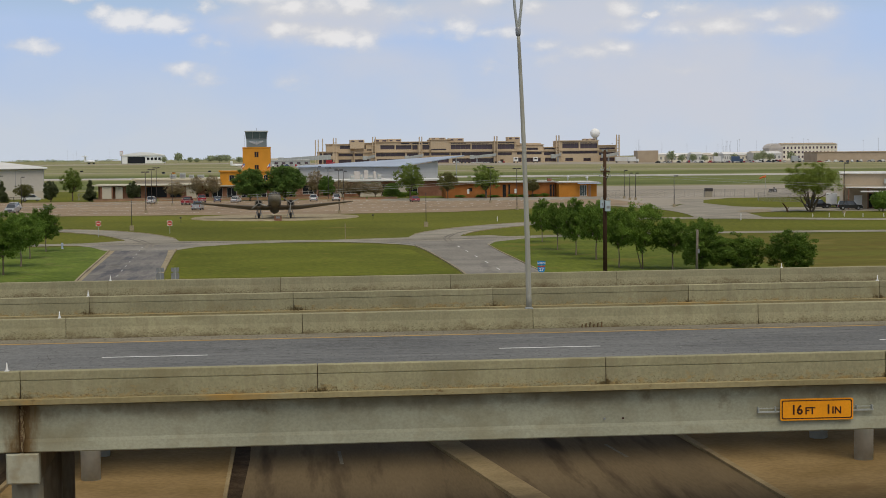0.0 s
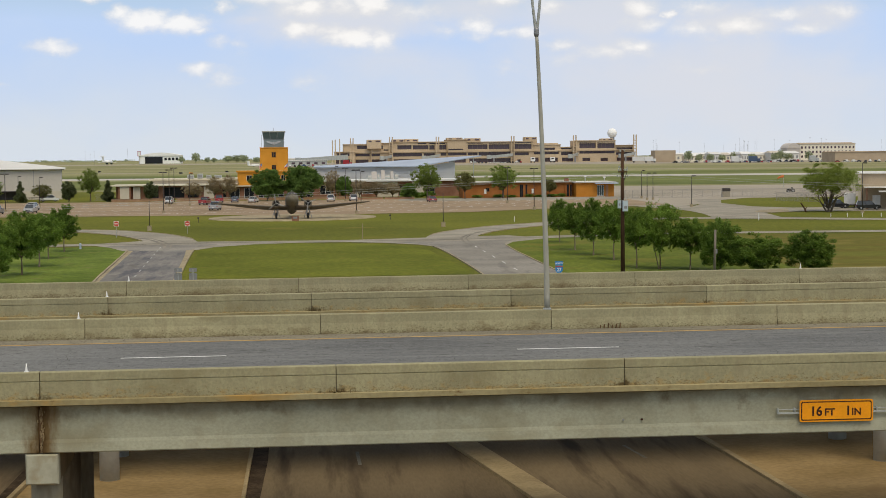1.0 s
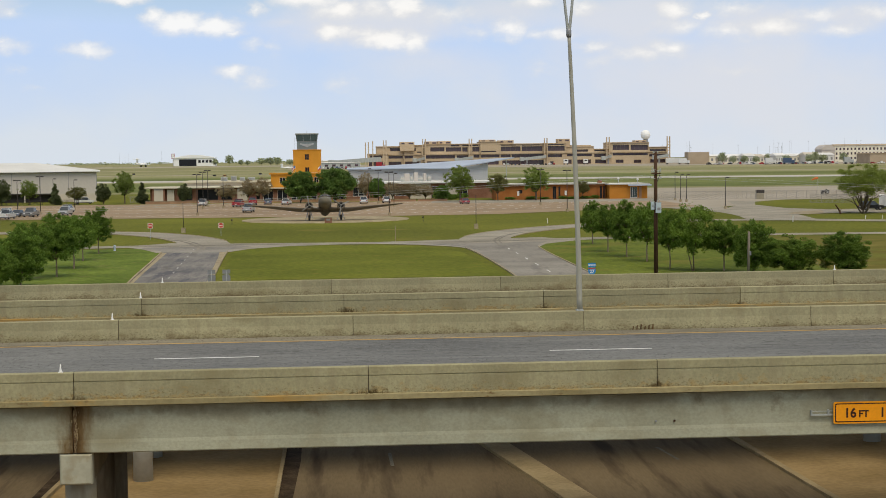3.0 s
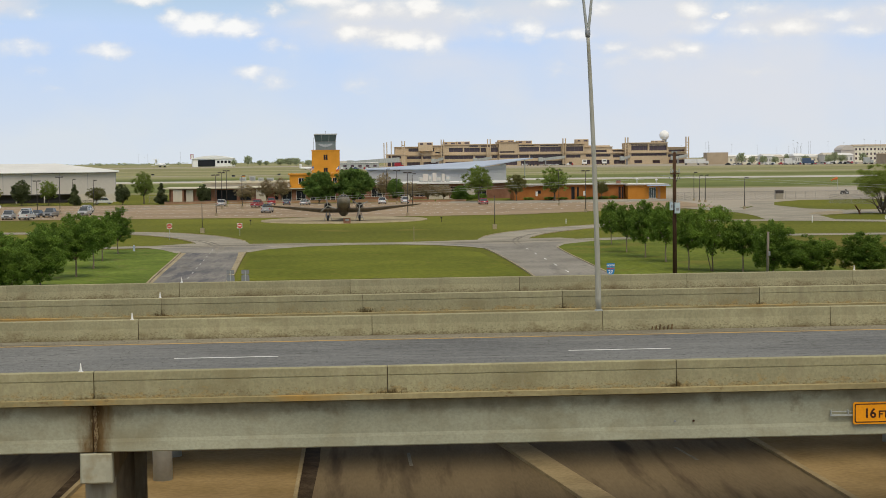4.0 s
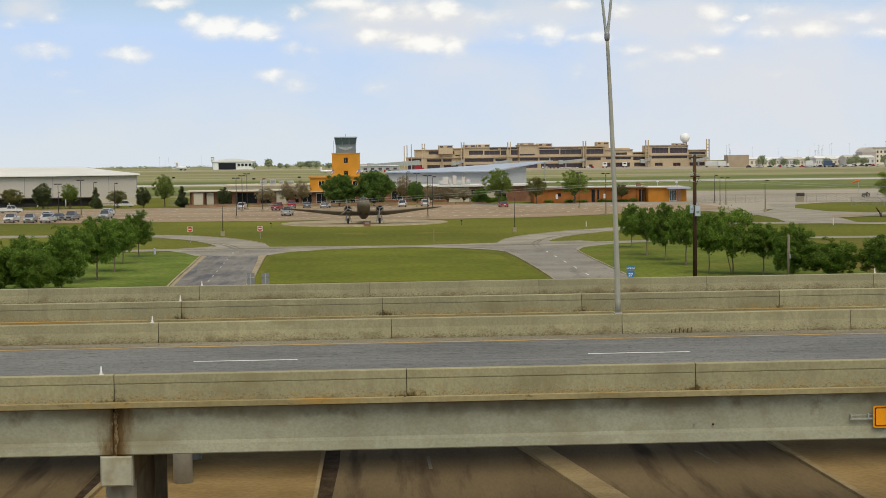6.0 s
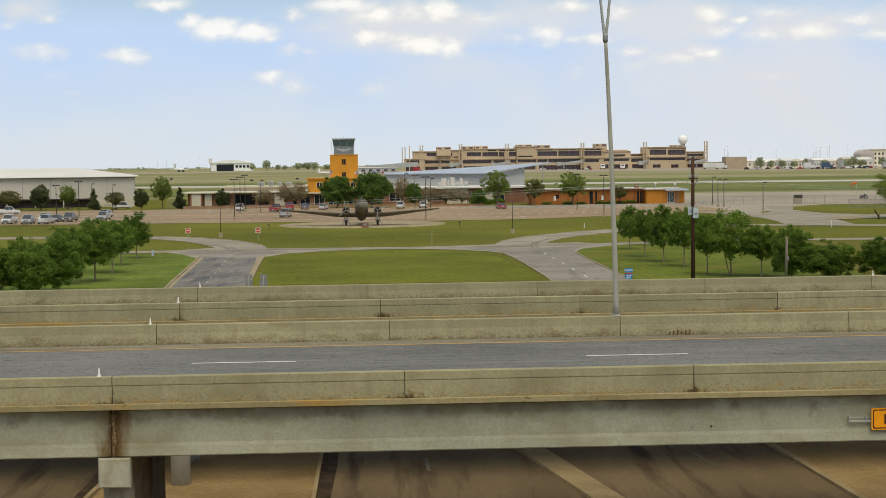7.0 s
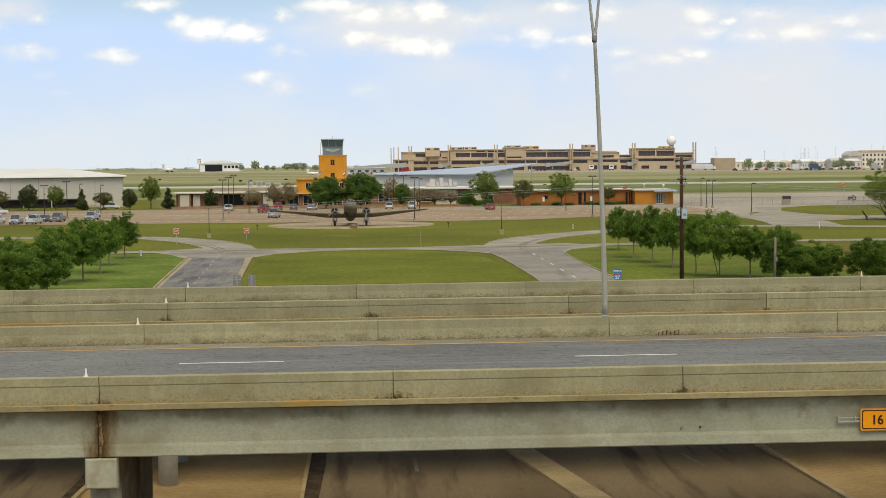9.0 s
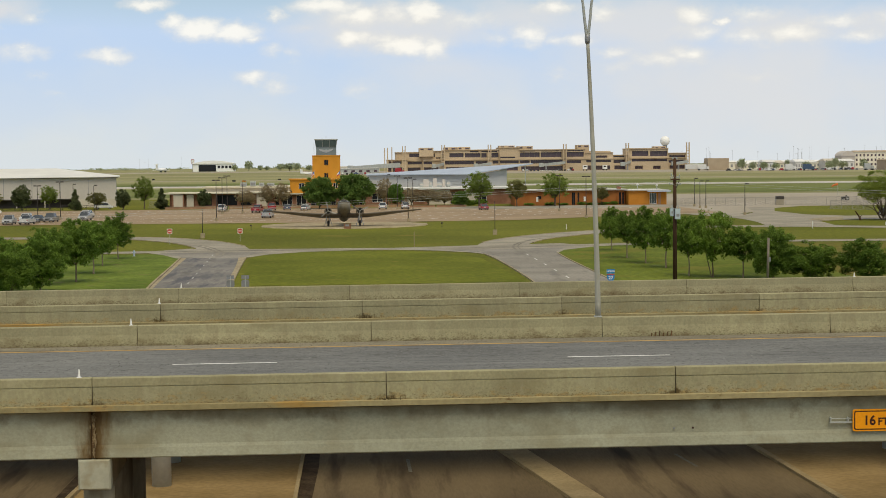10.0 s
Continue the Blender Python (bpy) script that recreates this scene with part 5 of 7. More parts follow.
def car(kind, paint_key, label, group="cars in the parking lot"):
    """kind: sedan, suv, pickup, van. Length along x, nose at +x."""
    t = thing("pickup_truck" if kind == "pickup" else "car", label=label, category="pickup" if kind == "pickup" else "car", group=group)
    L, W, H = dict(sedan=(4.7, 1.80, 1.46), suv=(4.6, 1.85, 1.72), pickup=(5.7, 1.98, 1.88), van=(5.0, 1.98, 1.8))[kind]
    belt = H * .58
    gc = .24 if kind == "sedan" else .30
    n0, n1 = L / 2, -L / 2
    if kind == "sedan":
        prof = [(n1, .45), (n1 + .05, belt - .05), (n1 + .7, belt), (n1 + .9, belt), (n0 - 1.45, belt), (n0 - .25, belt - .16), (n0, .55), (n0 - .05, gc), (n1 + .1, gc)]
        cab, roof = (n1 + .45, n0 - 1.25), (n1 + 1.25, n0 - 2.0)
    elif kind == "suv":
        prof = [(n1, .5), (n1 + .02, belt), (n0 - 1.3, belt), (n0 - .2, belt - .10), (n0, .6), (n0 - .05, gc), (n1 + .1, gc)]
        cab, roof = (n1 + .05, n0 - 1.15), (n1 + .30, n0 - 1.85)
    elif kind == "van":
        prof = [(n1, .5), (n1 + .02, belt), (n0 - 1.0, belt), (n0 - .15, belt - .18), (n0, .6), (n0 - .05, gc), (n1 + .1, gc)]
        cab, roof = (n1 + .04, n0 - .85), (n1 + .16, n0 - 1.65)
    else:
        prof = [(n1, .55), (n1 + .02, belt), (n0 - 1.45, belt), (n0 - .15, belt - .08), (n0, .6), (n0 - .05, gc), (n1 + .1, gc + .1)]
        cab, roof = (n1 + 2.0, n0 - 1.35), (n1 + 2.2, n0 - 2.05)
    secs = []
    for y, k in ((-W / 2, .94), (-W / 2 + .09, 1.0), (W / 2 - .09, 1.0), (W / 2, .94)):
        secs.append([(x * (1 if k == 1 else .985), y, .5 + (z - .5) * k) for x, z in prof])
    b = loft(secs)
    part("body", b, paint_key, t)
    gw0, gw1 = W / 2 - .06, W / 2 - .24
    gl = loft([[(cab[0], -gw0, belt - .01), (cab[1], -gw0, belt - .01), (cab[1], gw0, belt - .01), (cab[0], gw0, belt - .01)],
               [(roof[0], -gw1, H - .05), (roof[1], -gw1, H - .05), (roof[1], gw1, H - .05), (roof[0], gw1, H - .05)]])
    part("glasshouse", gl, "carglass", t, "dark tinted windows")
    rf = bmesh.new()
    box(rf, roof[0] - .06, roof[1] + .05, -gw1 - .03, gw1 + .03, H - .07, H, bevel=.03)
    part("roof", rf, paint_key, t)
    for x0, x1 in ((cab[0], roof[0]), (cab[1], roof[1]), ((cab[0] + cab[1]) / 2, (roof[0] + roof[1]) / 2)):
        for s in (-1, 1):
            part("pillar", rod((x0, s * gw0, belt - .02), (x1, s * gw1, H - .05), .032, 5), paint_key, t)
    if kind == "pickup":
        part("bed_liner", boxes((n1 + .12, n1 + 1.9, -W / 2 + .15, W / 2 - .15, belt - .01, belt + .008)), "tyre", t, "dark open cargo bed")
        for s in (-1, 1):
            part("bed_rail", boxes((n1 + .02, n1 + 1.98, s * (W / 2 - .07) - .05, s * (W / 2 - .07) + .05, belt - .02, belt + .14), bevel=.02), paint_key, t)
        part("tailgate", boxes((n1 - .01, n1 + .07, -W / 2 + .1, W / 2 - .1, .62, belt + .12), bevel=.02), paint_key, t)
    for x in (n1 + L * .185, n0 - L * .185):
        for s in (-1, 1):
            wheel(t, x, s * (W / 2 - .12), .33 if kind == "sedan" else .38)
    for s in (-1, 1):
        part("headlight", boxes((n0 - .12, n0 + .01, s * W * .36 - .18, s * W * .36 + .18, .66, .80), bevel=.02), "lamp_clear", t)
        part("taillight", boxes((n1 - .015, n1 + .08, s * W * .42 - .09, s * W * .42 + .09, belt - .34, belt - .06), bevel=.02), "lamp_red", t)
    for x in (n0 - .06, n1 + .06):
        part("bumper", boxes((x - .09, x + .09, -W / 2 + .05, W / 2 - .05, .34, .52), bevel=.03), "cargrey", t, "dark bumper")
    part("grille", boxes((n0 - .05, n0 + .02, -W * .24, W * .24, .54, .76), bevel=.02), "tyre", t, "dark front grille")
    for s in (-1, 1):
        part("wing_mirror", boxes((cab[1] - .45, cab[1] - .25, s * (W / 2 + .02) - .09, s * (W / 2 + .02) + .09, belt + .02, belt + .18), bevel=.03), paint_key, t)
        part("lower_trim", boxes((n1 + .35, n0 - .35, s * (W / 2 - .015) - .02, s * (W / 2 - .015) + .02, gc, gc + .14)), "tyre", t)
    part("number_plate", boxes((n1 - .03, n1 + .02, -.2, .2, .62, .74), bevel=.005), "white", t)
    return t


LOT = [("suv", "carwhite", -35.2, 405, 88, "white SUV parked at the lot's rear"), ("pickup", "carred", -25.7, 392, 80, "red pickup truck parked in the lot"), ("pickup", "carred", -23.4, 409, 95, "dark red pickup truck parked in the lot"),
       ("sedan", "carblue", -19.6, 410, 92, "dark blue sedan parked in the lot"), ("pickup", "carsilver", -21.0, 352, 85, "grey pickup truck parked alone in the lot"), ("sedan", "carwhite", -14.9, 406, 80, "white sedan parked beside the trees"),
       ("suv", "carwhite", 4.1, 407, 88, "white SUV parked at the lot's rear"), ("suv", "carwhite", 9.7, 409, 92, "white crossover parked at the lot's rear"), ("sedan", "carmaroon", 28.0, 392, 95, "maroon sedan parked in the lot"),
       ("pickup", "carwhite", -75.4, 334, 268, "white pickup truck parked nose out"), ("pickup", "carsilver", -71.0, 331, 272, "silver pickup truck parked nose out"), ("pickup", "carwhite", -67.3, 330, 85, "white pickup truck parked tail out"),
       ("suv", "carwhite", -71.0, 347, 268, "white SUV parked behind the pickups"), ("sedan", "carblue", -67.6, 342, 265, "dark blue sedan parked in the lot"), ("pickup", "cargrey", -64.8, 342, 266, "grey pickup truck parked in the lot"),
       ("pickup", "carsilver", -58.9, 348, 268, "silver pickup truck half hidden by a tree"), ("pickup", "carwhite", -90.5, 400, 12, "white pickup truck at the lot's edge"), ("suv", "carwhite", -61.5, 367, 85, "white SUV further back in the lot"),
       ("van", "carwhite", -69.5, 440, 5, "white van by the hangar"),
       ("suv", "carblack", 101.8, 314.6, 5, "black SUV parked behind the mesquite tree"), ("suv", "carblack", 105.0, 305.4, -10, "black SUV parked by the workshop porch")]
for kd, pk, x, y, tn, lb in LOT:
    car(kd, pk, lb).matrix_basis = pose(x, y, 0 if y > 430 else .06 if x < 80 else .07, 0, 0, tn)


# ---- the display aeroplane ----
def ellipse_ring(y, w, zb, zt, n=20, power=2.2):
    c, hgt = (zb + zt) / 2, (zt - zb) / 2
    out = []
    for k in range(n):
        a = 6.28318 * k / n
        ca, sa = math.cos(a), math.sin(a)
        q = (abs(ca) ** power + abs(sa) ** power) ** (-1 / power)
        out.append((w * q * ca, y, c + hgt * q * sa))
    return out


def foil(x, y0, y1, z, th, n=7):
    """A wing section: chord from y0 (nose) to y1 at span x."""
    up, dn = [], []
    for i in range(n + 1):
        s = i / n
        t = th * (2.6 * math.sqrt(s) - 1.3 * s - 1.3 * s * s) * .5
        y = y0 + (y1 - y0) * s
        up.append((x, y, z + t * 1.15))
        dn.append((x, y, z - t * .75))
    return up + dn[::-1][1:-1]


plane = thing("transport_aeroplane", (-4.0, 304.0, .15), 1.5, "olive-drab twin-engined propeller transport aeroplane on display", "aeroplane")
plane.matrix_basis = pose(-4.0, 297.0, .62, -11.2, 0, 1.0) @ Matrix.Diagonal((.98, .98, .98, 1))
FUS = [(-4.45, .10, 2.36, 2.60), (-4.38, .34, 2.12, 2.84), (-4.15, .60, 1.98, 3.05), (-3.6, .92, 1.78, 3.32), (-2.9, 1.10, 1.64, 3.52), (-2.55, 1.15, 1.60, 3.60),
       (-1.75, 1.18, 1.50, 4.20), (-1.2, 1.20, 1.44, 4.32), (0, 1.22, 1.42, 4.24), (4, 1.20, 1.44, 4.12), (8, .98, 1.68, 3.98), (11, .62, 2.15, 3.80), (14, .26, 2.75, 3.55), (15, .06, 3.10, 3.35)]
part("fuselage", loft([ellipse_ring(*s) for s in FUS]), "olive", plane, smooth=True)
# windscreen panes
for s in (-1, 1):
    for a, b, zl, zh in ((.05, .52, 3.66, 4.02), (.56, .92, 3.62, 3.92)):
        y_lo, y_hi = -2.52 + a * .12, -1.98 + a * .25
        bm = loft([[(s * a, y_lo - .05, zl), (s * b, y_lo + .10 * b, zl), (s * b * .88, y_hi + .14 * b, zh), (s * a, y_hi - .05, zh)],
                   [(s * a, y_lo + .05, zl), (s * b, y_lo + .20, zl), (s * b * .88, y_hi + .24, zh), (s * a, y_hi + .05, zh)]])
        part("windscreen", bm, "darkglass", plane, "dark cockpit windscreen pane")
for s in (-1, 1):
    part("wing", loft([foil(s * x, a, b, z, t) for x, a, b, z, t in ((.6, -1.35, 3.2, 1.62, .62), (4.3, -1.25, 3.15, 1.62, .55), (9.0, .05, 3.0, 2.20, .36), (13.2, 1.35, 2.75, 2.72, .20), (14.2, 1.75, 2.55, 2.84, .12), (14.5, 2.1, 2.35, 2.87, .04))]),
         "olivegrey", plane, smooth=True)
    part("tailplane", loft([foil(s * x, a, b, 3.45, t) for x, a, b, t in ((.1, 12.2, 14.6, .3), (2.6, 12.9, 14.6, .2), (3.9, 13.5, 14.4, .1), (4.1, 13.8, 14.2, .04))]), "olive", plane, smooth=True)
    R = lambda y, r, z=1.98: [(s * 2.9 + r * math.cos(6.28318 * k / 18), y, z + r * math.sin(6.28318 * k / 18)) for k in range(18)]
    eng = part("nacelle", loft([R(-1.2, .70), R(-.4, .68), R(.8, .60, 1.9), (R(2.2, .38, 1.8)), R(3.0, .1, 1.75)]), "olive", plane, smooth=True)
    part("cowling", loft([R(-2.32, .50), R(-2.38, .60), R(-2.25, .69), R(-1.7, .735), R(-1.2, .72), R(-1.22, .62), R(-2.2, .50)], cap=False), "olivegrey", eng, "worn grey engine cowling", smooth=True)
    part("engine_core", loft([R(-2.1, .40), R(-1.95, .60), R(-1.8, .62)]), "rubber", eng, "dark radial engine")
    hub = part("propeller", tube(bmesh.new(), [(s * 2.9, -2.75, 1.98), (s * 2.9, -2.68, 1.98), (s * 2.9, -2.45, 1.98), (s * 2.9, -2.1, 1.98)], [.03, .10, .14, .14], 12), "steel", plane, smooth=True)
    for k in range(3):
        a = radians((100 if s < 0 else 145) + 120 * k)
        d, w = Vector((math.cos(a), 0, math.sin(a))), Vector((-math.sin(a), .55, math.cos(a))).normalized()
        o = Vector((s * 2.9, -2.55, 1.98))
        secs = []
        for rr_, c in ((.1, .05), (.4, .095), (.9, .13), (1.4, .115), (1.68, .06), (1.76, .015)):
            n2 = d.cross(w) * .022
            p = o + d * rr_
            secs.append([p - w * c, p + n2, p + w * c, p - n2])
        part("blade", loft(secs), "propgrey", hub, "worn grey propeller blade")
    gear = part("landing_gear", tube(bmesh.new(), [(s * 2.9 - .28, -.15, .08), (s * 2.9 - .28, .1, 1.7)], [.07, .08], 8), "steel", plane)
    part("strut", rod((s * 2.9 + .28, -.15, .08), (s * 2.9 + .28, .1, 1.7), .075, 8), "steel", gear)
    part("axle", rod((s * 2.9 - .32, -.1, .08), (s * 2.9 + .32, -.1, .08), .05, 8), "steel", gear)
    part("drag_brace", rod((s * 2.9, 0, .15), (s * 2.9, 1.5, 1.6), .05, 8), "steel", gear)
    for q in (-1, 1):
        part("side_stay", rod((s * 2.9 + q * .72, -.3, -.42), (s * 2.9 + q * .34, 0, .95), .045, 8), "steel", gear)
    bm = bmesh.new()
    bmesh.ops.create_cone(bm, cap_ends=True, segments=24, radius1=.55, radius2=.55, depth=.36)
    bmesh.ops.bevel(bm, geom=bm.edges[:], offset=.10, segments=3, affect="EDGES")
    bmesh.ops.rotate(bm, verts=bm.verts[:], matrix=Matrix.Rotation(radians(90), 3, "Y"))
    tyre = part("wheel", bm, "rubber", plane)
    tyre.location = (s * 2.9, -.1, .08)
    bm = bmesh.new()
    bmesh.ops.create_cone(bm, cap_ends=True, segments=16, radius1=.24, radius2=.24, depth=.38)
    bmesh.ops.rotate(bm, verts=bm.verts[:], matrix=Matrix.Rotation(radians(90), 3, "Y"))
    part("hubcap", bm, "steel", tyre)
part("fin", loft([[(-w, (y0 + y1) / 2, z), (0, y0, z), (w, (y0 + y1) / 2, z), (0, y1, z)] for y0, y1, z, w in ((10.6, 15.0, 3.5, .14), (12.2, 15.3, 5.0, .12), (13.2, 15.1, 6.3, .08), (13.9, 14.6, 6.8, .02))]), "olive", plane)
part("antenna", rod((0, -1.0, 4.2), (0, -.9, 4.7), .03, 6), "steel", plane)
tw = part("tail_wheel_leg", rod((0, 11.2, 2.5), (0, 11.6, 2.42), .07, 8), "steel", plane)

pl = thing("brick_marker", (-3.35, 289.0, 0), 0, "low red-brick marker in front of the aeroplane", "monument")
part("base", boxes((-.62, .62, -.35, .35, 0, .95), bevel=.03), "brick", pl)
part("coping", boxes((-.68, .68, -.4, .4, .95, 1.05), bevel=.02), "kerb", pl)
part("plaque", boxes((-.35, .35, -.365, -.352, .45, .8)), "steel", pl)


# ---- the museum ----
def pane_set(parent, holes, y, frame_mat="white", glass="darkglass", mull=0):
    for xa, xb, za, zb in holes:
        fr_ = bmesh.new()
        for r in ((xa, xa + .07, za, zb), (xb - .07, xb, za, zb), (xa + .07, xb - .07, za, za + .07), (xa + .07, xb - .07, zb - .07, zb)):
            box(fr_, r[0], r[1], y - .02, y + .06, r[2], r[3])
        w = part("window", fr_, frame_mat, parent)
        for i in range(mull):
            xm = xa + (xb - xa) * (i + 1) / (mull + 1)
            part("mullion", boxes((xm - .03, xm + .03, y - .015, y + .05, za + .07, zb - .07)), frame_mat, w)
        part("pane", boxes((xa + .05, xb - .05, y + .015, y + .035, za + .05, zb - .05)), glass, w)


def house(name, at, w, d, h, wallmat, roofmat, label, holes=(), fascia=None, overhang=.5, glass="darkglass", mull=1, cat="building", frame_mat="white", fh=.42):
    """A flat-roofed building: front wall with openings, side and rear walls, roof slab with an overhanging edge. x along the front."""
    t = thing(name, at, 0, label, cat)
    part("front_wall", wall_open(bmesh.new(), 0, w, 0, h, 0, .3, list(holes)), wallmat, t)
    for x0, x1, y0, y1 in ((0, .3, .3, d), (w - .3, w, .3, d), (.3, w - .3, d - .3, d)):
        part("wall", boxes((x0, x1, y0, y1, 0, h)), wallmat, t)
    part("roof", boxes((-overhang, w + overhang, -overhang, d + overhang, h, h + .12)), roofmat, t)
    if fascia:
        f = bmesh.new()
        for r in ((-overhang - .06, w + overhang + .06, -overhang - .06, -overhang), (-overhang - .06, -overhang, -overhang, d + overhang), (w + overhang, w + overhang + .06, -overhang, d + overhang), (-overhang - .06, w + overhang + .06, d + overhang, d + overhang + .06)):
            box(f, *r, h + .16 - fh, h + .16)
        part("fascia", f, fascia, t)
    pane_set(t, holes, .12, frame_mat, glass, mull)
    return t


def clad(t, rows, mat, name="cladding", label=""):
    for r in rows:
        part(name, boxes(r, bevel=.0), mat, t, label)


left = house("museum_wing", (-54, 456, 0), 44, 16, 3.6, "brick", "roofcream", "long low red-brick museum wing with cream roof edges",
             [(8.0, 11.5, .2, 3.1), (13.0, 18.5, .2, 3.1), (19.4, 22.4, .2, 3.1), (29.0, 31.5, .2, 3.1), (33.0, 37.0, .2, 3.1), (38.2, 42.5, .1, 3.1)], "roofcream", 1.8, frame_mat="darksteel", fh=.28)
clad(left, [(1.2, 3.7, -1.5, -.004, 0, 3.3), (4.7, 6.6, -.9, -.004, 0, 3.2), (23.9, 26.9, -1.2, -.004, 0, 3.2)], "stucco", "white_panel", "white wall panel")
clad(left, [(.7, 1.18, -1.5, -.004, 0, 3.3), (3.72, 4.1, -1.5, -.004, 0, 3.3)], "brick", "brick_pier")
upper = house("museum_upper_hall", (-46, 473, 0), 38, 18, 5.0, "stucco", "roofcream", "low hall with a broad cream flat roof", (), "roofcream", .6)
for x, y, z, w, h in ((-35.2, 476, 5.12, 1.8, 1.1), (-32.6, 478, 5.12, 1.6, 1.4), (-30.0, 476, 5.12, 1.4, 1.0), (-27.6, 480, 5.12, 2.0, .9), (-42, 482, 5.12, 1.6, .8)):
    if x > -37:
        a = thing("rooftop_unit", (x, y, z), 0, "grey ventilation unit on the flat roof", "ventilation unit", "units on the museum roofs")
        part("housing", boxes((-w / 2, w / 2, -.9, .9, .12, h), bevel=.04), "galv", a)
        part("grille", boxes((-w / 2 + .2, w / 2 - .2, -.93, -.905, .3, h - .3)), "steel", a)
        part("base", boxes((-w / 2 + .1, w / 2 - .1, -.8, .8, 0, .12)), "steel", a)

tower = thing("control_tower", (-10.9, 456, 0), 0, "orange stucco control tower with a grey glazed cab", "tower")
th = [(-.60, .60, 10.9, 12.5), (-.60, .60, 7.3, 8.9), (-.60, .60, 3.9, 5.5)]
part("shaft_front", wall_open(bmesh.new(), -3.8, 3.8, 0, 13.5, 0, .3, th), "orange", tower)
for x0, x1, y0, y1 in ((-3.8, -3.5, .3, 7), (3.5, 3.8, .3, 7), (-3.5, 3.5, 6.7, 7)):
    part("shaft_wall", boxes((x0, x1, y0, y1, 0, 13.5)), "orange", tower)
pane_set(tower, th, .1, "orange", "darkglass", 1)
clad(tower, [(-.95, -.70, -.12, -.004, 3.4, 13.1), (.70, .95, -.12, -.004, 3.4, 13.1)], "orange", "rib")
part("parapet", boxes((-3.9, 3.9, -.1, 7.1, 13.5, 13.75), bevel=.03), "orange", tower)
cab = part("cab_base", boxes((-2.75, 2.75, .8, 6.2, 13.75, 16.0), bevel=.03), "cabgrey", tower, "grey panelled base of the cab")
# plain winged shape on the cab front
for s in (-1, 1):
    part("winged_shape", loft([[(s * .25, .74, 14.5), (s * .25, .78, 14.5), (s * .25, .78, 15.2), (s * .25, .74, 15.2)], [(s * 1.9, .74, 15.15), (s * 1.9, .78, 15.15), (s * 1.9, .78, 15.55), (s * 1.9, .74, 15.55)]]), "carsilver", cab, "plain silver wing shape")
part("roundel", boxes((-.22, .22, .72, .78, 14.45, 15.3), bevel=.05), "carsilver", cab)
gl = loft([[(-2.75, .8, 16.02), (2.75, .8, 16.02), (2.75, 6.2, 16.02), (-2.75, 6.2, 16.02)], [(-3.05, .5, 17.9), (3.05, .5, 17.9), (3.05, 6.5, 17.9), (-3.05, 6.5, 17.9)]])
part("cab_glass", gl, "cabglass", tower, "dark outward-leaning cab windows")
for x in (-1, -.34, .34, 1):
    part("cab_mullion", rod((x * 2.75, .78, 16.0), (x * 3.05, .47, 17.92), .06, 6), "steel", tower)
part("cab_sill", boxes((-2.85, 2.85, .7, 6.3, 15.96, 16.06)), "steel", tower)
part("cab_roof", boxes((-3.2, 3.2, .35, 6.65, 17.9, 18.25), bevel=.05), "galv", tower)
part("roof_rod", rod((0, 3, 18.25), (0, 3, 19.0), .04, 6), "steel", tower)
part("corner_mast", rod((-3.3, .6, 13.7), (-3.3, .6, 17.2), .04, 6), "steel", tower)

low = house("museum_entrance_block", (-20.6, 449, 0), 14, 7, 7.3, "orange", "roofwhite", "orange stucco block at the foot of the tower",
            [(2.4, 3.9, 4.6, 6.2), (8.9, 10.1, 4.7, 6.2), (10.3, 11.5, 4.7, 6.2), (11.7, 12.9, 4.7, 6.2), (4.6, 6.0, 4.7, 6.2)], "orange", .3)
porch = house("museum_entrance_porch", (-23.5, 445.2, 0), 16.5, 3.4, 3.4, "brick", "roofcream", "low brick entrance porch with a cream canopy edge",
              [(1.0, 3.6, .1, 2.9), (4.8, 7.4, .1, 2.9), (8.6, 11.2, .1, 2.9), (12.6, 15.4, .1, 2.9)], "roofcream", .9, fh=.3)
mid = house("museum_middle_wing", (-6.4, 448, 0), 46, 22, 4.4, "brick", "roofwhite", "low brick museum wing with a white canopy edge",
            [(3, 6, .1, 3.2), (8, 11, .8, 3.2), (14, 17, .8, 3.2), (19.5, 22.5, .8, 3.0), (29.4, 32.2, .1, 3.3), (36.5, 39.3, .1, 3.3)], "roofwhite", 1.0)
clad(mid, [(17.5, 19.2, -.1, -.004, 0, 3.9), (23.6, 29.2, -.1, -.004, 0, 3.9), (33.1, 36.3, -.1, -.004, 0, 3.9)], "stucco", "white_panel", "cream wall panel")
right = house("museum_long_wing", (38.4, 424, 0), 28.6, 12, 3.9, "brickor", "roofwhite", "long low orange-brick museum wing with a flat roof",
              [(5.9, 6.9, 1.6, 2.5), (14.8, 15.7, .1, 3.3), (16.3, 16.8, .1, 3.3), (27.1, 27.7, .1, 3.2), (27.95, 28.4, .1, 3.2)], "fasciagrey", .7, frame_mat="darksteel", fh=.3)
clad(right, [(21.0, 21.5, -.16, -.004, 0, 3.85), (26.5, 26.8, -.16, -.004, 0, 3.85)], "brickor", "brick_pier")
end = house("museum_end_pavilion", (67.3, 419.5, 0), 9.8, 14, 3.75, "pavilion", "roofwhite", "bright orange end pavilion with a flat canopy",
            [(5.4, 7.2, .25, 3.05)], "fasciagrey", .5, mull=2, glass="cabglass", fh=.3)
clad(end, [(7.6, 8.3, -.12, -.004, 0, 3.1)], "palebrick", "brick_pier", "pale brick pier beside the glazing")
part("canopy", boxes((4.7, 10.6, -2.0, -.57, 3.35, 3.65), bevel=.03), "roofblue", end, "pale blue-grey canopy slab")
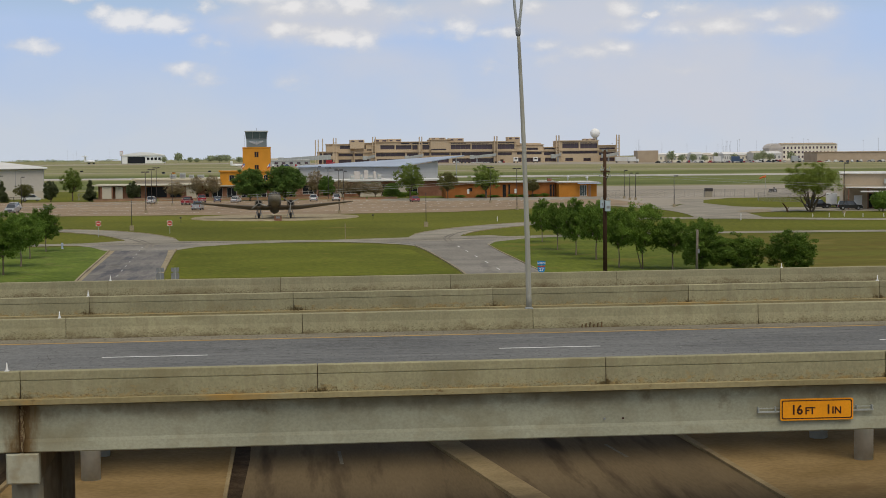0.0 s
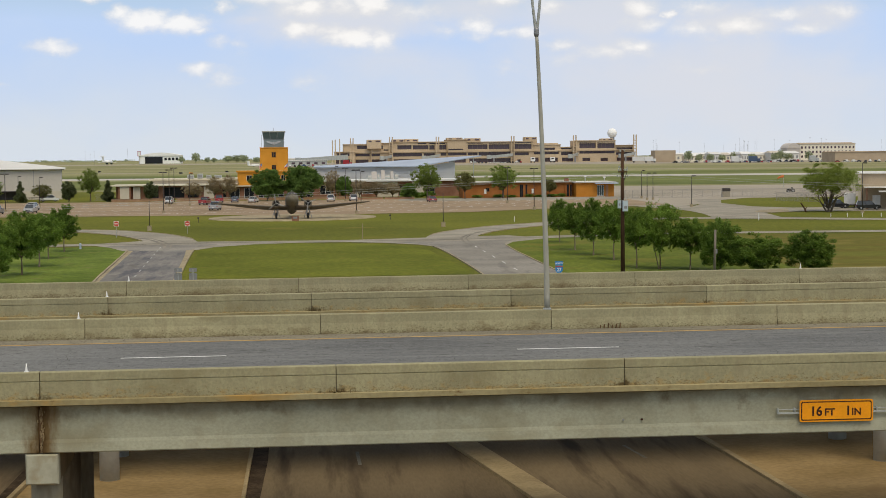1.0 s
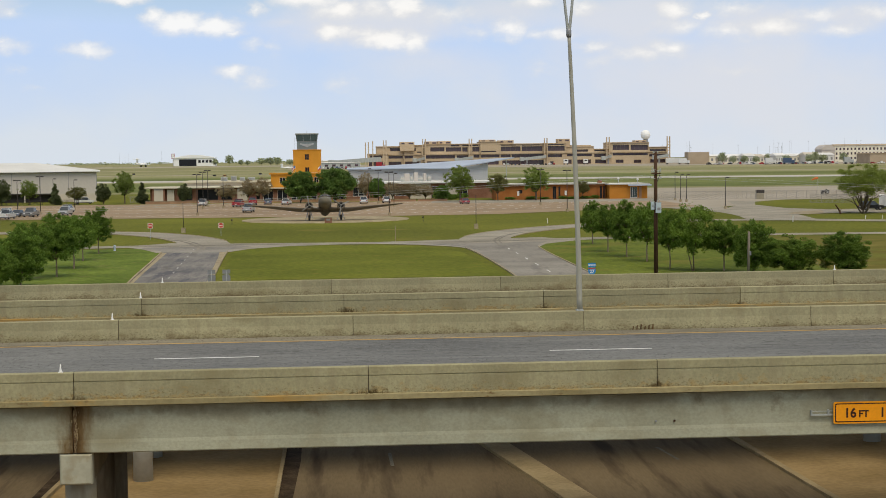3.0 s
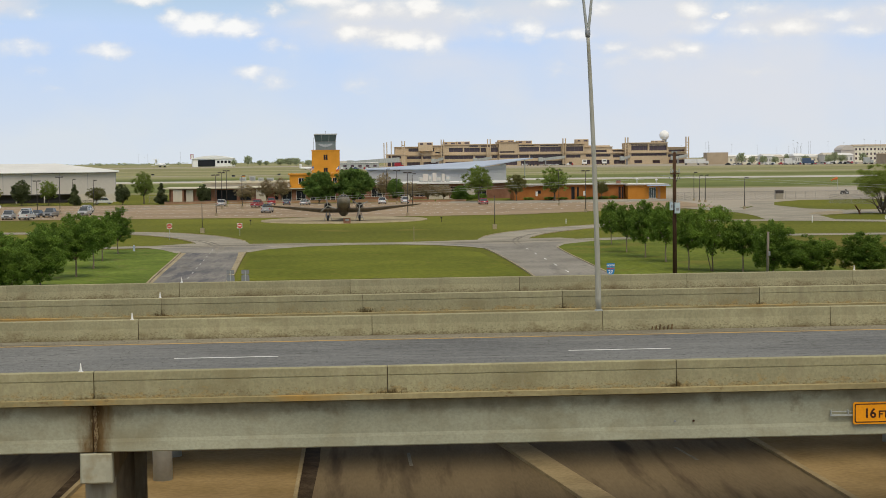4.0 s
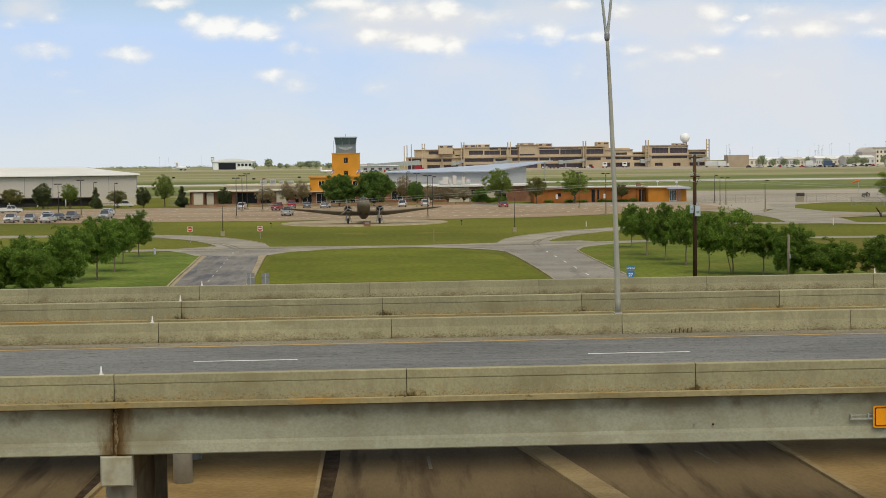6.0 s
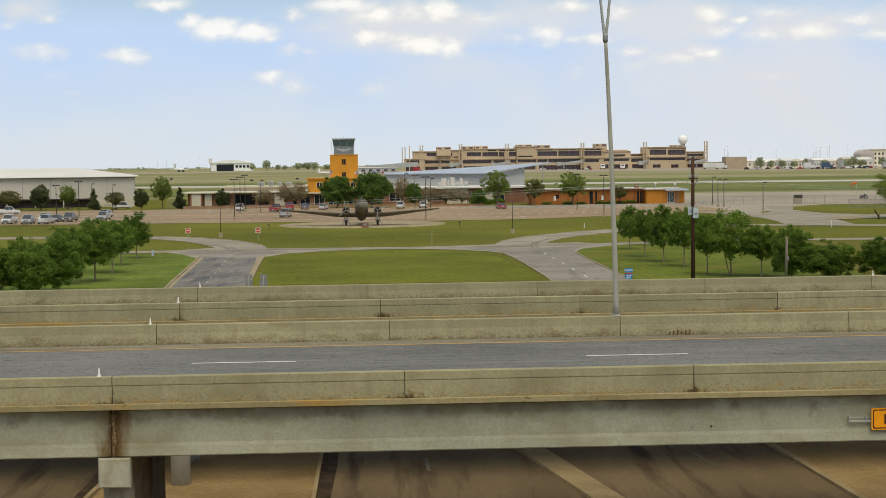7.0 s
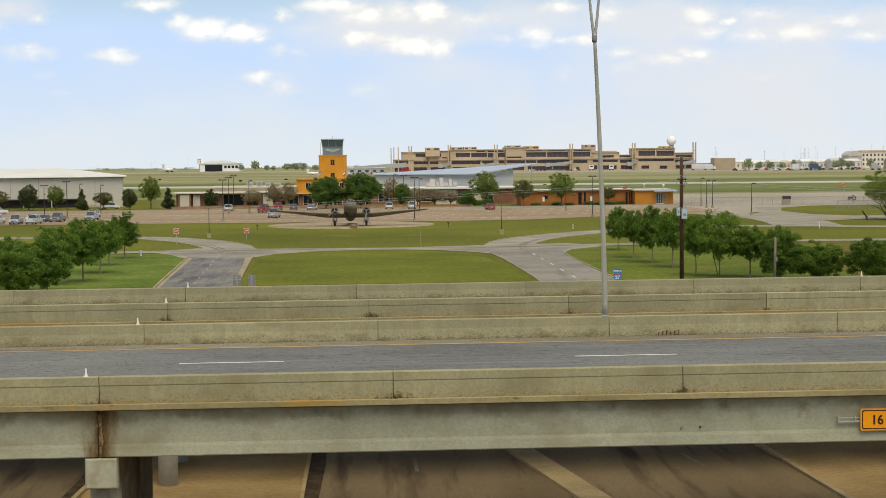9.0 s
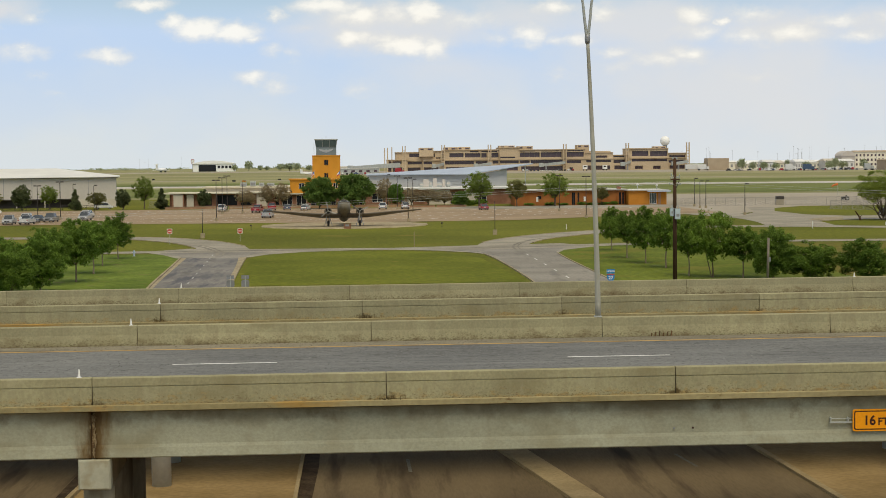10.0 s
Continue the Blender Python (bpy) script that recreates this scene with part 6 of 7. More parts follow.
part("window_ledge", boxes((5.2, 7.4, -.5, -.004, .1, .25)), "stucco", end)
for x, y, h_ in ((73.6, 428, 1.5), (78.9, 429, 1.2)):
    v = thing("roof_vent", (x - 2.6, y, 3.87), 0, "pale metal vent cowl on the flat roof", "roof vent", "vents on the museum wing")
    part("stem", rod((0, 0, 0), (0, 0, h_ - .3), .13, 10), "galv", v, smooth=True)
    part("cowl", tube(bmesh.new(), [(0, 0, h_ - .35), (0, 0, h_ - .28), (0, 0, h_ - .08), (0, 0, h_)], [.2, .36, .3, .08], 12), "white", v, smooth=True)
ch = thing("roof_box", (66.0, 427.5, 4.02), 0, "small brown box on the flat roof", "roof vent", "vents on the museum wing")
part("box", boxes((-.55, .55, -.4, .4, 0, .75), bevel=.04), "brick", ch)
part("cap", boxes((-.62, .62, -.47, .47, .75, .82)), "darksteel", ch)
for x in (44.2, 56.6):
    p_ = thing("wall_notice", (x, 423.9, 1.6), 0, "small white notice on the brick wall", "sign")
    part("board", boxes((-.3, .3, 0, .06, -.6, .6), bevel=.01), "white", p_)

hall = thing("museum_hangar", (0, 478, 0), 0, "silver corrugated hangar with a sweeping blue-grey roof", "hangar")
part("front_wall", loft([[(.4, y, 0), (41, y, 0), (41, y, 9.25), (30.6, y, 7.75), (.4, y, 7.75)] for y in (0, .3)]), "silver", hall)
part("side_wall", boxes((40.7, 41, .3, 14, 0, 9.2)), "silver", hall)
part("side_wall", boxes((.4, .7, .3, 30, 0, 7.7)), "silver", hall)
part("rear_wall", boxes((.7, 40.7, 29.7, 30, 0, 7.7)), "silver", hall)
for k in range(9):
    part("siding_rib", boxes((.4, 41, -.06, -.004, .8 + k * .85, .86 + k * .85)), "silver", hall)
roof = [(.0, -.8, 7.85), (30, -1.4, 7.8), (48.6, -2.0, 10.65), (41, 14, 10.2), (22, 31, 9.0), (.0, 31, 7.85)]
part("roof", loft([[(x, y, z) for x, y, z in roof], [(x, y, z + .28) for x, y, z in roof]]), "roofblue", hall)
part("roof_post", rod((46.3, -1.2, 0), (46.3, -1.2, 10.4), .14, 10), "galv", hall)
for i in range(7):
    x = 15.6 + i * 1.25
    w, h = (1.1, 1.5, .8)[i % 3], (1.2, 2.2, 1.5, 2.5)[i % 4]
    a = thing("rooftop_unit", (x, 462, 4.52), 0, "pale ventilation unit on the flat roof", "ventilation unit", "units on the museum roofs")
    part("housing", boxes((-w / 2, w / 2, -.8, .8, .1, h), bevel=.04), ("galv", "panelgrey")[i % 2], a)
    part("grille", boxes((-w / 2 + .15, w / 2 - .15, -.83, -.804, h * .5, h - .25)), "panelgrey", a)
    part("base", boxes((-w / 2 + .05, w / 2 - .05, -.7, .7, 0, .1)), "steel", a)

wall = thing("planter_wall", (0, 428.5, 0), 0, "low pale brick planter wall along the lot", "wall")
for x0, x1 in ((-52, -36), (-35.5, -20), (-19.5, -4), (-3.5, 9)):
    part("wall_run", boxes((x0, x1, -.2, .2, 0, .6), bevel=.02), "palebrick", wall)
    part("coping", boxes((x0 - .05, x1 + .05, -.26, .26, .6, .7), bevel=.015), "lot", wall)

wall = thing("planter_wall", (0, 421, 0), -1.5, "low orange-brick planter wall at the lot's edge", "wall")
for x0, x1 in ((10.2, 17.6), (18.0, 25.6)):
    part("wall_run", boxes((x0, x1, -.2, .2, 0, .5), bevel=.02), "palebrick", wall)
    part("coping", boxes((x0 - .05, x1 + .05, -.26, .26, .5, .6), bevel=.015), "lot", wall)

# flags beside the tower
for x, cols in ((-13.9, ("red", "white", "red", "white", "red")), (-7.0, ("blue", "white", "red"))):
    f = thing("flagpole", (x, 447.5, 0), 0, "flag hanging from a thin pole by the tower", "flag")
    part("pole", rod((0, 0, 0), (0, 0, 9.6), .04, 8, .025), "galv", f, smooth=True)
    n = len(cols)
    top, fh_, st = 9.4, .85, .13
    for i, cname in enumerate(cols):
        j0, j1, zt, zb = (0, 6, top - fh_ * i / n, top - fh_ * (i + 1) / n) if n > 3 else ((0, 2, top, top - fh_), (2, 6, top, top - fh_ / 2), (2, 6, top - fh_ / 2, top - fh_))[i]
        secs = []
        for j in range(j0, j1 + 1):
            x_, w_, dz = -.05 - st * j, .06 * math.sin(j * 1.7), -.13 * j
            secs.append([(x_, w_, zt + dz), (x_, w_ + .02, zt + dz), (x_, w_ + .02, zb + dz), (x_, w_, zb + dz)])
        part("flag_stripe", loft(secs), cname, f)
    if n > 3:
        part("flag_canton", boxes((-.40, -.05, -.09, -.06, top - .62, top - .12)), "blue", f)

# ---- the big hangar and the workshop ----
hg = thing("storage_hangar", (-141.6, 451.2, 0), 8.5, "big pale grey metal hangar with a low white roof", "hangar")
part("front_panel", boxes((0, 73, 0, .3, 2.3, 8.3)), "panelgrey", hg)
part("end_wall_front", boxes((62, 73, 0, .3, 0, 2.3)), "stucco", hg)
part("side_wall", boxes((72.7, 73, .3, 46, 0, 8.3)), "panelgrey", hg)
part("side_wall", boxes((0, .3, .3, 46, 0, 8.3)), "panelgrey", hg)
part("rear_wall", boxes((.3, 72.7, 45.7, 46, 0, 8.3)), "panelgrey", hg)
part("shade_beam", boxes((0, 62, -.1, .35, 2.15, 2.45)), "darksteel", hg)
part("recessed_wall", boxes((.3, 62, 3.2, 3.4, 0, 2.3)), "darksteel", hg, "dark recessed wall under the panels")
for i in range(9):
    part("post", boxes((.2 + i * 7.6, .5 + i * 7.6, 0, .3, 0, 2.3)), "stucco", hg)
for i in range(10):
    part("panel_seam", boxes((i * 7.6 + 4.5, i * 7.6 + 4.62, -.03, -.004, 2.5, 8.1)), "steel", hg)
part("roof", loft([[(-1, -1, 8.3), (74, -1, 8.3), (74, 47, 8.3), (-1, 47, 8.3)], [(-1, -1, 8.5), (74, -1, 8.5), (74, 47, 8.5), (-1, 47, 8.5)], [(14, 22, 10.9), (56, 22, 10.9), (56, 24, 10.9), (14, 24, 10.9)]]), "roofwhite", hg)
# thin dark strip added as the eave's shadow line
part("eave_shadow_gap", boxes((-.6, 73.6, -.6, -.5, 8.16, 8.3)), "darksteel", hg)

ws = thing("workshop_building", (105.9, 313, 0), -18, "tan metal workshop with white lean-to roofs", "building")
wh = [(5.0, 8.5, .1, 3.0)]
part("front_wall", wall_open(bmesh.new(), 0, 60, 0, 6.8, 0, .3, wh), "tan", ws)
for r in ((0, .3, .3, 22), (59.7, 60, .3, 22), (.3, 59.7, 21.7, 22)):
    part("wall", boxes((*r, 0, 6.8)), "tan", ws)
part("roof", boxes((-.4, 60.4, -.4, 22.4, 6.8, 6.98)), "roofwhite", ws)
part("eave", boxes((-.45, 60.4, -.46, -.4, 6.78, 6.98)), "roofwhite", ws)
pane_set(ws, wh, .1, "brick", "darkglass", 3)
part("downpipe", boxes((-.35, .25, -.5, -.06, 0, 6.6)), "stucco", ws)
part("lean_to_roof", boxes((.8, 16, -4.5, -.004, 4.1, 4.28), bevel=.02), "roofwhite", ws)
for x in (1.2, 4.8, 8.4, 11.6):
    part("lean_to_post", boxes((x, x + .2, -4.4, -4.2, 0, 4.1)), "brick", ws)
part("porch_roof", boxes((3.5, 18, -8.5, -4.6, 3.4, 3.58), bevel=.02), "roofwhite", ws)
for x in (7.8, 11.5, 16.5):
    part("lean_to_post", boxes((x, x + .2, -8.3, -8.1, 0, 3.4)), "stucco", ws)
clad(ws, [(2.4, 3.9, -.1, -.004, 0, 2.6), (10.0, 11.2, -.1, -.004, 0, 2.5)], "white", "door", "white door")
part("wall_unit", boxes((8.0, 10.4, -.9, -.02, 4.9, 5.8), bevel=.04), "galv", ws, "grey cooling unit on the wall")
tra = thing("trailer", (105.9, 319, 0), 72, "white box trailer beside the workshop", "trailer")
part("box", boxes((-2.0, 2.2, -1.1, 1.1, .7, 2.9), bevel=.05), "white", tra)
part("chassis", boxes((-2.6, 2.2, -.9, .9, .5, .7)), "darksteel", tra)
for x in (-.4, .5):
    for s in (-1, 1):
        wheel(tra, x, s * 1.0, .36)


# ---- poles, signs and cables ----
def lot_lamp(h, heads=1):
    t = thing("lot_lamp", label="dark slender parking-lot lamp on a concrete foot", category="street lamp", group="parking-lot lamps")
    part("pole", rod((0, 0, .5), (0, 0, h), .085, 8, .06), "darksteel", t, smooth=True)
    part("foot", tube(bmesh.new(), [(0, 0, 0), (0, 0, .55), (0, 0, .62)], [.30, .30, .26], 12), "kerb", t, "pale concrete foot")
    for s in ((-1, 1) if heads == 2 else (1,)):
        part("lamp_head", boxes((s * .45 - .38, s * .45 + .38, -.2, .2, h - .02, h + .2), bevel=.03), "darksteel", t)
    return t


for x, y, h, n in ((-30.4, 336.1, 8.2, 2), (-33.1, 381, 8.3, 2), (-33.4, 398, 8.6, 2), (-28.6, 383, 7.5, 1), (-77.5, 440, 6.6, 1), (44.1, 328.4, 8.2, 2), (7.7, 404.7, 8.1, 2), (8.2, 322, 8.4, 2),
                   (10.8, 380, 7.5, 1), (5.5, 426, 8.4, 1), (44.2, 375, 8.0, 2), (77.4, 333.3, 6.3, 1), (80.0, 398, 6.8, 1), (78.5, 384, 6.3, 1), (79.9, 384, 6.3, 1), (-70.5, 357, 7.2, 2), (-65.4, 355.5, 8.0, 2), (-63.7, 389, 6.8, 1), (98.4, 289.4, 9.0, 1)):
    lot_lamp(h, n).matrix_basis = pose(x, y, .05 if x < 80 and y < 425 and y > 322 else .0)


def thin_lamp(x, y, h):
    t = thing("garden_lamp", (x, y, 0), 0, "thin dark garden lamp post on a square stone foot", "street lamp", "garden lamps")
    part("pole", rod((0, 0, .7), (0, 0, h), .055, 8, .045), "darksteel", t, smooth=True)
    part("foot", boxes((-.32, .32, -.32, .32, 0, .8), bevel=.04), "kerb", t, "pale square foot")
    part("finial", tube(bmesh.new(), [(0, 0, h), (0, 0, h + .08), (0, 0, h + .22)], [.07, .07, .03], 8), "darksteel", t)


thin_lamp(-25.6, 258.5, 4.5)
thin_lamp(20.2, 258.0, 5.1)


def no_entry(x, y, zc, s):
    t = thing("no_entry_sign", (x, y, 0), 0, "white square sign with a red disc and white bar", "road sign", "no-entry signs")
    part("post", rod((0, .05, 0), (0, .05, zc + s * .5), .035, 8), "galv", t)
    pl_ = part("plate", rounded_plate(s, s, .015, .06), "white", t)
    pl_.location = (0, 0, zc)
    bm = bmesh.new()
    bmesh.ops.create_cone(bm, cap_ends=True, segments=32, radius1=s * .47, radius2=s * .47, depth=.008)
    bmesh.ops.rotate(bm, verts=bm.verts[:], matrix=Matrix.Rotation(radians(90), 3, "X"))
    d = part("disc", bm, "red", t)
    d.location = (0, -.006, zc)
    part("bar", boxes((-s * .34, s * .34, -.016, -.011, zc - s * .08, zc + s * .08)), "white", t)


no_entry(-28.4, 239.0, 1.95, .74)
no_entry(-18.9, 247.0, 1.55, .76)

# route marker, seen from the front
rm = thing("route_marker", (18.65, 125, ground_z(125)), 0, "blue route marker on a post, North over a shield", "road sign")
zb = 2.82 - ground_z(125)
part("post", rod((0, .04, 0), (0, .04, zb + .28), .03, 8), "galv", rm)
p1 = part("direction_plate", rounded_plate(.62, .32, .012, .03), "signblue", rm)
p1.location = (0, 0, zb + .2)
letters("NORTH", .175, (0, -.008, zb + .14), "white", rm, align="CENTER", depth=.002)
sh = [(0, -.36), (.18, -.29), (.28, -.12), (.30, .10), (.28, .20), (.15, .23), (0, .21), (-.15, .23), (-.28, .20), (-.30, .10), (-.28, -.12), (-.18, -.29)]
p2 = part("shield", loft([[(x, 0, z) for x, z in sh], [(x, .012, z) for x, z in sh]]), "signblue", rm)
p2.location = (0, 0, zb - .22)
p3 = part("shield_band", boxes((-.275, .275, -.006, -.002, .13, .195)), "red", rm, "red band of the shield")
p3.location = (0, 0, zb - .22)
letters("27", .36, (0, -.008, zb - .41), "white", rm, align="CENTER", depth=.002)


def sign_back(x, y):
    t = thing("sign_back", (x, y, ground_z(y)), 0, "bare metal back of a road sign assembly", "road sign", "signs seen from behind")
    z = 2.45 - ground_z(y)
    part("post", rod((0, -.03, 0), (0, -.03, z + .4), .035, 8), "galv", t)
    a = part("plate", rounded_plate(.60, .32, .012, .02), "steel", t)
    a.location = (0, 0, z + .30)
    b = part("plate", rounded_plate(.62, .62, .012, .16), "steel", t)
    b.location = (0, 0, z - .22)


sign_back(-10.6, 128)
sign_back(-9.45, 128)

up = thing("utility_pole", (28.33, 150, 0), 0, "dark wooden utility pole with transformers and insulators", "utility pole")
part("pole", rod((0, 0, 0), (0, 0, 11.7), .20, 12, .15), "wood", up, smooth=True)
part("crossarm", boxes((-.42, .42, -.26, -.16, 9.62, 9.74), bevel=.01), "wood", up)
for x, z in ((-.5, 9.25), (.46, 9.2), (-.34, 10.05), (.4, 9.95)):
    part("standoff", rod((0, -.12, z - .05), (x, -.22, z), .022, 6), "galv", up)
    part("post_insulator", tube(bmesh.new(), [(x, -.22, z - .02), (x, -.22, z + .06), (x, -.22, z + .14), (x, -.22, z + .2)], [.03, .06, .06, .03], 8), "galv", up)
for x in (-.38, -.2, .2, .38):
    part("insulator", tube(bmesh.new(), [(x, -.21, 9.76), (x, -.21, 9.82), (x, -.21, 9.9), (x, -.21, 9.98)], [.03, .07, .07, .03], 8), "galv", up)
part("brace", rod((.38, -.2, 9.6), (.12, -.12, 8.9), .03, 6), "darksteel", up)
for x0, x1, y0, y1, z0_, z1_ in ((-.44, -.14, -.20, .16, 6.32, 7.05), (-.06, .42, -.58, -.22, 6.05, 7.0)):
    can = part("transformer", boxes((x0, x1, y0, y1, z0_, z1_), bevel=.05), "canpaint", up, "pale blue-grey transformer case")
    part("lid", boxes((x0 - .02, x1 + .02, y0 - .02, y1 + .02, z1_, z1_ + .06), bevel=.015), "galv", can)
    part("nameplate", boxes((x0 + .1, x1 - .1, y0 - .012, y0 - .002, z0_ + .25, z0_ + .5)), "steel", can)
    for k in (.3, .7):
        part("bushing", rod((x0 + (x1 - x0) * k, (y0 + y1) / 2, z1_ + .05), (x0 + (x1 - x0) * k, (y0 + y1) / 2, z1_ + .28), .035, 8), "galv", can)
part("bracket", boxes((-.05, .2, -.24, -.14, 6.4, 6.5)), "darksteel", up)
part("top_bracket", boxes((-.25, .25, -.1, .1, 11.55, 11.72), bevel=.02), "galv", up)


def cable(a, b, sag, label, r=.011):
    pts = [Vector(a).lerp(Vector(b), i / 24) - Vector((0, 0, sag * 4 * (i / 24) * (1 - i / 24))) for i in range(25)]
    return tagged(part("overhead_cable", tube(bmesh.new(), pts, [r] * 25, 5), "wire"), label, "cable", "overhead cables", "structure")


for dz in (0, .22):
    cable((28.2, 149.8, 9.35 + dz), (-68.8, 165.1, 4.85 + dz * .7), .25, "pale sagging overhead cable")
    cable((28.4, 149.8, 9.35 + dz), (74.4, 130.2, 7.15 + dz), .2, "pale sagging overhead cable")
wp = thing("wooden_post", (37.0, 150.2, 0), 0, "grey weathered wooden post with a small box", "post")
part("post", rod((0, 0, -.05), (.08, 0, 4.2), .13, 10, .11), "greywood", wp, smooth=True)
part("meter_box", boxes((.06, .24, -.2, -.1, 2.0, 2.4), bevel=.02), "steel", wp)


def bollard(x, y, h, name="bollard", lb="short white marker post in the grass", mt="white", r=.065):
    t = thing(name, (x, y, 0), 0, lb, "marker post", "marker posts")
    part("post", tube(bmesh.new(), [(0, 0, 0), (0, 0, h - .06), (0, 0, h)], [r, r, r * .6], 8), mt, t)


for x, y, h in ((73.2, 266.8, 1.2), (33.6, 275.2, .85), (88.0, 275, .65), (91.0, 275.3, .65), (93.7, 275.5, .65), (96.5, 274, .65), (99.8, 273, .65), (103, 272, .65)):
    bollard(x, y, h)
bollard(6.5, 224.5, 2.1, "slim_post", "slim tan marker post", "kerb", .05)
for x, y in ((13.3, 289.3), (-20.1, 288.0)):
    t = thing("flood_lamp", (x, y, 0), 0, "small dark ground floodlight on a short post", "lamp", "ground floodlights")
    part("post", rod((0, 0, 0), (0, 0, .7), .045, 8), "darksteel", t)
    part("head", boxes((-.20, .12, -.14, .14, .7, .92), bevel=.03), "darksteel", t)
st = thing("leaning_stump", (90.5, 298.3, 0), 0, "dark leaning dead tree stump", "stump")
st.scale = (.8, .8, .75)
part("trunk", tube(bmesh.new(), [(.3, 0, 0), (0, 0, .9), (-.7, 0, 2.0), (-.95, 0, 2.3)], [.26, .2, .16, .08], 8), "wood", st)
part("branch", tube(bmesh.new(), [(.1, 0, .6), (.55, 0, 1.3)], [.12, .05], 6), "wood", st)
hy = thing("hydrant", (-29.4, 209.4, 0), 0, "pale blue fire hydrant at the kerb", "hydrant")
part("barrel", tube(bmesh.new(), [(0, 0, 0), (0, 0, .1), (0, 0, .55), (0, 0, .7), (0, 0, .78)], [.18, .12, .12, .13, .04], 12), "roofblue", hy)
for s in (-1, 1):
    part("outlet", rod((0, 0, .48), (s * .2, 0, .48), .06, 8), "roofblue", hy)

# windsock and the small things by the fence
wk = thing("windsock", (143.2, 493.8, 0), 0, "orange windsock on a thin pale pole", "windsock")
part("pole", rod((0, 0, 0), (0, 0, 3.7), .06, 8), "galv", wk)
part("sock", tube(bmesh.new(), [(0, 0, 3.55), (-1.0, 0, 3.35), (-1.9, 0, 2.9)], [.35, .3, .18], 10), "sockorange", wk, "orange fabric sock")
tk = thing("feed_hopper", (101.6, 400.5, 0), 0, "dark-topped tan bin beside the fence", "bin")
part("bin", boxes((-1.0, .9, -.7, .7, 0, 1.5), bevel=.05), "cartan", tk)
part("lid", boxes((-.9, 1.0, -.75, .75, 1.5, 2.3), bevel=.1), "darksteel", tk)
tc_ = thing("tractor", (129.9, 441, 0), 0, "small dark tractor on the apron", "tractor")
tc_.scale = (.75, .75, .75)
part("body", boxes((-1.4, 1.3, -.5, .5, .6, 1.3), bevel=.1), "carblack", tc_)
part("seat", boxes((.2, .7, -.3, .3, 1.3, 1.8), bevel=.08), "tyre", tc_)
for x, r_ in ((-1.0, .4), (.7, .62)):
    for s in (-1, 1):
        wheel(tc_, x, s * .7, r_, .3)


def fence(name, a, b, h, step, label, mat="fence"):
    """Posts, rails and a mesh of thin crossing wires."""
    t = thing(name, (*a, 0), math.degrees(math.atan2(b[1] - a[1], b[0] - a[0])), label, "fence")
    L = math.hypot(b[0] - a[0], b[1] - a[1])
    n = int(L / step)
    for i in range(n + 1):
        part("post", rod((L * i / n, 0, 0), (L * i / n, 0, h), .045, 6), mat, t)
    for z in (.06, h - .05):
        part("rail", rod((0, 0, z), (L, 0, z), .03, 5), mat, t)
    bm = bmesh.new()
    for i in range(int(L / .28)):
        x = i * .28
        for s in (-1, 1):
            c = Vector((x, 0, h / 2))
            d = Vector((s * .5 * h * .55, 0, h / 2))
            w = Vector((.018, 0, 0))
            bm.faces.new([bm.verts.new(v) for v in (c - d - w, c - d + w, c + d + w, c + d - w)])
    tagged(part("chain_link", bm, mat, t, "fine wire mesh"), kind="stuff")


fence("chain_link_fence", (76, 402), (150, 397), 2.1, 2.4, "grey chain-link fence along the apron")
fence("chain_link_fence", (104.5, 366), (112, 358), 2.0, 2.5, "grey chain-link fence round a small yard")
fence("garden_fence", (-58, 445), (-54.5, 445), 1.8, 1.7, "low metal fence beside the museum")
fence("lot_fence", (-128, 430), (-70, 434), 1.3, 3.0, "low fence in front of the hangar", "darksteel")

# ---- the airport terminal far across the field ----
TY = 1900.0
term = thing("airport_terminal", (0, TY, 0), 0, "long stepped tan airport terminal with dark window bands", "terminal")


def block(x0, x1, y0, top, openings, depth=50):
    """One block of the terminal: a deep front wall with recessed glazing, a core behind it, ledges and a roof slab."""
    part("front_wall", wall_open(bmesh.new(), x0, x1, 0, top, y0, y0 + 3, openings), "termtan", term)
    part("core", boxes((x0 + .05, x1 - .05, y0 + 3.01, y0 + depth, 0, top - .1)), "termtan", term)
    for xa, xb, za, zb in openings:
        g = part("window", boxes((xa, xb, y0 + 2.4, y0 + 2.6, za, zb)), "termglass", term, "dark bronze glazing")
        k = max(1, round((xb - xa) / 5.5))
        for i in range(1, k):
            xm = xa + (xb - xa) * i / k
            part("mullion", boxes((xm - .16, xm + .16, y0 + 2.1, y0 + 2.39, za, zb)), "olivegrey", g)
        if zb - za > 3.5 and za > 7:
            part("balcony_rail", boxes((xa, xb, y0 + .2, y0 + .4, za, za + .9)), "termtan", term)
    if top > 16:
        part("ledge", boxes((x0 + .2, x1 - .2, y0 - 1.4, y0 - .01, 13.3, 14.3), bevel=.1), "termtan", term)
    part("roof_slab", boxes((x0 - .4, x1 + .4, y0 - 1.3, y0 + depth, top, top + .7), bevel=.1), "termtan", term)


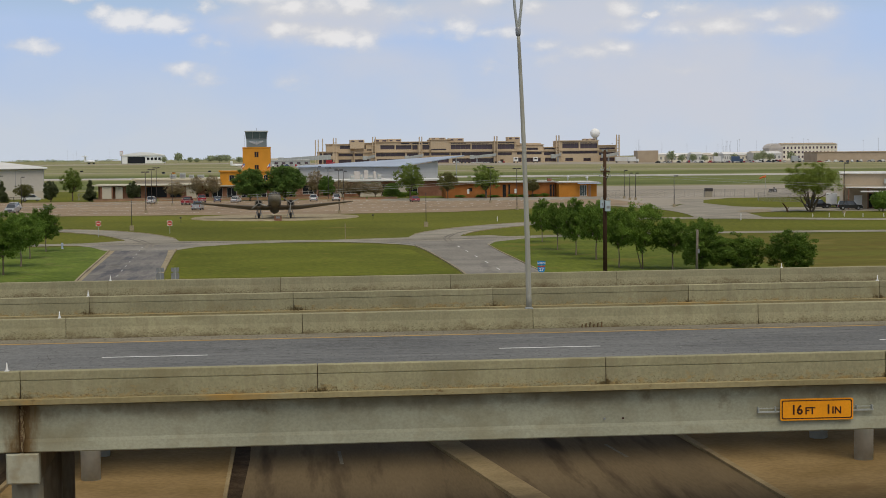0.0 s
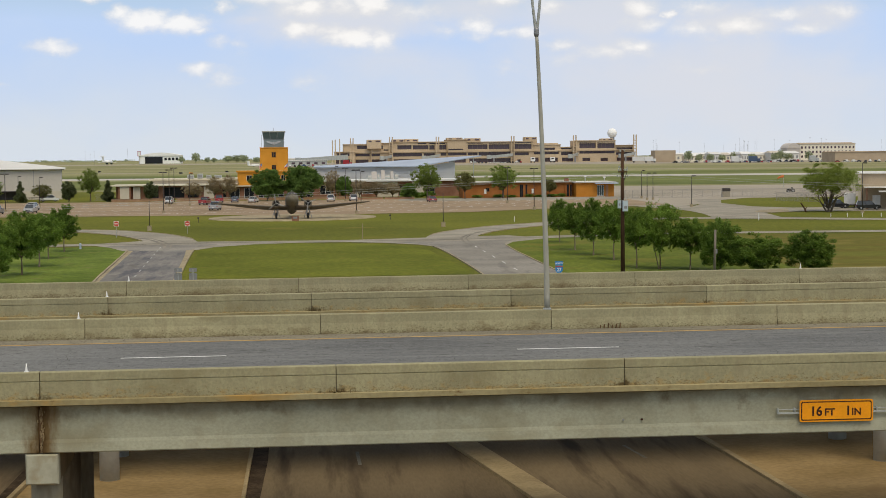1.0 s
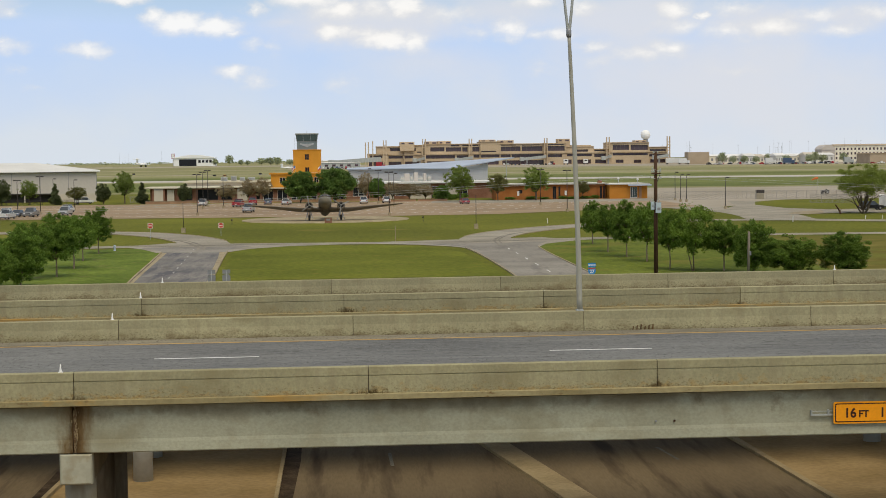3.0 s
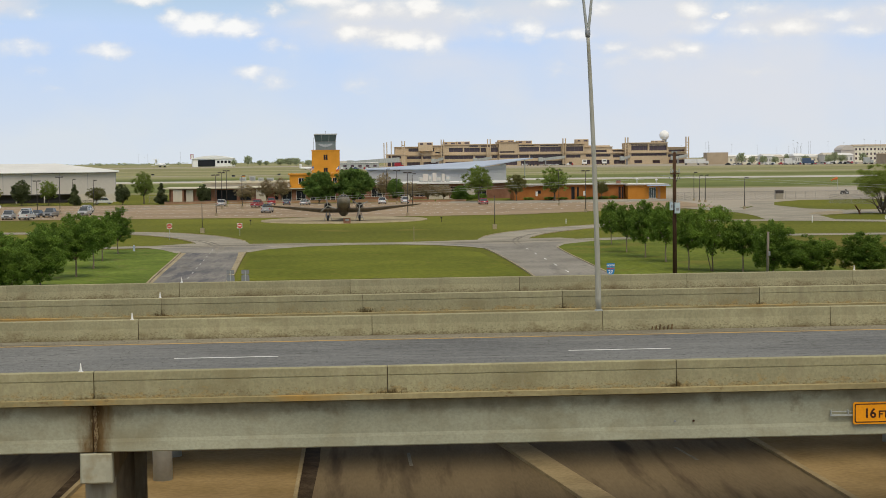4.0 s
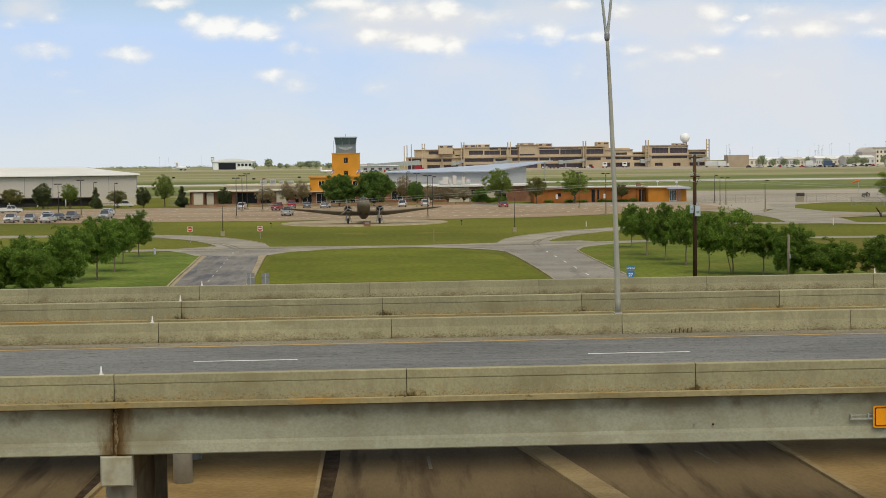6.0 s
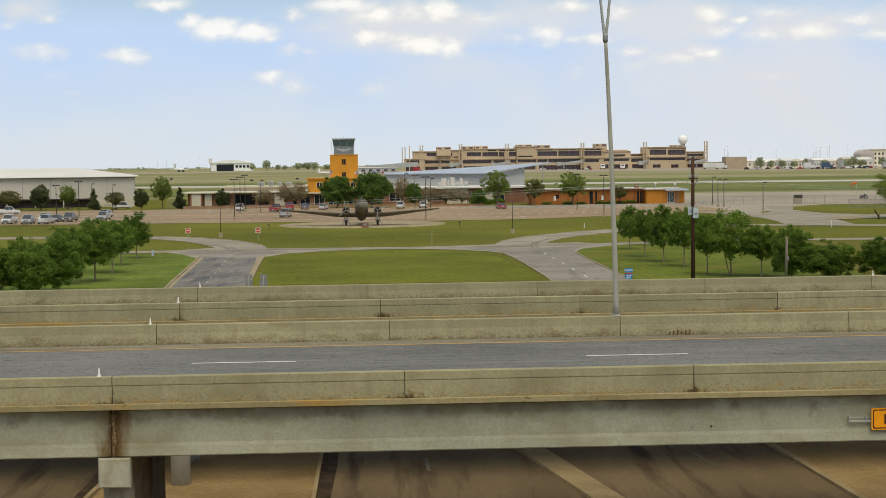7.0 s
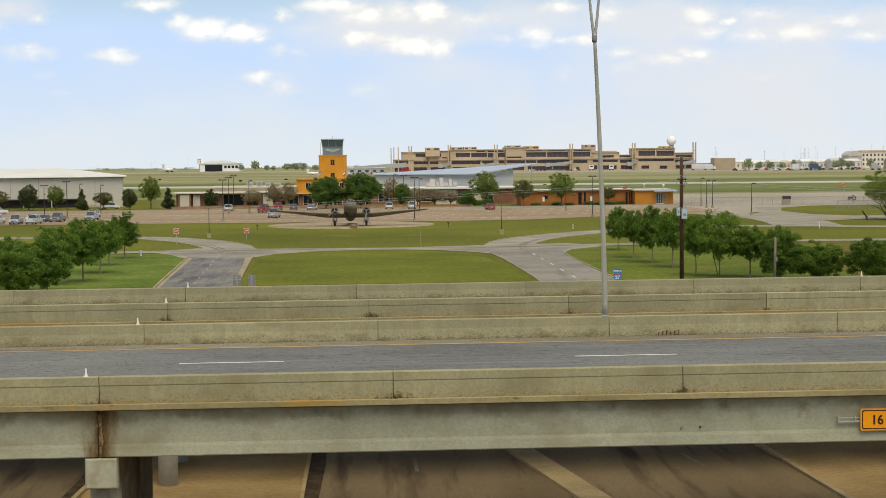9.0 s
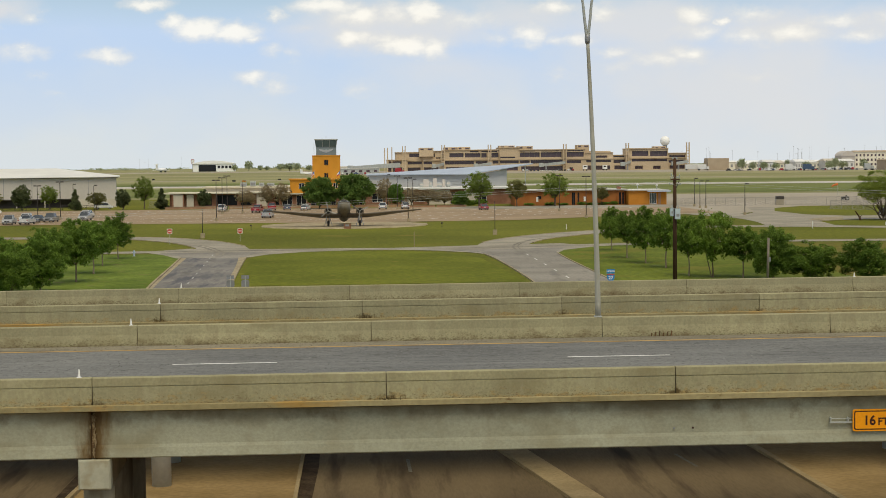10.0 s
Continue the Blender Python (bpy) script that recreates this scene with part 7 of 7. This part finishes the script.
block(24.2, 48.1, 10, 14.3, [(27.4, 41.6, 9.9, 13.0), (26, 44, 1, 6)], 9)
block(35, 66.6, 20, 23.0, [(50.9, 65.5, 17.0, 21.6), (49, 65.5, 8.4, 12.3), (49, 64, 1, 5.6)])
block(66.65, 88.8, 18, 24.2, [(67.2, 80.7, 16.8, 21.6), (81.8, 87.2, 15.7, 17.1), (67.5, 77.4, 8.4, 12.3), (68, 86, 1, 5.6)])
block(90.5, 154.7, 4, 25.0, [(97, 113.4, 16, 21.7), (114.9, 133, 15.8, 21.5), (134.1, 140.2, 15.5, 21.4), (145.4, 153.9, 15.4, 21.7), (121, 130.8, 22.6, 24.2), (134.1, 152.6, 22.5, 24.0),
                             (91.6, 125.4, 7.8, 12.6), (127.6, 140.6, 9.1, 12.1), (147.2, 153.5, 9.3, 12.5), (93, 152, 1.2, 5.6)])
block(154.75, 177.7, 0, 27.2, [(155.5, 173, 15.3, 17.0), (155.5, 177, 9.3, 12.5), (156, 176, 1, 6)])
block(177.75, 231.7, 0, 24.4, [(178.4, 201.4, 15.4, 21.7), (202.7, 227, 15.1, 21.7), (178.4, 196.3, 22.8, 23.7), (202.9, 223.7, 22.6, 23.6), (178.4, 189.8, 9.3, 12.5), (191, 228.1, 7.9, 12.7), (180, 228, 1, 5.6)])
block(231.75, 254.1, 0, 24.4, [(232.9, 252.8, 15.2, 21.7), (232.9, 249.6, 7.8, 12.1), (233.6, 252.2, 22.7, 23.7), (236, 240, .2, 4)])
block(254.15, 287.2, 3, 20.5, [(267.5, 280.7, 14.7, 17.3), (256, 285.1, 8.6, 12.3), (256, 261.4, 1, 5.8), (266.4, 284, .8, 5.6)])
block(287.25, 305.3, 4, 17.3, [(288, 300.5, 15.2, 16.7), (288, 301.6, 7.5, 11.9), (289, 303, 1, 5.5)])
block(305.4, 351, -2, 24.6, [(308.6, 327.9, 15.3, 22.0), (329.7, 350, 15.0, 21.8), (308.6, 327.9, 22.7, 23.4), (329.7, 350, 22.6, 23.2), (308.6, 350, 9, 12.7), (312.1, 321.3, 1.3, 5), (333.4, 342.2, 1, 4.7)])
block(351.1, 373.5, 6, 19.0, [(353.7, 372.6, 13.4, 16.7), (353, 372.6, 7.3, 11.1), (354, 372, 1, 5)])
for x0, x1, z in ((62.2, 79, 28.4), (91.2, 105.8, 28.7), (106.8, 122.1, 28.9), (155.5, 173.8, 30.0), (177.3, 194.8, 29.1), (246.7, 261, 30.0), (262, 286, 22.6), (337.8, 351, 27.4)):
    pn = part("penthouse", boxes((x0, x1, 14, 34, 18, z), bevel=.3), "termtan", term)
    for a, b in ((.1, .32), (.6, .92)) if z > 24 else ():
        part("louvre", boxes((x0 + (x1 - x0) * a, x0 + (x1 - x0) * b, 13.8, 13.95, z - 2.6, z - .9)), "termglass", pn)
for x, h in ((22.0, 28.2), (25.3, 28.8), (30.3, 29.8), (44.2, 30.3), (89.4, 31.3), (143, 31.1), (230.3, 31.1), (302.9, 31.3), (373.7, 31.5)):
    thin_ = x < 40
    for s in ((0,) if thin_ else (-1.5, 1.5)):
        part("pylon", boxes((x + s - .55, x + s + .55, -5, -2.5, 0, h), bevel=.1), "termtan", term)
    if not thin_:
        for k in range(int(h / 3.2) - 1):
            part("pylon_rung", boxes((x - .9, x + .9, -4.4, -3.2, 2 + k * 3.2, 2.9 + k * 3.2)), "termtan", term)
for x, L_ in ((231, 28), (307, 10), (146, 18), (374, 18), (91, 11)):
    jb = thing("jet_bridge", (x, TY - 14, 0), 0, "pale metal boarding bridge on a wheeled leg", "jet bridge", "boarding bridges")
    part("tunnel", loft([[(0, 10, 8.0), (0, 13, 8.0), (0, 13, 11.2), (0, 10, 11.2)],
                         [(-L_, -6, 5.6), (-L_, -3, 5.6), (-L_, -3, 8.6), (-L_, -6, 8.6)]]), "galv", jb)
    part("cab", boxes((-L_ - 4.5, -L_ + .5, -7.5, -2.5, 4.8, 9.4), bevel=.4), "galv", jb)
    part("leg", boxes((-L_ + 3, -L_ + 4.5, -5.5, -3.5, 0, 6.2)), "steel", jb)
for x in (253, 276):
    v = thing("service_truck", (x, TY - 8, 0), 0, "white airport catering truck parked at the terminal", "truck", "service trucks")
    part("box", boxes((-2.6, 2.6, -2, 2, 1.6, 6.2), bevel=.2), "white", v)
    part("windscreen", boxes((-1.5, 1.5, -2.08, -2.02, 3.9, 5.3)), "darkglass", v)
    for s in (-1.9, 1.9):
        part("wheel", boxes((s - .6, s + .6, -1.9, 1.9, 0, 1.6), bevel=.4), "tyre", v)
lj = thing("jet_bridge", (12, 1720, 0), 0, "long pale covered walkway beside the terminal", "jet bridge", "boarding bridges")
part("tunnel", loft([[(-26, 0, 4.5), (-26, 4, 4.5), (-26, 4, 8.2), (-26, 0, 8.2)], [(24, 0, 6.5), (24, 4, 6.5), (24, 4, 11.5), (24, 0, 11.5)]]), "galv", lj)
part("cab", boxes((-31, -25, -1.5, 5.5, 3.6, 9), bevel=.4), "galv", lj)
for x in (-20, 0, 20):
    part("leg", boxes((x - .6, x + .6, 1.2, 2.8, 0, 6.2)), "steel", lj)
rd = thing("radome", (402.4, 2200, 0), 0, "big white radome on a short lattice tower", "radar dome")
bm = bmesh.new()
bmesh.ops.create_icosphere(bm, subdivisions=4, radius=6.5)
bmesh.ops.translate(bm, verts=bm.verts[:], vec=(0, 0, 36.9))
part("dome", bm, "dome", rd, smooth=True)
part("tower", boxes((-2.6, 2.6, -2.6, 2.6, 0, 31.5)), "steel", rd)

# ---- other buildings and traffic along the airport's far side ----
def far_block(name, x0, x1, y, d, h, mat, label, roofmat=None, rows=0, peak=0, cols=10, win="termglass"):
    t = thing(name, ((x0 + x1) / 2, y, 0), 0, label, "building")
    w = (x1 - x0) / 2
    part("wall", boxes((-w, w, 0, d, 0, h)), mat, t)
    if roofmat:
        part("roof", loft([[(-w - .8, -.8, h), (w + .8, -.8, h), (w + .8, d + .8, h), (-w - .8, d + .8, h)], [(-w * .96, d * .45 if peak else 0, h + max(peak, .5)), (w * .96, d * .45 if peak else 0, h + max(peak, .5)), (w * .96, d * .55 if peak else d, h + max(peak, .5)), (-w * .96, d * .55 if peak else d, h + max(peak, .5))]]), roofmat, t)
    for r_ in range(rows):
        for c in range(cols):
            xm = -w + 2 * w * (c + .5) / cols
            z = h * (.16 + .84 * r_ / max(1, rows)) if rows > 1 else h * .35
            wd = part("window", boxes((xm - w / cols * .45, xm + w / cols * .45, -.12, -.01, z, z + h * (.14 if rows > 1 else .35))), win, t)
    return t


far_block("cargo_block", 356, 378, 1700, 20, 12.6, "tan", "plain tan windowless block")
far_block("long_warehouse", 484, 720, 1500, 40, 9.4, "tan", "long plain tan warehouse", "tan")
far_block("barracks_building", 541, 604, 1800, 26, 18.0, "cream", "cream three-storey building with tan roof", "tan", 3, 1.6, 15)
bw_ = thing("barracks_wing", (533, 1797, 0), 0, "pale grey end wing with a rounded roof", "building")
part("wall", boxes((-7.6, 7.6, 0, 26, 0, 14.0)), "panelgrey", bw_)
prof = [(-8, 13.4)] + [(-8 + 16 * i / 10, 14.0 + 5.2 * math.sin(math.pi * i / 10) ** .7) for i in range(11)] + [(8, 13.4)]
part("roof", loft([[(x, -.8, z) for x, z in prof], [(x, 27, z) for x, z in prof]]), "panelgrey", bw_)
for i, (a, b, y_, h_) in enumerate(((388, 402, 1690, 9), (405, 416, 1660, 10.5), (419, 436, 1700, 9.5), (439, 449, 1665, 10.5), (452, 468, 1690, 9.5), (471, 484, 1670, 11), (487, 500, 1720, 10), (503, 522, 1740, 10.5))):
    far_block("store_shed", a, b, y_, 24, h_ - 2.4, ("cream", "roofwhite")[i % 2], "low pale shed with a low pitched roof", ("white", "roofwhite", "stucco")[i % 3], 1, 2.4, 4, "steel")
far_block("long_shed", 384, 506, 1745, 26, 8.2, "cream", "long bright cream shed behind the parked cars", "white", 1, 1.6, 26, "steel")
far_block("low_shed", -64, 18, 2150, 30, 7, "cream", "long low pale shed behind the tower", "roofwhite", 1, 0, 9)
far_block("low_shed", -40, 14, 1700, 14, 6, "galv", "low pale service buildings at the field's edge", "roofwhite", 1, 0, 7)
wh_ = thing("white_hangar", (-248, 2700, 0), 0, "white hangar with a curved roof and dark doors", "hangar")
part("wall", boxes((-33.5, 33.5, 0, 40, 0, 13.5)), "dome", wh_)
prof = [(-34, 12.8)] + [(-34 + 68 * i / 12, 13.5 + 4.6 * math.sin(math.pi * i / 12)) for i in range(13)] + [(34, 12.8)]
part("roof", loft([[(x, -1.5, z) for x, z in prof], [(x, 41, z) for x, z in prof]]), "dome", wh_)
part("hangar_door", boxes((-24, 4, -.4, -.05, .3, 11)), "darkglass", wh_, "dark open hangar door")
for i in range(4):
    part("window", boxes((7 + i * 6, 11 + i * 6, -.3, -.05, 5.5, 9.5)), "darkglass", wh_)
sg_ = thing("pole_sign", (-281.5, 2700, 0), 0, "tall square sign on a thin mast", "sign")
part("mast", rod((0, 0, 0), (0, 0, 16), .5, 6), "steel", sg_)
part("panel", boxes((-2.6, 2.6, -.3, .3, 12.5, 20.5), bevel=.1), "carred", sg_)
part("panel_face", boxes((-2.0, 2.0, -.4, -.31, 13.2, 19.8)), "white", sg_)
jet = thing("parked_jet", (-325, 2640, 0), 62, "small white jet parked on the far taxiway", "aeroplane")
jet.scale = (1.35, 1.35, 1.45)
part("fuselage", tube(bmesh.new(), [(-11, 0, 3.4), (-8, 0, 3), (0, 0, 3), (8, 0, 3), (11, 0, 2.8)], [.4, 1.3, 1.5, 1.4, .3], 10), "dome", jet, smooth=True)
part("wing", boxes((-3, 2, -11, 11, 2.2, 2.6)), "dome", jet)
part("fin", boxes((-11, -7, -.3, .3, 3, 9.5)), "dome", jet)
part("tailplane", boxes((-11, -8.5, -4, 4, 8.2, 8.6)), "dome", jet)
for x in (-1, 8):
    part("wheel", boxes((x - .35, x + .35, -1.3, 1.3, 0, 1.6), bevel=.1), "tyre", jet)

_k = jet.scale
copy_thing(jet, pose(-59, 1650, .1, 0, 0, 12) @ Matrix.Diagonal((.6 / _k[0], .6 / _k[1], .6 / _k[2], 1)))


def tiny_car(mat, kind):
    """A far-off parked vehicle: lower body, cabin and wheels."""
    t = thing("parked_car", label={"carwhite": "white", "carred": "red", "carblue": "dark blue", "carsilver": "silver", "carblack": "black"}[mat] + " vehicle parked far off at the airport", category="car", group="vehicles parked at the airport")
    part("body", boxes((-2.4, 2.4, -.95, .95, .4, 1.1 if kind else 1.3), bevel=.15), mat, t)
    part("cabin", boxes((-1.4, 1.0, -.85, .85, 1.1 if kind else 1.3, 1.7 if kind else 2.3), bevel=.2), "darkglass" if kind else mat, t)
    part("wheel", boxes((-1.9, -1.2, -.97, .97, 0, .7), bevel=.12), "tyre", t)
    part("wheel", boxes((1.2, 1.9, -.97, .97, 0, .7), bevel=.12), "tyre", t)
    return t


protos = {}
cr = random.Random(12)
keys = ["carwhite", "carwhite", "carsilver", "carblue", "carwhite", "carred", "carwhite", "carsilver", "carblack"]
rowsC = [(x, 1560 + cr.uniform(-20, 20)) for x in np.arange(385, 560, 3.0)] + [(x, 1470 + cr.uniform(-8, 4)) for x in np.arange(476, 560, 5.0)] + [(x, 1600 + cr.uniform(-15, 15)) for x in np.arange(352, 480, 4.0)] + [(x, 1880 + cr.uniform(-5, 3)) for x in np.arange(180, 240, 4.4)] + [(x, 1640 + cr.uniform(-15, 15)) for x in np.arange(-50, 6, 4.5)]
for x, y in rowsC:
    k = (cr.choice(keys), cr.random() < .6)
    m = pose(x, y, .1, 0, 0, cr.choice((0, 90, 85, 180))) 
    if k not in protos:
        protos[k] = tiny_car(*k)
        protos[k].matrix_basis = m
    else:
        copy_thing(protos[k], m)
for x, y, w, mt, lb in ((33, 1600, 9, "carred", "red trailer parked at the terminal"), (413, 1520, 11, "carblue", "blue truck at the apron's edge"), (401, 1540, 10, "carwhite", "white fuel truck at the apron"), (461, 1490, 9, "carsilver", "pale grey box truck"), (349, 1690, 12, "carwhite", "white tanker beside the tan block"), (344, 1720, 16, "carwhite", "white trailer beside the tan block")):
    v = thing("apron_truck", (x, y, .1), 0, lb, "truck", "trucks at the airport")
    part("box", boxes((-w / 2, w / 2 - 3, -1.6, 1.6, 1.4, 6.2), bevel=.3), mt, v)
    part("cab", boxes((w / 2 - 2.8, w / 2, -1.5, 1.5, 1.0, 4.0), bevel=.4), mt, v)
    for xx in (-w / 2 + 1.5, w / 2 - 1.5):
        part("wheel", boxes((xx - .7, xx + .7, -1.6, 1.6, 0, 1.4), bevel=.3), "tyre", v)
for x, y, h in [(-395, 2900, 22), (-340, 2600, 20), (-300, 2700, 24), (-372, 2800, 16), *[(cr.uniform(380, 640), cr.uniform(1650, 2100), cr.uniform(16, 26)) for _ in range(28)]]:
    t = thing("light_mast", (x, y, 0), 0, "thin tall light mast far across the airfield", "street lamp", "far light masts")
    part("pole", rod((0, 0, 0), (0, 0, h), .11, 5, .07), "steel", t)
    part("lamp_head", boxes((-.6, .6, -.3, .3, h, h + .3)), "steel", t)
for x, y in ((-230, 1400), (-160, 1250), (-60, 1150), (-86, 1080), (-78, 1060), (-30, 1300)):
    t = thing("airfield_sign", (x, y, 0), 0, "small dark airfield marker board", "sign", "airfield marker boards")
    part("board", boxes((-1.1, 1.1, -.2, .2, .3, 1.2), bevel=.04), "carblack" if x != -78 else "signyellow", t)
    part("foot", boxes((-.8, .8, -.15, .15, 0, .3)), "steel", t)
